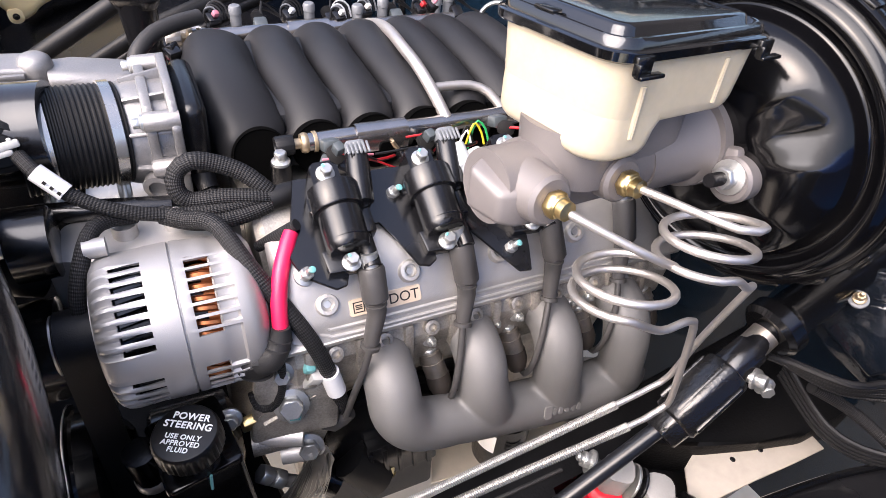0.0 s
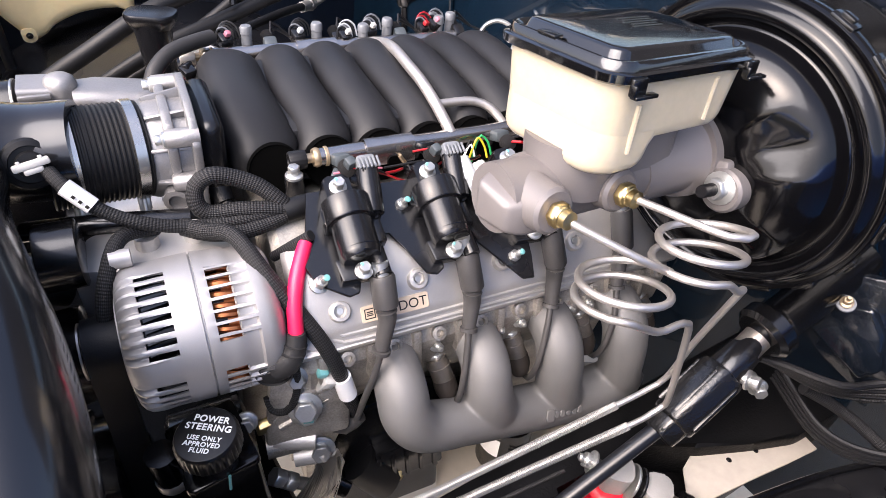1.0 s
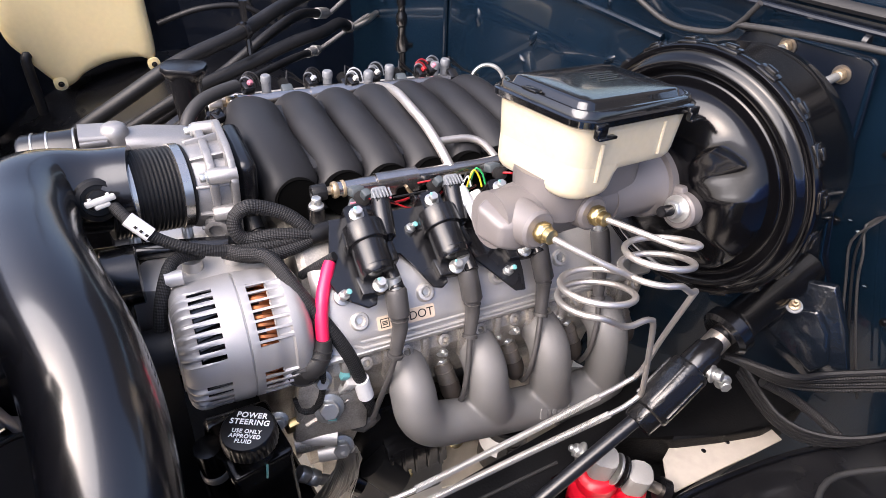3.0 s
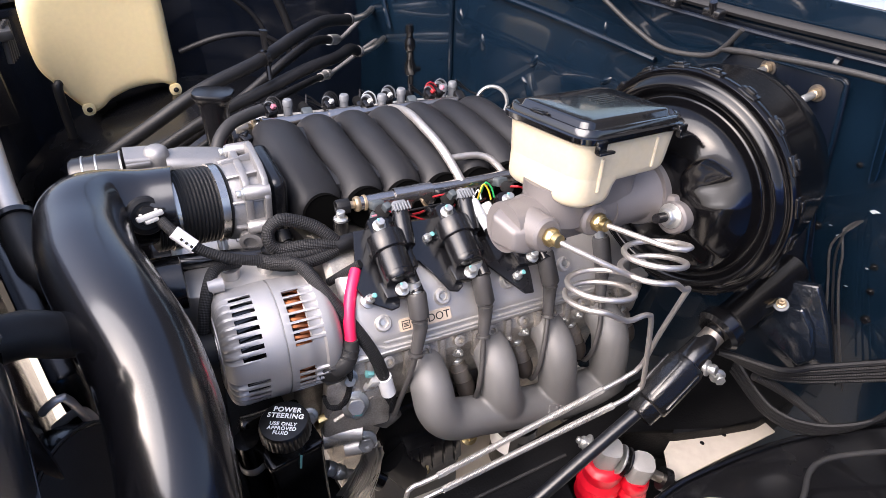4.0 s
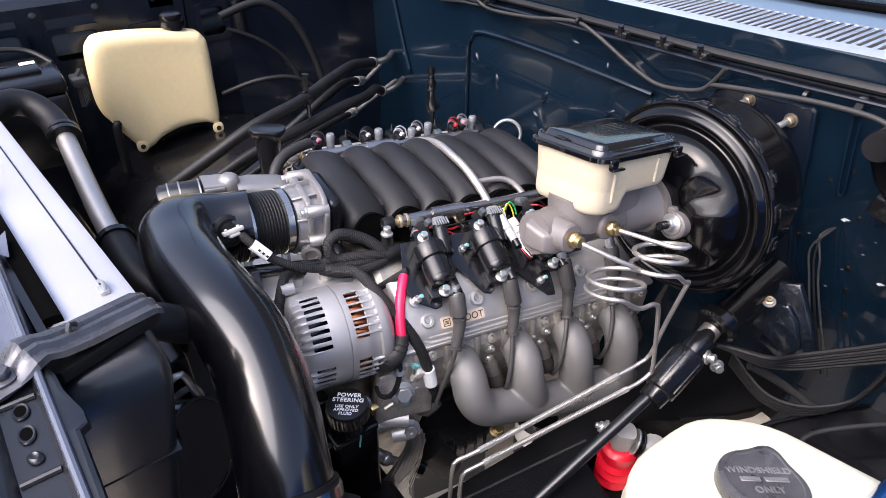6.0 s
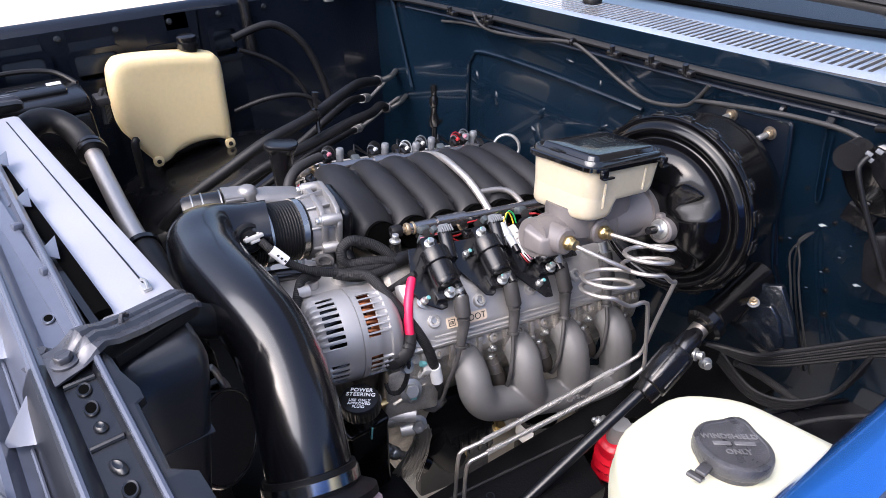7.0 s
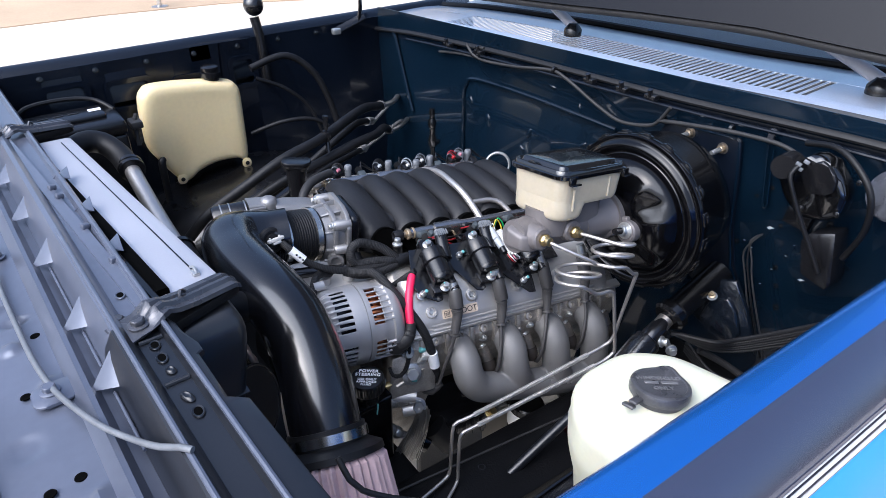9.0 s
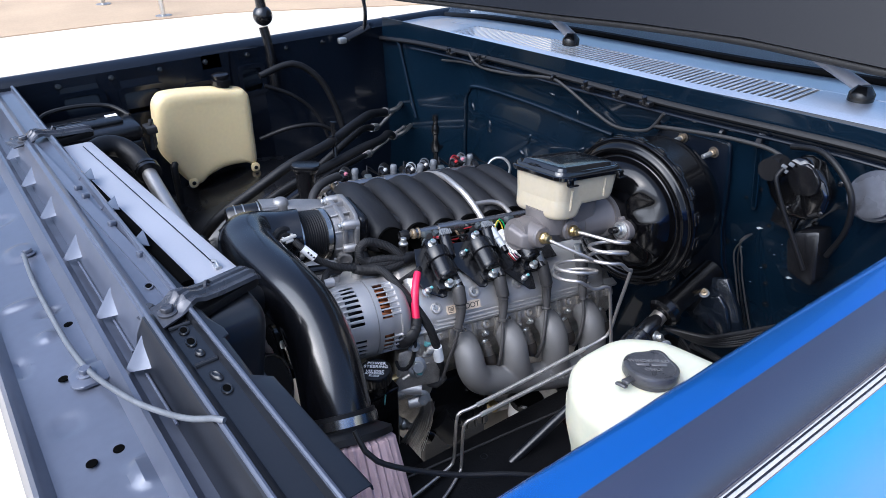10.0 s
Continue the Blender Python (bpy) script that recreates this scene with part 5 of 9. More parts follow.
def fuel_rail(y, x0, x1, z, side):
    fr = thing("fuel_rail", "polished stainless fuel rail with injectors and plugs", "fuel rail", ENG, (0.05, y, z - 0.05), "fuel rails")
    bm = B()
    tube(bm, [(x0, y, z), (x1, y, z)], 0.0112, 24, smooth=False)
    part("tube", bm, RAIL, fr)
    bm = B()
    ring(bm, axis((x0 + 0.012, y, z), (1, 0, 0)), 0.0112, 0.005, 0.0012, 24)
    part("collar", bm, GOLD_ZINC, fr, "copper-toned end collar")
    bm = B()
    lathe(bm, [(0.0112, -0.006), (0.0122, -0.004), (0.0122, -0.001), (0.0110, 0.002), (0.0062, 0.003), (0.0062, 0.016)], axis((x0, y, z), (-1, 0, 0)), 24)
    neck = part("end_neck", bm, GOLD_ZINC, fr, "bronze-toned neck")
    bm = B()
    lathe(bm, [(0.0070, 0.010), (0.0112, 0.011), (0.0118, 0.014), (0.0118, 0.029), (0.0108, 0.032), (0.0060, 0.032), (0.0055, 0.030), (0.0, 0.030)], axis((x0, y, z), (-1, 0, 0)), 40, wob=lambda a, k: 1 + (0.03 * (1 if (a * 14 / (2 * math.pi)) % 1 < 0.5 else -1) if k in (2, 3) else 0))
    part("end_cap", bm, RUBBER if side < 0 else STAINLESS, neck)
    bm = B()
    wrap = [(0.0150, -0.030), (0.0152, -0.012), (0.0145, 0.0), (0.0110, 0.0098), (0.0045, 0.0142), (-0.0045, 0.0142), (-0.0110, 0.0098), (-0.0145, 0.0), (-0.0150, -0.016)]
    loft(bm, [[(x, y - side * v, z + w) for v, w in wrap] for x in (-0.034, -0.031, 0.028, 0.031)], caps=False, closed=False)
    clasp = part("bracket", thicken(bm, 0.0018), RAIL, fr, "folded stainless bracket", 50)
    # cut-out laid on as a near-black patch, shade in the colour
    bm = B()
    prism(bm, [(-0.009, -0.018), (0.009, -0.018), (0.009, 0.002), (0.006, 0.006), (-0.006, 0.006), (-0.009, 0.002)], 0.001, axis((0.002, y + side * 0.0162, z - 0.010), (0, side, 0)), 0.0003, 1)
    part("slot", bm, VOID, clasp, "near-black patch for the shade of the bracket's cut-out")
    bm = B()
    tube(bm, [(0.008, y + side * 0.017, z - 0.004), (0.016, y + side * 0.018, z - 0.016), (0.026, y + side * 0.017, z - 0.024)], 0.0028, 8)
    part("tongue", bm, GOLD_ZINC, clasp)
    for k in range(4):
        x = -0.07 + 0.1118 * k
        inj = None
        bm = B()
        tube(bm, [(x, y - side * 0.004, z - 0.008), (x, y - side * 0.016, z - 0.055)], [0.0085, 0.007], 12, smooth=False)
        inj = part("injector", bm, BLACK, fr, "black fuel injector")
        bm = B()
        box(bm, (0.021, 0.026, 0.015), T(x, y + side * 0.016, z + 0.003) @ pose(0, 0, 0, side * 24), 0.004)
        part("connector", bm, BLACK if k % 2 else mat_pale, inj)
        for j in (0, 1):
            bm = B()
            tube(bm, [(x - 0.006 + 0.012 * j, y + side * 0.03, z + 0.002), (x + 0.01, y + side * 0.055, z + 0.014 + 0.01 * j), (x + 0.045, y + side * 0.05, z - 0.004), (x + 0.075, y + side * 0.035, z - 0.012)], 0.0019, 6)
            part("wire", bm, WIRE_RED if side < 0 and (k + j) % 2 == 0 else RUBBER, inj)
        bm = B()
        for j in range(4):
            ring(bm, axis((x, y + side * (0.033 + 0.004 * j), z + 0.004 + 0.001 * j), (0, side, 0.2)), 0.004, 0.002, 0.006, 10)
        part("boot_rib", bm, RUBBER_GREY, inj)
    return fr


fuel_rail(0.185, -0.098, 0.27, 0.201, -1)
fuel_rail(0.505, -0.178, 0.25, 0.195, 1)


def rail_plug(x, y, z, tint, wire):
    """An injector plug on the far rail: looped wires, a clear lock and a pale cap."""
    pl = thing("injector_plug", "black injector plug with looped wires and a pale lock", "connector", ENG, (x, y, z - 0.02), "injector plugs")
    bm = B()
    box(bm, (0.020, 0.024, 0.020), T(x, y, z - 0.008) @ pose(0, 0, 0, 18, 0, 12), 0.004)
    part("housing", bm, BLACK, pl)
    bm = B()
    box(bm, (0.009, 0.008, 0.009), T(x + 0.004, y - 0.008, z + 0.005) @ pose(0, 0, 0, 30, 10, 25), 0.002)
    part("lock", bm, tint, pl, "pale plastic lock")
    for k in range(5):
        bm = B()
        r = 0.008 + 0.0018 * k
        c = Vector((x - 0.004 + 0.003 * k, y + 0.002 * k, z - 0.002))
        tube(bm, [c + Vector((-r, 0, -0.004)), c + Vector((-r * 0.8, 0.004, r * 0.75)), c + Vector((0, 0.006, r * 1.15)), c + Vector((r * 0.85, 0.004, r * 0.6)), c + Vector((r * 1.1, 0.0, -0.008))], 0.0016, 6, step=0.006)
        part("wire", bm, (RUBBER, CLIP_GREY, wire, RUBBER, wire)[k], pl)
    bm = B()
    lathe(bm, [(0.0085, -0.03), (0.0085, 0.0), (0.0095, 0.001), (0.0095, 0.010), (0.0075, 0.013), (0.0, 0.0135)], T(x + 0.034, y + 0.004, z - 0.002), 18)
    part("cap", bm, CLIP_GREY, pl, "pale grey bolt cap")
    return pl


rail_plug(-0.139, 0.528, 0.216, PINK, RUBBER_GREY)
rail_plug(-0.026, 0.528, 0.214, PLUG_PALE, RUBBER)
rail_plug(0.050, 0.515, 0.212, WHITE_PLASTIC, PLUG_PALE)
rail_plug(0.098, 0.528, 0.214, WHITE_PLASTIC, CLIP_GREY)
rail_plug(0.196, 0.528, 0.212, WIRE_RED, WIRE_RED)
rail_plug(0.222, 0.535, 0.214, PINK, CLIP_GREY)
bm = B()
tube(bm, [(0.094, 0.495, 0.202), (0.090, 0.45, 0.220), (0.085, 0.41, 0.234), (0.078, 0.36, 0.246), (0.073, 0.30, 0.250), (0.075, 0.26, 0.246), (0.081, 0.22, 0.230), (0.089, 0.186, 0.206)], 0.0080, 14)
solid("fuel_crossover", bm, STAINLESS, "bright stainless crossover tube between the fuel rails", "fuel pipe", ENG, (0.05, 0.3, 0.2))
bm = B()
tube(bm, [(0.080, 0.224, 0.230), (0.099, 0.225, 0.230), (0.137, 0.223, 0.229), (0.160, 0.212, 0.222), (0.176, 0.195, 0.204)], 0.0062, 12)
solid("fuel_pipe", bm, STAINLESS, "short bent stainless fuel feed pipe", "fuel pipe", ENG, (0.1, 0.2, 0.2))

# ---- throttle body and air tract ----
tb = thing("throttle_body", "bright cast aluminium throttle body", "throttle body", ENG, (-0.24, 0.25, 0.1))
TF = axis((-0.224, 0.258, 0.198), (-1, 0, 0))
bm = B()
prism(bm, [(-0.070, -0.058), (-0.056, -0.076), (0.050, -0.078), (0.068, -0.064), (0.074, 0.040), (0.058, 0.066), (0.03, 0.074), (-0.04, 0.074), (-0.066, 0.058), (-0.074, 0.030)], 0.010, TF, 0.003)
part("flange", bm, ALU_TB, tb)
bm = B()
prism(bm, [(-0.062, -0.052), (-0.048, -0.068), (0.044, -0.070), (0.060, -0.056), (0.065, 0.034), (0.050, 0.058), (0.026, 0.064), (-0.036, 0.064), (-0.058, 0.050), (-0.064, 0.028)], 0.011, TF @ T(0, 0, 0.024), 0.003)
part("inner_flange", bm, ALU_TB, tb)
bm = B()
lathe(bm, [(0.050, -0.002), (0.060, 0.0), (0.060, 0.030), (0.0595, 0.040), (0.057, 0.050), (0.0545, 0.056), (0.0535, 0.070), (0.049, 0.070)], TF @ T(0, 0, 0.006), 44)
part("bore", bm, ALU_TB, tb)
for x, y in ((-0.058, -0.058), (0.056, -0.060), (0.060, 0.046), (-0.056, 0.054), (-0.066, -0.01), (0.066, -0.008)):
    bm = B()
    tube(bm, [TF @ Vector((x, y, 0.0)), TF @ Vector((x, y, 0.034)), TF @ Vector((x, y, 0.037))], [0.0115, 0.0105, 0.008], 16, smooth=False)
    part("bolt_pillar", bm, ALU_TB, tb)
for k in range(10):
    a = radians(36 * k + 10)
    bm = B()
    box(bm, (0.0045, 0.018, 0.050), TF @ Matrix.Rotation(a, 4, "Z") @ T(0, 0.059, 0.026) @ pose(0, 0, 0, 10), 0.0015)
    part("rib", bm, ALU_TB, tb)
bm = B()
rod(bm, (-0.250, 0.215, 0.170), (-0.258, 0.190, 0.166), 0.019, 0.017)
lathe(bm, [(0.017, 0), (0.017, 0.003), (0.011, 0.004), (0.011, -0.006), (0, -0.006)], axis((-0.258, 0.190, 0.166), (-0.35, -0.93, -0.1)), 20)
part("port", bm, ALU_TB, tb)
bm = B()
loft(bm, [[(x, 0.337 + y * w, zc + z * h) for y, z in rounded(0.062, 0.056, 0.016)] for x, w, h, zc in ((-0.228, 0.8, 0.7, 0.196), (-0.240, 1.0, 0.9, 0.204), (-0.268, 1.0, 0.98, 0.213), (-0.320, 0.95, 0.95, 0.222), (-0.345, 0.8, 0.8, 0.226))])
part("motor_housing", bm, ALU_TB, tb, "bright cast motor housing")
bm = B()
lathe(bm, [(0.017, 0.175), (0.0185, 0.240), (0.0180, 0.251), (0.0160, 0.258), (0.0110, 0.262), (0.0, 0.263)], T(-0.356, 0.338, 0), 28)
part("motor_dome", bm, ALU_TB, tb, "domed cast gear housing")
bm = B()
loft(bm, [[(x, 0.345 + y, 0.232 + z * h) for y, z in rounded(0.046, 0.046, 0.006)] for x, h in ((-0.362, 0.9), (-0.400, 1.0))])
part("end_bracket", bm, ALU_TB, tb)
for z in (0.222, 0.246):
    bm = B()
    box(bm, (0.034, 0.006, 0.007), T(-0.383, 0.319, z), 0.002)
    part("rib", bm, ALU_TB, tb)
bm = B()
MC = axis((-0.400, 0.345, 0.219), (-1, 0.03, -0.05))
lathe(bm, [(0.032, 0.0), (0.036, 0.002), (0.036, 0.066), (0.032, 0.072), (0.0, 0.073)], MC, 36)
cap = part("motor_cap", bm, BLACK, tb)
for d in (0.002, 0.034, 0.052):
    bm = B()
    ring(bm, MC @ T(0, 0, d), 0.0362, 0.0032, 0.0010, 36)
    part("band", bm, STEEL, cap, "bright steel band")
for x, y in ((-0.058, -0.058), (0.056, -0.060), (0.060, 0.046), (-0.056, 0.054)):
    bm = B()
    bolt(bm, TF @ Vector((x, y, 0.036)), (-1, 0, 0), 0.006, 0.008)
    part("bolt", bm, BOLT, tb)

cp = thing("intake_coupler", "black silicone hose coupler with two band clamps", "hose coupler", ENG, (-0.32, 0.24, 0.2))
cdir = Vector((-0.073, -0.010, 0.006)).normalized()
c0 = Vector((-0.283, 0.2525, 0.2035))
bm = B()
prof = []
for k in range(80):
    prof.append((0.0544 + (0.0015 if k % 4 in (1, 2) else 0), 0.102 * k / 79))
lathe(bm, prof, axis(c0, cdir), 40)
part("sleeve", bm, RUBBER, cp)
for h in (0.005, 0.071):
    bm = B()
    ring(bm, axis(c0 + cdir * h, cdir), 0.0560, 0.0125, 0.0022, 48)
    clamp = part("band_clamp", bm, BAND, cp, "bright stainless band clamp")
    bm = B()
    M = axis(c0 + cdir * (h + 0.007) + Vector((0, -0.03, -0.052)), (0, -0.8, 0.5))
    box(bm, (0.014, 0.024, 0.012), M, 0.002)
    rod(bm, M @ Vector((0, -0.018, 0.002)), M @ Vector((0, 0.018, 0.002)), 0.005)
    part("clamp_screw", bm, BOLT, clamp)

PIPE = [(0.018, 0.56, 0.905), (-0.0277, 0.5726, 0.9071), (-0.0717, 0.5769, 0.9188), (-0.0983, 0.5559, 0.929), (-0.1087, 0.5043, 0.9291), (-0.1119, 0.4407, 0.9312), (-0.1066, 0.3559, 0.927), (-0.1024, 0.2944, 0.9153), (-0.1045, 0.2435, 0.8941), (-0.1119, 0.199, 0.8665), (-0.1225, 0.163, 0.8379), (-0.1305, 0.1375, 0.8114), (-0.1342, 0.1259, 0.7976)]
ip = thing("intake_pipe", "satin black powder coated intake pipe with a sensor", "intake pipe", base=(-0.1, 0.3, 0.8))
bm = B()
tube(bm, PIPE, [0.0522, 0.053, 0.0538, 0.0546] + [0.0553] * 9, 48, step=0.008)
part("pipe", bm, PIPE_BLACK, ip, "", 80)
sens = Vector((-0.031, 0.522, 0.924))
SM = axis(sens, (0.1, -1, 0.35))
bm = B()
lathe(bm, [(0.026, -0.014), (0.0265, -0.004), (0.0245, 0.000), (0.0195, 0.002), (0.0185, 0.0), (0.014, 0.0), (0.013, 0.008), (0.0, 0.009)], SM, 28)
grommet = part("sensor_grommet", bm, RUBBER, ip)
bm = B()
box(bm, (0.034, 0.007, 0.010), SM @ T(0, 0.003, 0.017), 0.002)
box(bm, (0.018, 0.006, 0.012), SM @ T(0, -0.003, 0.016), 0.002)
part("sensor_plug", bm, WHITE_PLASTIC, grommet, "white sensor connector")
for k in (-1, 1):
    bm = B()
    box(bm, (0.004, 0.003, 0.006), SM @ T(k * 0.010, 0.0075, 0.016), 0.001)
    part("latch", bm, WHITE_PLASTIC, grommet)

fl = thing("air_filter", "dusty red-brown pleated cone air filter with a chrome clamp", "air filter", base=(-0.12, 0.1, 0.55))
fd = Vector((-0.0075, -0.0225, -0.026)).normalized()
f0 = Vector(PIPE[-1]) + fd * -0.016
bm = B()
ring(bm, axis(f0 + fd * 0.006, fd), 0.0607, 0.016, 0.0022, 48)
part("band_clamp", bm, CHROME, fl, "polished band clamp")
bm = B()
lathe(bm, [(0.0556, 0.0), (0.0602, 0.0), (0.0604, 0.025), (0.072, 0.031), (0.0815, 0.036), (0.0825, 0.0455), (0.070, 0.049)], axis(f0, fd), 48)
part("rubber_collar", bm, RUBBER, fl)
bm = B()
lathe(bm, [(0.074, 0.047), (0.0805, 0.055), (0.089, 0.18), (0.0805, 0.189)], axis(f0, fd), 176, wob=lambda a, k: 1 + 0.11 * (2 * abs((a * 38 / (2 * math.pi)) % 1 - 0.5) - 0.5))
part("pleats", bm, FILTER, fl, "red-brown cotton pleats", 20)
bm = B()
lathe(bm, [(0.0935, 0.178), (0.0955, 0.20), (0.064, 0.212), (0, 0.212)], axis(f0, fd), 48)
part("end_cap", bm, RUBBER, fl)

# ---- alternator ----
AX, AY, AZ, AR = -0.262, 0.056, 0.096, 0.079
alt = thing("alternator", "bright cast aluminium alternator with slotted ends and copper windings", "alternator", ENG, (AX, AY, AZ - AR))


def ring_x(bm, prof, seg=64):
    """A turned part about the alternator's axis: (radius, x)."""
    return lathe(bm, [(r, x) for r, x in prof], Matrix(((0, 0, 1, 0), (0, 1, 0, AY), (-1, 0, 0, AZ), (0, 0, 0, 1))), seg)


def front_open(a):
    return 80 <= a <= 154 or 172 <= a <= 236


def rear_open(a):
    return 88 <= a <= 150 or 174 <= a <= 216


bm = B()
SHELL = [(-0.348, 0.050), (-0.3475, 0.060), (-0.345, 0.068), (-0.341, 0.0735), (-0.336, 0.0768), (-0.330, 0.0782), (-0.324, 0.0788), (-0.304, 0.079), (-0.293, 0.0792), (-0.290, 0.0797), (-0.270, 0.0803), (-0.2646, 0.0802), (-0.2640, 0.0775), (-0.2624, 0.0775), (-0.2618, 0.0802), (-0.2545, 0.0802), (-0.252, 0.0795), (-0.240, 0.0790), (-0.229, 0.0785), (-0.227, 0.0770), (-0.214, 0.0770), (-0.2115, 0.0800), (-0.203, 0.0796), (-0.196, 0.0768), (-0.190, 0.0710), (-0.186, 0.0640), (-0.184, 0.050)]
COLS = 320
grid = []
for x, r in SHELL:
    row = []
    for j in range(COLS):
        a = 360 * j / COLS
        ph = j % 8
        q = r
        if -0.347 < x < -0.318 and front_open(a):
            q -= {3: 0.0016, 4: 0.0050, 5: 0.0058, 6: 0.0050, 7: 0.0016}.get(ph, -0.0008)
        if -0.253 < x < -0.212 and rear_open(a) and ph in (0, 1, 2):
            q = 0.0802
        xs = x if x > -0.262 else -0.262 + (x + 0.262) * 0.9
        row.append(bm.verts.new((xs, AY + q * math.cos(radians(a)), AZ + q * math.sin(radians(a)))))
    grid.append(row)
for i in range(len(SHELL) - 1):
    xm = (SHELL[i][0] + SHELL[i + 1][0]) / 2
    for j in range(COLS):
        ph = j % 8
        a0, a1 = 360 * j / COLS, 360 * (j + 1) / COLS
        if front_open(a0) and front_open(a1) and -0.324 < xm < -0.293 and ph in (3, 4, 5, 6):
            continue
        if rear_open(a0) and rear_open(a1) and -0.253 < xm < -0.229 and ph not in (0, 1):
            continue
        bm.faces.new((grid[i][j], grid[i][(j + 1) % COLS], grid[i + 1][(j + 1) % COLS], grid[i + 1][j]))
part("housing", thicken(bm, 0.0028), ALU_ALT, alt, "", 50)
bm = B()
ring_x(bm, [(0.0, -0.341), (0.051, -0.341), (0.052, -0.3375), (0.0, -0.3375)])
part("front_plate", bm, ALU_ALT, alt)
bm = B()
ring_x(bm, [(0.0, -0.187), (0.051, -0.187), (0.051, -0.183), (0.044, -0.1815), (0.0, -0.1815)])
part("rear_cap", bm, ALU_ALT, alt)
bm = B()
ring_x(bm, [(0.04, -0.328), (0.060, -0.322), (0.060, -0.24), (0.0, -0.238)])
part("rotor", bm, BLACK, alt)
bm = B()
for k in range(36):
    a = 2 * math.pi * k / 36 + 0.02 * math.sin(k * 2.3)
    for sgn, x0, x1 in ((1, -0.256, -0.222),):
        q = [Vector((x0 + (x1 - x0) * u, AY + (0.0645 + 0.0045 * math.sin(math.pi * u)) * math.cos(a + sgn * 0.07 * u), AZ + (0.0645 + 0.0045 * math.sin(math.pi * u)) * math.sin(a + sgn * 0.07 * u))) for u in (0, 0.5, 1)]
        tube(bm, q, 0.0034, 6)
ring_x(bm, [(0.056, -0.258), (0.059, -0.258), (0.059, -0.216), (0.056, -0.216)], 40)
tagged(part("winding", bm, COPPER, alt, "dark orange copper windings"), kind="stuff")
bm = B()
for k in range(36):
    a = 2 * math.pi * k / 36
    q = [Vector((-0.316 + 0.028 * u, AY + 0.066 * math.cos(a - 0.07 * u), AZ + 0.066 * math.sin(a - 0.07 * u))) for u in (0, 0.5, 1)]
    tube(bm, q, 0.0032, 6)
tagged(part("stator_end", bm, SATIN_BLACK, alt, "black varnished front windings"), kind="stuff")
for a in (62,):
    bm = B()
    p = (AY + 0.088 * math.cos(radians(a)), AZ + 0.088 * math.sin(radians(a)))
    tube(bm, [(-0.336, *p), (-0.316, *p)], 0.010, 16, smooth=False)
    part("ear", bm, ALU_ALT, alt)
bm = B()
ring_x(bm, [(0.0, -0.380), (0.03, -0.380), (0.03, -0.378)] + [((0.022, 0.0262)[k % 2], -0.377 + 0.003 * k) for k in range(12)] + [(0.022, -0.3425), (0.03, -0.342), (0.03, -0.3395), (0.0, -0.339)], 40)
part("pulley", bm, STEEL, alt, "steel grooved pulley")

belt = B()
rows = []
loopb = [(0.027, 0.012), (0.018, 0.025), (0.0, 0.031), (-0.018, 0.026), (-0.029, 0.010), (-0.034, -0.03), (-0.045, -0.13), (-0.06, -0.28), (-0.07, -0.42)]
C, _ = spline([(0, y, z) for y, z in loopb])
for i, p in enumerate(C):
    d = (C[min(i + 1, len(C) - 1)] - C[max(i - 1, 0)]).normalized()
    n = Vector((0, -d.z, d.y)) * 0.0022
    c = Vector((0, AY + p.y, AZ + p.z))
    rows.append([c + n + Vector((-0.376, 0, 0)), c + n + Vector((-0.343, 0, 0)), c - n + Vector((-0.343, 0, 0)), c - n + Vector((-0.376, 0, 0))])
loft(belt, rows)
db = thing("drive_belt", "matt black ribbed drive belt over the alternator pulley", "belt", ENG, (-0.376, 0.0, -0.2))
band = part("band", belt, RUBBER, db)
for x in (-0.372, -0.3645, -0.357, -0.3495):
    bm = B()
    loft(bm, [[r[0] + (r[1] - r[0]) * ((x + d + 0.376) / 0.033) + (r[0] - r[3]) * h for d, h in ((0.0, -0.05), (0.0008, 0.16), (0.0037, 0.16), (0.0045, -0.05))] for r in rows])
    part("rib", bm, RUBBER, band)

for p, r, lab in (((-0.38, 0.13, 0.165), 0.036, "glossy black idler pulley"), ((-0.40, 0.10, 0.045), 0.055, "black ribbed tensioner pulley")):
    idl = thing("idler_pulley", lab + " at the front of the engine", "pulley", ENG, p, "idler pulleys")
    bm = B()
    lathe(bm, [(0.012, -0.02), (r - 0.004, -0.02), (r, -0.018), (r, 0.018), (r - 0.004, 0.02), (r - 0.008, 0.016), (0.016, 0.014), (0.012, 0.02), (0, 0.02)], axis(p, (-1, 0, 0)), 36)
    part("wheel", bm, GLOSS_BLACK, idl)
    bm = B()
    bolt(bm, Vector(p) + Vector((-0.021, 0, 0)), (-1, 0, 0), 0.009, 0.008)
    part("bolt", bm, BOLT, idl)

acc = thing("accessory_bracket", "cast aluminium accessory bracket behind the alternator", "bracket", ENG, (-0.22, 0.15, 0.05))
bm = B()
prism(bm, [(-0.13, -0.03), (-0.06, -0.05), (0.05, -0.04), (0.07, 0.0), (0.0, 0.03), (-0.11, 0.03)], 0.1, T(-0.25, 0.15, 0.05), 0.01)
for k in range(3):
    rod(bm, (-0.30 + 0.05 * k, 0.14, 0.12), (-0.30 + 0.05 * k, 0.14, 0.165), 0.013)
part("casting", bm, ALU_CAST, acc)
bm = B()
tube(bm, [(-0.42, 0.20, 0.15), (-0.34, 0.185, 0.155), (-0.25, 0.175, 0.150)], 0.012, 12)
part("arm", bm, SATIN_BLACK, acc, "black steel arm")
bm = B()
rod(bm, (-0.212, 0.215, 0.165), (-0.207, 0.192, 0.150), 0.014, 0.012)
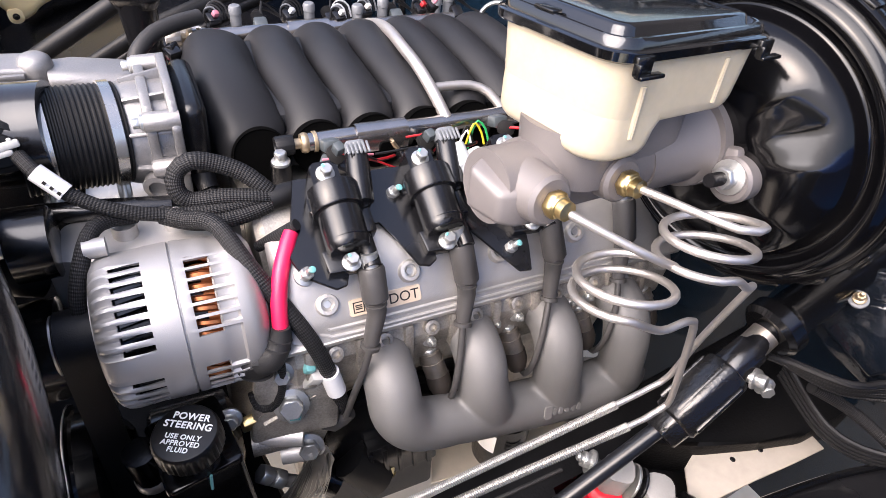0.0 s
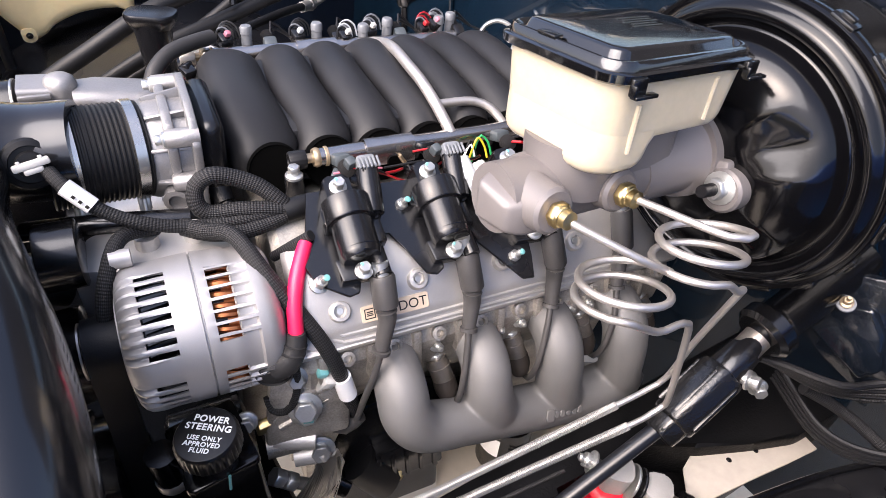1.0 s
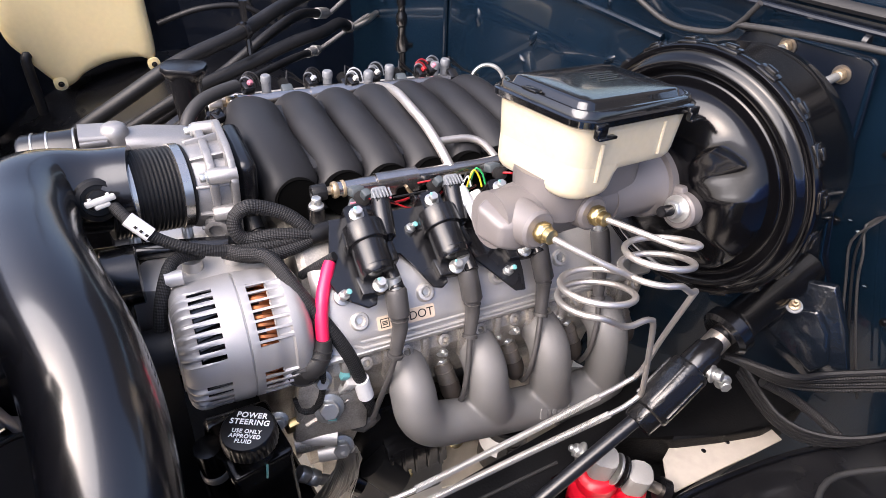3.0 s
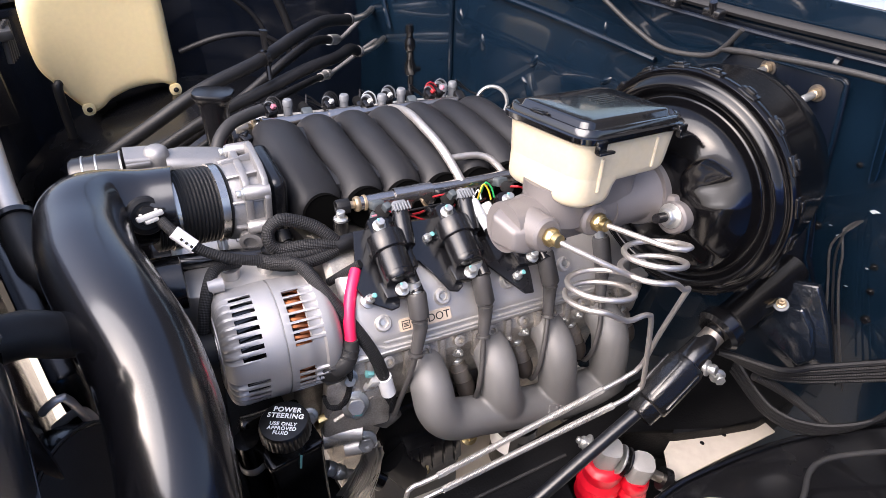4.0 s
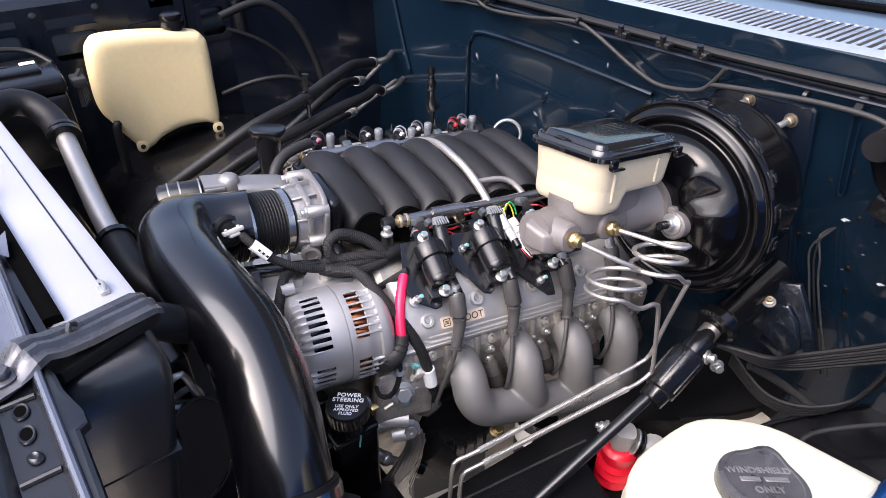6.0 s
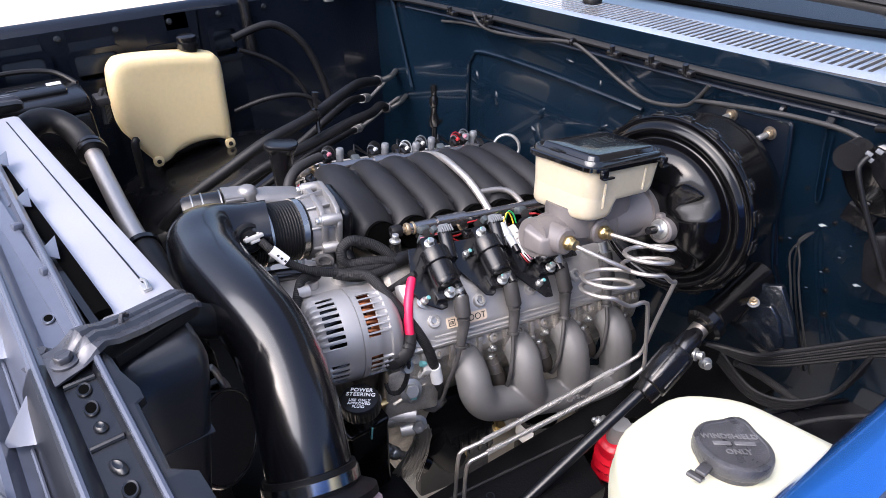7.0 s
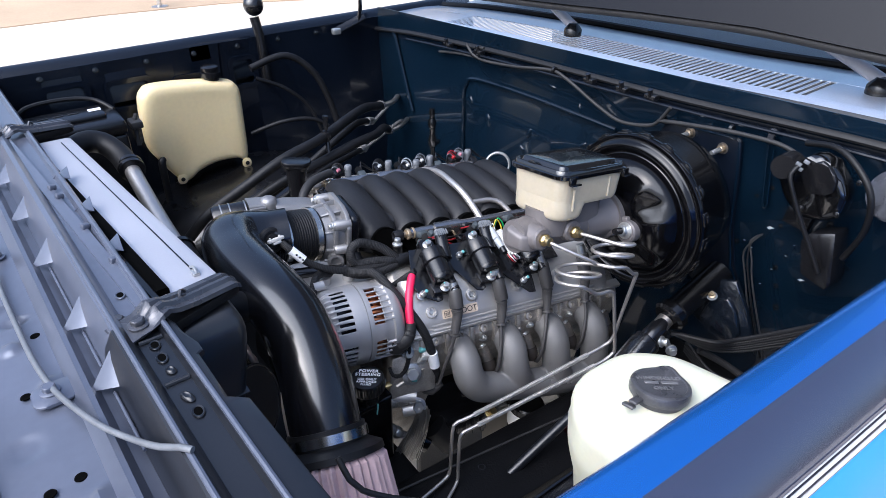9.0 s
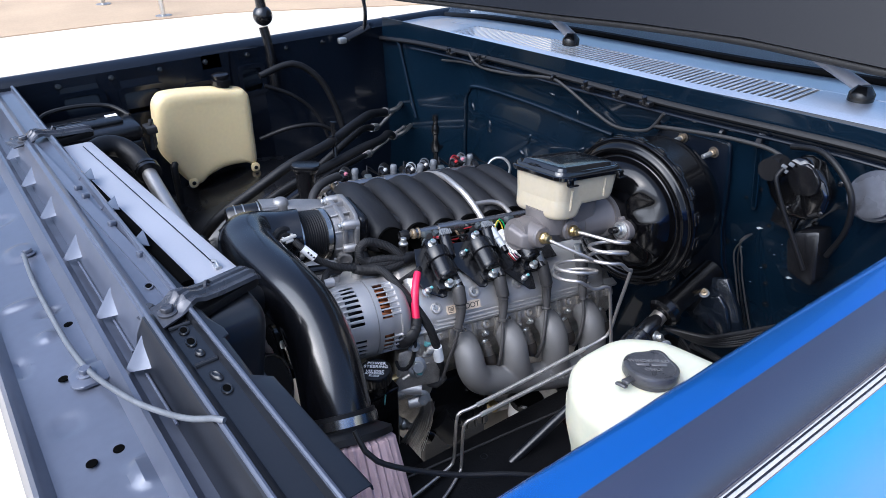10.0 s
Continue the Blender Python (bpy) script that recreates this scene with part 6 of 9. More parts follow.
rod(bm, (-0.207, 0.194, 0.151), (-0.204, 0.184, 0.146), 0.009)
part("plug", bm, RUBBER, acc, "black sensor plug")

# charging lead with its red sleeve
ch = thing("charging_cable", "black alternator cable with a red heat-shrink sleeve", "cable", ENG, (-0.18, 0.0, 0.04))
bm = B()
tube(bm, [(-0.146, 0.056, 0.182), (-0.154, 0.044, 0.174), (-0.165, 0.026, 0.160), (-0.173, 0.008, 0.138), (-0.177, -0.010, 0.112)], [0.0078, 0.0085, 0.0085, 0.0085, 0.0085], 14)
part("red_sleeve", bm, RED, ch, "bright red heat-shrink sleeve")
bm = B()
tube(bm, [(-0.1765, -0.009, 0.118), (-0.178, -0.012, 0.108), (-0.183, -0.016, 0.096), (-0.191, -0.017, 0.086), (-0.199, -0.013, 0.079)], [0.0095, 0.0115, 0.0135, 0.0165, 0.0175], 18)
boot = part("boot", bm, RUBBER_GREY, ch, "grey-black rubber terminal boot")
bm = B()
lathe(bm, [(0.0175, -0.020), (0.0205, -0.012), (0.0212, -0.002), (0.0195, 0.004), (0.0165, 0.007), (0.0160, 0.004), (0.0120, 0.004), (0.0110, 0.007), (0.0, 0.008)], axis((-0.206, -0.018, 0.074), (-0.25, -0.95, -0.12)), 30)
part("terminal_cap", bm, RUBBER_GREY, ch, "round rubber terminal cap")
for k in range(2):
    bm = B()
    ring(bm, axis((-0.179 - 0.004 * k, -0.0125 - 0.0025 * k, 0.106 - 0.008 * k), (-0.3, -0.3, -0.9)), 0.0118 + 0.0015 * k, 0.003, 0.0014, 20)
    part("boot_rib", bm, RUBBER_GREY, boot)
bm = B()
tube(bm, [(-0.182, -0.014, 0.085), (-0.181, -0.019, 0.055), (-0.185, -0.020, 0.019), (-0.196, -0.018, -0.003), (-0.210, -0.010, -0.004), (-0.213, 0.0, 0.01)], 0.0046, 8)
part("sense_wire", bm, BRAID, ch)

# ---- power steering reservoir ----
psr = thing("power_steering_reservoir", "black power steering reservoir with a white printed cap", "fluid reservoir", base=(0.05, 0.27, 0.56))
PC = Vector((0.0165, 0.2725, 0.727))
bm = B()
loft(bm, [[(0.018 + x * s, 0.294 + y * s, z) for x, y in rounded(0.078, 0.090, 0.007)] for z, s in ((0.50, 0.93), (0.60, 0.96), (0.664, 0.985), (0.6645, 1.01), (0.670, 1.01), (0.6725, 0.985), (0.673, 0.96))])
part("tank", bm, TANK_BLACK, psr)
bm = B()
lathe(bm, [(0.024, 0.672), (0.024, 0.703)], T(PC.x, PC.y, 0), 24)
part("neck", bm, BLACK, psr)
bm = B()
lathe(bm, [(0.032, 0.699), (0.0328, 0.701), (0.0328, 0.719), (0.0318, 0.7235), (0.0305, 0.7253), (0.029, 0.7255), (0.0, 0.7255)], T(PC.x, PC.y, 0), 96, wob=lambda a, k: 1 + (0.022 * (1 if (a * 32 / (2 * math.pi)) % 1 < 0.5 else -1) if k in (1, 2) else 0))
cap = part("cap", bm, CAP_BLACK, psr, "round black cap with white print", 30)
TX = T(PC.x, PC.y, 0.7262) @ pose(0, 0, 0, 0, 0, -40)
lettering("POWER\nSTEERING", 0.0101, TX @ T(0.001, 0.0115, 0), PRINT_WHITE, cap, "white capital letters", bold=0.00022, wide=1.1)
lettering("USE ONLY\nAPPROVED\nFLUID", 0.0071, TX @ T(0.001, -0.0125, 0), PRINT_WHITE, cap, "white capital letters", bold=0.00016, wide=1.1)
bm = B()
tube(bm, [(0.022, 0.2475, 0.672), (0.020, 0.2465, 0.662), (0.018, 0.247, 0.648)], 0.0016, 6)
part("paint_dab", bm, TEAL, psr)
bm = B()
rod(bm, (-0.03, 0.30, 0.55), (-0.03, 0.30, 0.69), 0.017)
part("side_tube", bm, TANK_BLACK, psr)
bm = B()
rod(bm, (-0.03, 0.30, 0.50), (-0.03, 0.30, 0.64), 0.0155)
lathe(bm, [(0.0175, 0.630), (0.0185, 0.632), (0.0185, 0.642), (0.0175, 0.644)], T(-0.03, 0.30, 0), 20)
part("tube_ferrule", bm, ALU_BRIGHT, psr, "bright metal ferrule")
psl = thing("power_steering_line", "bright steel power steering line with hex fittings", "fluid line", base=(0.1, 0.22, 0.55))
bm = B()
tube(bm, [(0.080, 0.300, 0.515), (0.092, 0.295, 0.500), (0.110, 0.288, 0.486), (0.13, 0.28, 0.46)], 0.0085, 12)
part("tube", bm, ALU_BRIGHT, psl)
for p, d in (((0.070, 0.304, 0.526), (0.6, -0.25, -0.75)), ((0.083, 0.299, 0.511), (0.6, -0.25, -0.75))):
    bm = B()
    prism(bm, [(0.0135 * math.cos(radians(60 * q)), 0.0135 * math.sin(radians(60 * q))) for q in range(6)], 0.016, axis(p, d), 0.0015, 1)
    part("fitting", bm, BOLT, psl)

fb = thing("front_bracket", "cast aluminium accessory bracket with a large zinc bolt", "bracket", ENG, (-0.16, -0.01, -0.06))
bm = B()
FB = axis((0, -0.004, 0), (0, -1, 0))
prism(bm, [(FB.inverted() @ Vector((x, -0.004, z))).to_2d() for x, z in ((-0.214, -0.020), (-0.175, 0.022), (-0.140, 0.012), (-0.122, -0.060), (-0.142, -0.120), (-0.172, -0.11), (-0.200, -0.085))], 0.014, FB, 0.004)
part("plate", bm, ALU_BLOCK, fb)
for a, b in (((-0.205, -0.03), (-0.145, 0.0)),):
    bm = B()
    tube(bm, [(a[0], -0.019, a[1]), (b[0], -0.019, b[1])], 0.005, 8, smooth=False)
    part("rib", bm, ALU_BLOCK, fb)
bm = B()
bolt(bm, (-0.174, -0.019, -0.012), (0, -1, 0.2), 0.013, 0.012)
big = part("bolt", bm, BOLT, fb, "large zinc bolt with a teal paint mark")
bm = B()
box(bm, (0.012, 0.001, 0.008), T(-0.174, -0.0355, -0.0085) @ pose(0, 0, 0, -12, 20, 0))
part("paint_dab", bm, TEAL, big)
bm = B()
rod(bm, (-0.222, -0.013, -0.070), (-0.183, -0.018, -0.068), 0.016, 0.015, 24)
part("tube_boss", bm, ALU_BLOCK, fb)
gs = thing("ground_strap", "frayed braided metal ground strap bolted to the block", "strap", ENG, (-0.15, -0.02, -0.15))
bm = B()
rows = []
for x, y, z, w in ((-0.152, -0.036, -0.095, 0.014), (-0.152, -0.040, -0.125, 0.022), (-0.166, -0.040, -0.165, 0.028), (-0.186, -0.030, -0.22, 0.032), (-0.21, -0.01, -0.28, 0.028)):
    rows.append([(x - w, y, z), (x - w * 0.3, y - 0.006, z), (x + w * 0.4, y - 0.005, z), (x + w, y + 0.003, z)])
loft(bm, rows, caps=False, closed=False)
part("braid", thicken(bm, 0.003), STRAP, gs)
bm = B()
random.seed(7)
for k in range(60):
    u = random.uniform(-1, 1)
    a = Vector((-0.150 + 0.015 * u, -0.04, -0.10))
    tube(bm, [a, a + Vector((-0.012 + 0.012 * u, random.uniform(-0.008, 0.004), -0.06)), a + Vector((-0.035 + 0.022 * u, random.uniform(0, 0.03), -0.15))], 0.00045, 4, step=0.03)
tagged(part("strand", bm, STEEL, gs, "loose frayed wires"), kind="stuff")

# low, half-hidden parts beneath the manifold
low = thing("starter_motor", "black starter motor and cables low beside the block", "starter", ENG, (0.05, 0.06, -0.25))
bm = B()
rod(bm, (0.0, 0.05, -0.22), (0.16, 0.05, -0.22), 0.036, seg=24)
rod(bm, (0.02, 0.035, -0.165), (0.11, 0.035, -0.165), 0.022, seg=20)
part("body", bm, BLACK, low)
bm = B()
bolt(bm, (0.112, 0.035, -0.165), (1, 0, 0), 0.009, 0.01, 0.01)
part("terminal", bm, BRASS, low)
low = thing("sensor_block", "black ribbed sensor housing on the block", "sensor", ENG, (-0.05, 0.0, -0.18))
bm = B()
box(bm, (0.115, 0.035, 0.060), T(-0.028, -0.005, -0.215) @ pose(0, 0, 0, -15, -3, 0), 0.006)
housing = part("housing", bm, BLACK, low)
for k in range(5):
    bm = B()
    box(bm, (0.008, 0.042, 0.052), T(-0.072 + 0.022 * k, -0.006, -0.2135 - 0.001 * k) @ pose(0, 0, 0, -15, -3, 0), 0.003)
    part("rib", bm, BLACK, housing)
bm = B()
tube(bm, [(0.02, 0.0, -0.16), (0.05, -0.01, -0.15), (0.06, 0.02, -0.2)], 0.006, 8)
part("wire", bm, RUBBER, low)
bm = B()
bolt(bm, (0.046, -0.014, -0.205), (0, -0.5, 1), 0.011, 0.012)
part("bolt", bm, BRASS, low)
bm = B()
bolt(bm, (-0.045, -0.022, -0.238), (0, -0.5, 1), 0.008, 0.010)
part("bolt", bm, BRASS, low)
bm = B()
em = thing("engine_mount", "black steel engine mount beside the block", "engine mount", ENG, (-0.05, 0.03, -0.2))
prism(bm, [(-0.07, -0.20), (0.10, -0.20), (0.10, 0.03), (0.05, 0.045), (-0.02, 0.04), (-0.07, 0.01)], 0.03, axis((-0.06, 0.045, -0.15), (0, -1, 0.15)), 0.008)
part("plate", bm, BLACK, em)
bm = B()
rod(bm, (-0.1, 0.0, -0.2), (-0.06, -0.02, -0.25), 0.03)
part("rubber", bm, RUBBER, em)
bm = B()
rod(bm, (-0.135, -0.006, -0.225), (-0.120, -0.016, -0.235), 0.020)
part("washer", bm, GLOSS_BLACK, em)
for p in ((-0.02, 0.004, -0.13), (0.03, 0.004, -0.20)):
    bm = B()
    bolt(bm, p, (0, -1, 0.15), 0.009, 0.01)
    part("bolt", bm, BLACK, em)
of = thing("oil_filter", "black oil filter canister with a white label band", "oil filter", ENG, (0.20, 0.03, -0.3))
bm = B()
lathe(bm, [(0.0, -0.12), (0.040, -0.118), (0.044, -0.11), (0.044, -0.005), (0.040, 0.0), (0.0, 0.0)], axis((0.170, 0.006, -0.235), (0, 0.05, 1)), 32)
can = part("canister", bm, BLACK, of)
bm = B()
ring(bm, axis((0.170, 0.004, -0.300), (0, 0.05, 1)), 0.044, 0.045, 0.0008, 32)
part("label", bm, WHITE, can, "white printed label band")
bm = B()
for k in range(3):
    box(bm, (0.03, 0.001, 0.004), T(0.165, -0.0415, -0.268 - 0.009 * k))
part("print_bar", bm, RUBBER_GREY, can)
bm = B()
loft(bm, [[(x, y, z) for x, y in ((-0.15, 0.1), (0.40, 0.1), (0.40, 0.6), (-0.15, 0.6))] for z in (-0.42, -0.27)])
solid("oil_pan", bm, ALU_BLOCK, "cast aluminium oil pan under the block", "oil pan", ENG, (0.1, 0.35, -0.42))

# ---- brake booster and master cylinder ----
BX, BY, BZ, BR = 0.585, 0.156, 0.938, 0.158
bst = thing("brake_booster", "glossy black vacuum brake booster with crimped rim", "brake booster", base=(BX, BY, BZ - BR))
bm = B()
rings = [(0.0, 0.056), (0.050, 0.056), (0.062, 0.0545), (0.074, 0.052), (0.085, 0.0488), (0.095, 0.0448), (0.104, 0.0400), (0.111, 0.0345), (0.1165, 0.028), (0.1205, 0.020), (0.1230, 0.012), (0.1245, 0.006), (0.127, 0.0035), (0.131, 0.0035), (0.134, 0.006), (0.137, 0.0098), (0.140, 0.0118), (0.144, 0.0122), (0.148, 0.0100), (0.1505, 0.005), (0.153, 0.002), (BR, 0.002)]
rows = []
SEG = 144
for r, h in rings:
    row = []
    for i in range(SEG):
        a = 2 * math.pi * i / SEG
        d = 0.0
        for a0 in (141, 219, 350):
            w = abs((math.degrees(a) - a0 + 180) % 360 - 180) / 20
            u = (r - 0.064) / 0.056
            if w < 1 and 0 < u < 1:
                d += 0.010 * (1 - w) ** 0.8 * math.sin(math.pi * u) ** 0.7
        row.append((BX - h + d, BY + r * math.cos(a), BZ + r * math.sin(a)))
    rows.append(row)
loft(bm, rows, caps=False)
part("front_shell", bm, BOOSTER, bst, "", 60)
bm = B()
lathe(bm, [(0.150, 0.0), (BR + 0.003, 0.0), (BR + 0.005, 0.003), (BR + 0.005, 0.016), (BR + 0.002, 0.020), (0.153, 0.022), (0.150, 0.03), (0.148, 0.09), (0.14, 0.125), (0.12, 0.15), (0.06, 0.17), (0.06, 0.235), (0, 0.235)], axis((BX, BY, BZ), (1, 0, 0)), 96)
part("rear_shell", bm, BOOSTER, bst)
tab = None
for k in range(20):
    if tab is None:
        bm = B()
        box(bm, (0.016, 0.026, 0.006), T(0.010, 0, BR + 0.0045), 0.002)
        box(bm, (0.008, 0.014, 0.004), T(0.012, 0, BR + 0.0085), 0.0015)
        tab = finish("crimp_tab", bm, GLOSS_BLACK, (0, 0, 0))
    ob = new("crimp_tab", tab)
    ob.parent = bst
    ob.matrix_basis = T(0, 0, BR) @ Matrix.Rotation(radians(18 * k), 4, "X")
bm = B()
lathe(bm, [(0.02, 0), (0.02, 0.02), (0.012, 0.024), (0.011, 0.05)], axis((BX - 0.055, BY + 0.09, BZ + 0.05), (-1, 0.3, 0.2)), 20)
part("check_valve", bm, BLACK, bst)

mc = thing("master_cylinder", "grey cast brake master cylinder with ivory reservoir and black lid", "master cylinder", base=(0.40, 0.17, 0.93))
RM = T(0.4245, 0.1905, 1.0759) @ pose(0, 0, 0, 0, 0, -1.5) @ pose(0, 0, 0, 0, 8.0, 0) @ pose(0, 0, 0, -6.7)


def cast(name, bm, material, parent, label="", angle=38):
    bm.transform(RM)
    return part(name, bm, material, parent, label, angle)


bm = B()
tube(bm, [(-0.125, -0.002, -0.114), (-0.06, -0.002, -0.116), (0.02, -0.002, -0.117), (0.118, -0.002, -0.118)], [0.030, 0.031, 0.032, 0.033], 28)
cast("bore_casting", bm, ZINC_CAST, mc)
bm = B()
loft(bm, [[(-0.133, -0.029, -0.132), (-0.133, -0.029, -0.107), (-0.138, 0.006, -0.098), (-0.138, 0.006, -0.132)],
          [(-0.120, -0.036, -0.136), (-0.118, -0.036, -0.104), (-0.120, 0.012, -0.092), (-0.120, 0.012, -0.136)],
          [(-0.095, -0.037, -0.137), (-0.095, -0.037, -0.103), (-0.095, 0.018, -0.086), (-0.095, 0.018, -0.140)],
          [(-0.06, -0.022, -0.138), (-0.06, -0.030, -0.100), (-0.06, 0.018, -0.084), (-0.06, 0.016, -0.140)]])
bmesh.ops.bevel(bm, geom=bm.edges[:], offset=0.005, segments=3, affect="EDGES", profile=0.5)
cast("front_block", bm, ZINC_CAST, mc, "", 60)
bm = B()
tube(bm, [(-0.045, -0.002, -0.116), (-0.044, -0.002, -0.098), (-0.043, -0.002, -0.070)], [0.040, 0.0405, 0.044], 36, smooth=False)
prism(bm, rounded(0.12, 0.058, 0.022, 7), 0.052, T(0.015, -0.002, -0.112), 0.006)
cast("saddle", bm, ZINC_CAST, mc)
bm = B()
tube(bm, [(0.035, -0.002, -0.12), (0.098, -0.002, -0.116), (0.104, -0.002, -0.116), (0.118, -0.002, -0.116)], [0.034, 0.039, 0.044, 0.046], 36, smooth=False)
cast("rear_bell", bm, ZINC_CAST, mc)
bm = B()
ear = []
for k in range(40):
    a = 2 * math.pi * k / 40
    ear.append((0.048 * math.cos(a), 0.048 * math.sin(a)))
prism(bm, [(p[0], p[1]) for p in ear], 0.016, axis((0.124, -0.002, -0.112), (-1, 0, 0)), 0.003)
for s in (-1, 1):
    P = axis((0.132, s * 0.062, -0.130), (-1, 0, 0))
    tube(bm, [P @ Vector((0, 0, 0)), P @ Vector((0, 0, 0.003)), P @ Vector((0, 0, 0.020)), P @ Vector((0, 0, 0.023))], [0.020, 0.0225, 0.0225, 0.020], 28, smooth=False)
    box(bm, (0.017, 0.05, 0.036), T(0.120, s * 0.040, -0.124) @ pose(0, 0, 0, s * 14), 0.004)
cast("mounting_ear", bm, ZINC_CAST, mc)
for a, b, r in (((-0.099, -0.008, -0.113), (-0.100, -0.050, -0.109), 0.0205), ((-0.020, -0.008, -0.112), (-0.022, -0.049, -0.109), 0.0195)):
    bm = B()
    A_, B_ = Vector(a), Vector(b)
    tube(bm, [A_, A_.lerp(B_, 0.5), A_.lerp(B_, 0.93), B_], [r + 0.006, r + 0.0015, r, r - 0.003], 28, smooth=False)
    cast("port_boss", bm, ZINC_CAST, mc)
for p, d in (((-0.100, -0.050, -0.109), (0, -1, 0.04)), ((-0.022, -0.049, -0.109), (0, -1, 0.04))):
    bm = B()
    prism(bm, [(0.0118 * math.cos(radians(60 * q)), 0.0118 * math.sin(radians(60 * q))) for q in range(6)], 0.009, axis(p, d), 0.0015, 1)
    lathe(bm, [(0.0095, 0.009), (0.0090, 0.0105), (0.0080, 0.011), (0.0078, 0.017), (0.005, 0.018)], axis(p, d), 18)
    cast("tube_nut", bm, BRASS, mc, "brass hex tube nut")
bm = B()
rod(bm, (0.118, -0.062, -0.127), (0.078, -0.062, -0.124), 0.0060, seg=14)
for k in range(12):
    ring(bm, axis((0.104 - 0.0021 * k, -0.062, -0.1262 + 0.00018 * k), (-1, 0, 0.07)), 0.0055, 0.0012, 0.0010, 14)
cast("stud", bm, BLACK, mc, "black threaded stud")
bm = B()
bolt(bm, (0.110, -0.062, -0.1268), (-1, 0, 0.07), 0.0115, 0.011)
cast("nut", bm, BOLT, mc, "bright zinc flange nut")


def res_sec(z, s, lx0=-0.083, lx1=0.083, w=0.130):
    pts = rounded((lx1 - lx0), w, min(0.024, (lx1 - lx0) * 0.42), 7)
    cx = (lx0 + lx1) / 2
    return [Vector((x * s + cx, y * s, z)) for x, y in pts]


bm = B()
loft(bm, [res_sec(-0.0545, 0.88, -0.083, 0.078), res_sec(-0.0535, 0.925, -0.083, 0.079), res_sec(-0.050, 0.95, -0.083, 0.080), res_sec(-0.044, 0.965, -0.083, 0.081), res_sec(-0.004, 1.0), res_sec(0.003, 1.0)])
res = cast("reservoir", bm, RES_IVORY, mc, "translucent ivory fluid reservoir", 45)
bm = B()
loft(bm, [res_sec(-0.081, 0.84, -0.078, -0.016), res_sec(-0.080, 0.90, -0.079, -0.014), res_sec(-0.0765, 0.945, -0.080, -0.012), res_sec(-0.071, 0.965, -0.081, -0.010), res_sec(-0.06, 0.962, -0.0815, -0.006), res_sec(-0.052, 0.960, -0.0820, 0.0), res_sec(-0.044, 0.958, -0.0820, 0.004)])
cast("front_chamber", bm, RES_IVORY, res, "", 45)
for x, z0, z1 in ((-0.050, -0.062, -0.022), (0.038, -0.046, -0.010)):
    bm = B()
    tube(bm, [(x + 0.002, -0.0622, z0), (x, -0.0640, z1)], [0.0026, 0.0026], 8, smooth=False)
    cast("moulded_rib", bm, RES_IVORY, res)


def lid_sec(z, g):
    return [Vector((x, y, z)) for x, y in rounded(0.178 - 2 * g, 0.142 - 2 * g, max(0.007, 0.024 - g * 0.7), 7)]


bm = B()
loft(bm, [lid_sec(-0.0035, 0.004), lid_sec(-0.004, 0.0015), lid_sec(-0.0025, 0.0), lid_sec(0.0035, -0.0003), lid_sec(0.0045, 0.001), lid_sec(0.0048, 0.003), lid_sec(0.0050, 0.004), lid_sec(0.0095, 0.005), lid_sec(0.0115, 0.0065), lid_sec(0.0118, 0.0085), lid_sec(0.0105, 0.0105), lid_sec(0.0085, 0.012), lid_sec(0.0086, 0.0145), lid_sec(0.0096, 0.0158), lid_sec(0.0150, 0.0178), lid_sec(0.0166, 0.0196), lid_sec(0.0171, 0.023), lid_sec(0.0172, 0.05)])
lid = cast("lid", bm, LID, mc, "glossy black reservoir lid", 40)
for x in (-0.064, 0.072):
    bm = B()
    box(bm, (0.016, 0.004, 0.013), T(x - 0.002, -0.0715, -0.004), 0.0014)
    box(bm, (0.024, 0.007, 0.003), T(x + 0.003, -0.0745, -0.0105), 0.001)
    box(bm, (0.003, 0.006, 0.009), T(x - 0.009, -0.0735, -0.006), 0.001)
    cast("clip", bm, GLOSS_BLACK, lid)
bm = B()
box(bm, (0.010, 0.020, 0.003), T(-0.079, 0.012, 0.0125), 0.001)
cast("tab", bm, GLOSS_BLACK, lid)
bm = B()
for k, w in enumerate((0.040, 0.034, 0.042, 0.030, 0.036)):
    box(bm, (w, 0.0030, 0.0007), T(0.022 - 0.002 * k, 0.020 - 0.0062 * k, 0.0172))
cast("print_bar", bm, mat("lid_print", (0.012, 0.014, 0.014), 0.5), lid, "faint raised warning print")


def helix(c, r, z0, z1, a0, turns, n=14):
    pts = [(c[0] + r * math.cos(a0 + 2 * math.pi * turns * i / (n * abs(turns))), c[1] + r * math.sin(a0 + 2 * math.pi * turns * i / (n * abs(turns))), z0 + (z1 - z0) * i / (n * abs(turns))) for i in range(int(n * abs(turns)) + 1)]
    return [(x, y, z + 0.42 * ((c[0] - x) * 0.58 + (c[1] - y) * 0.81)) for x, y, z in pts]


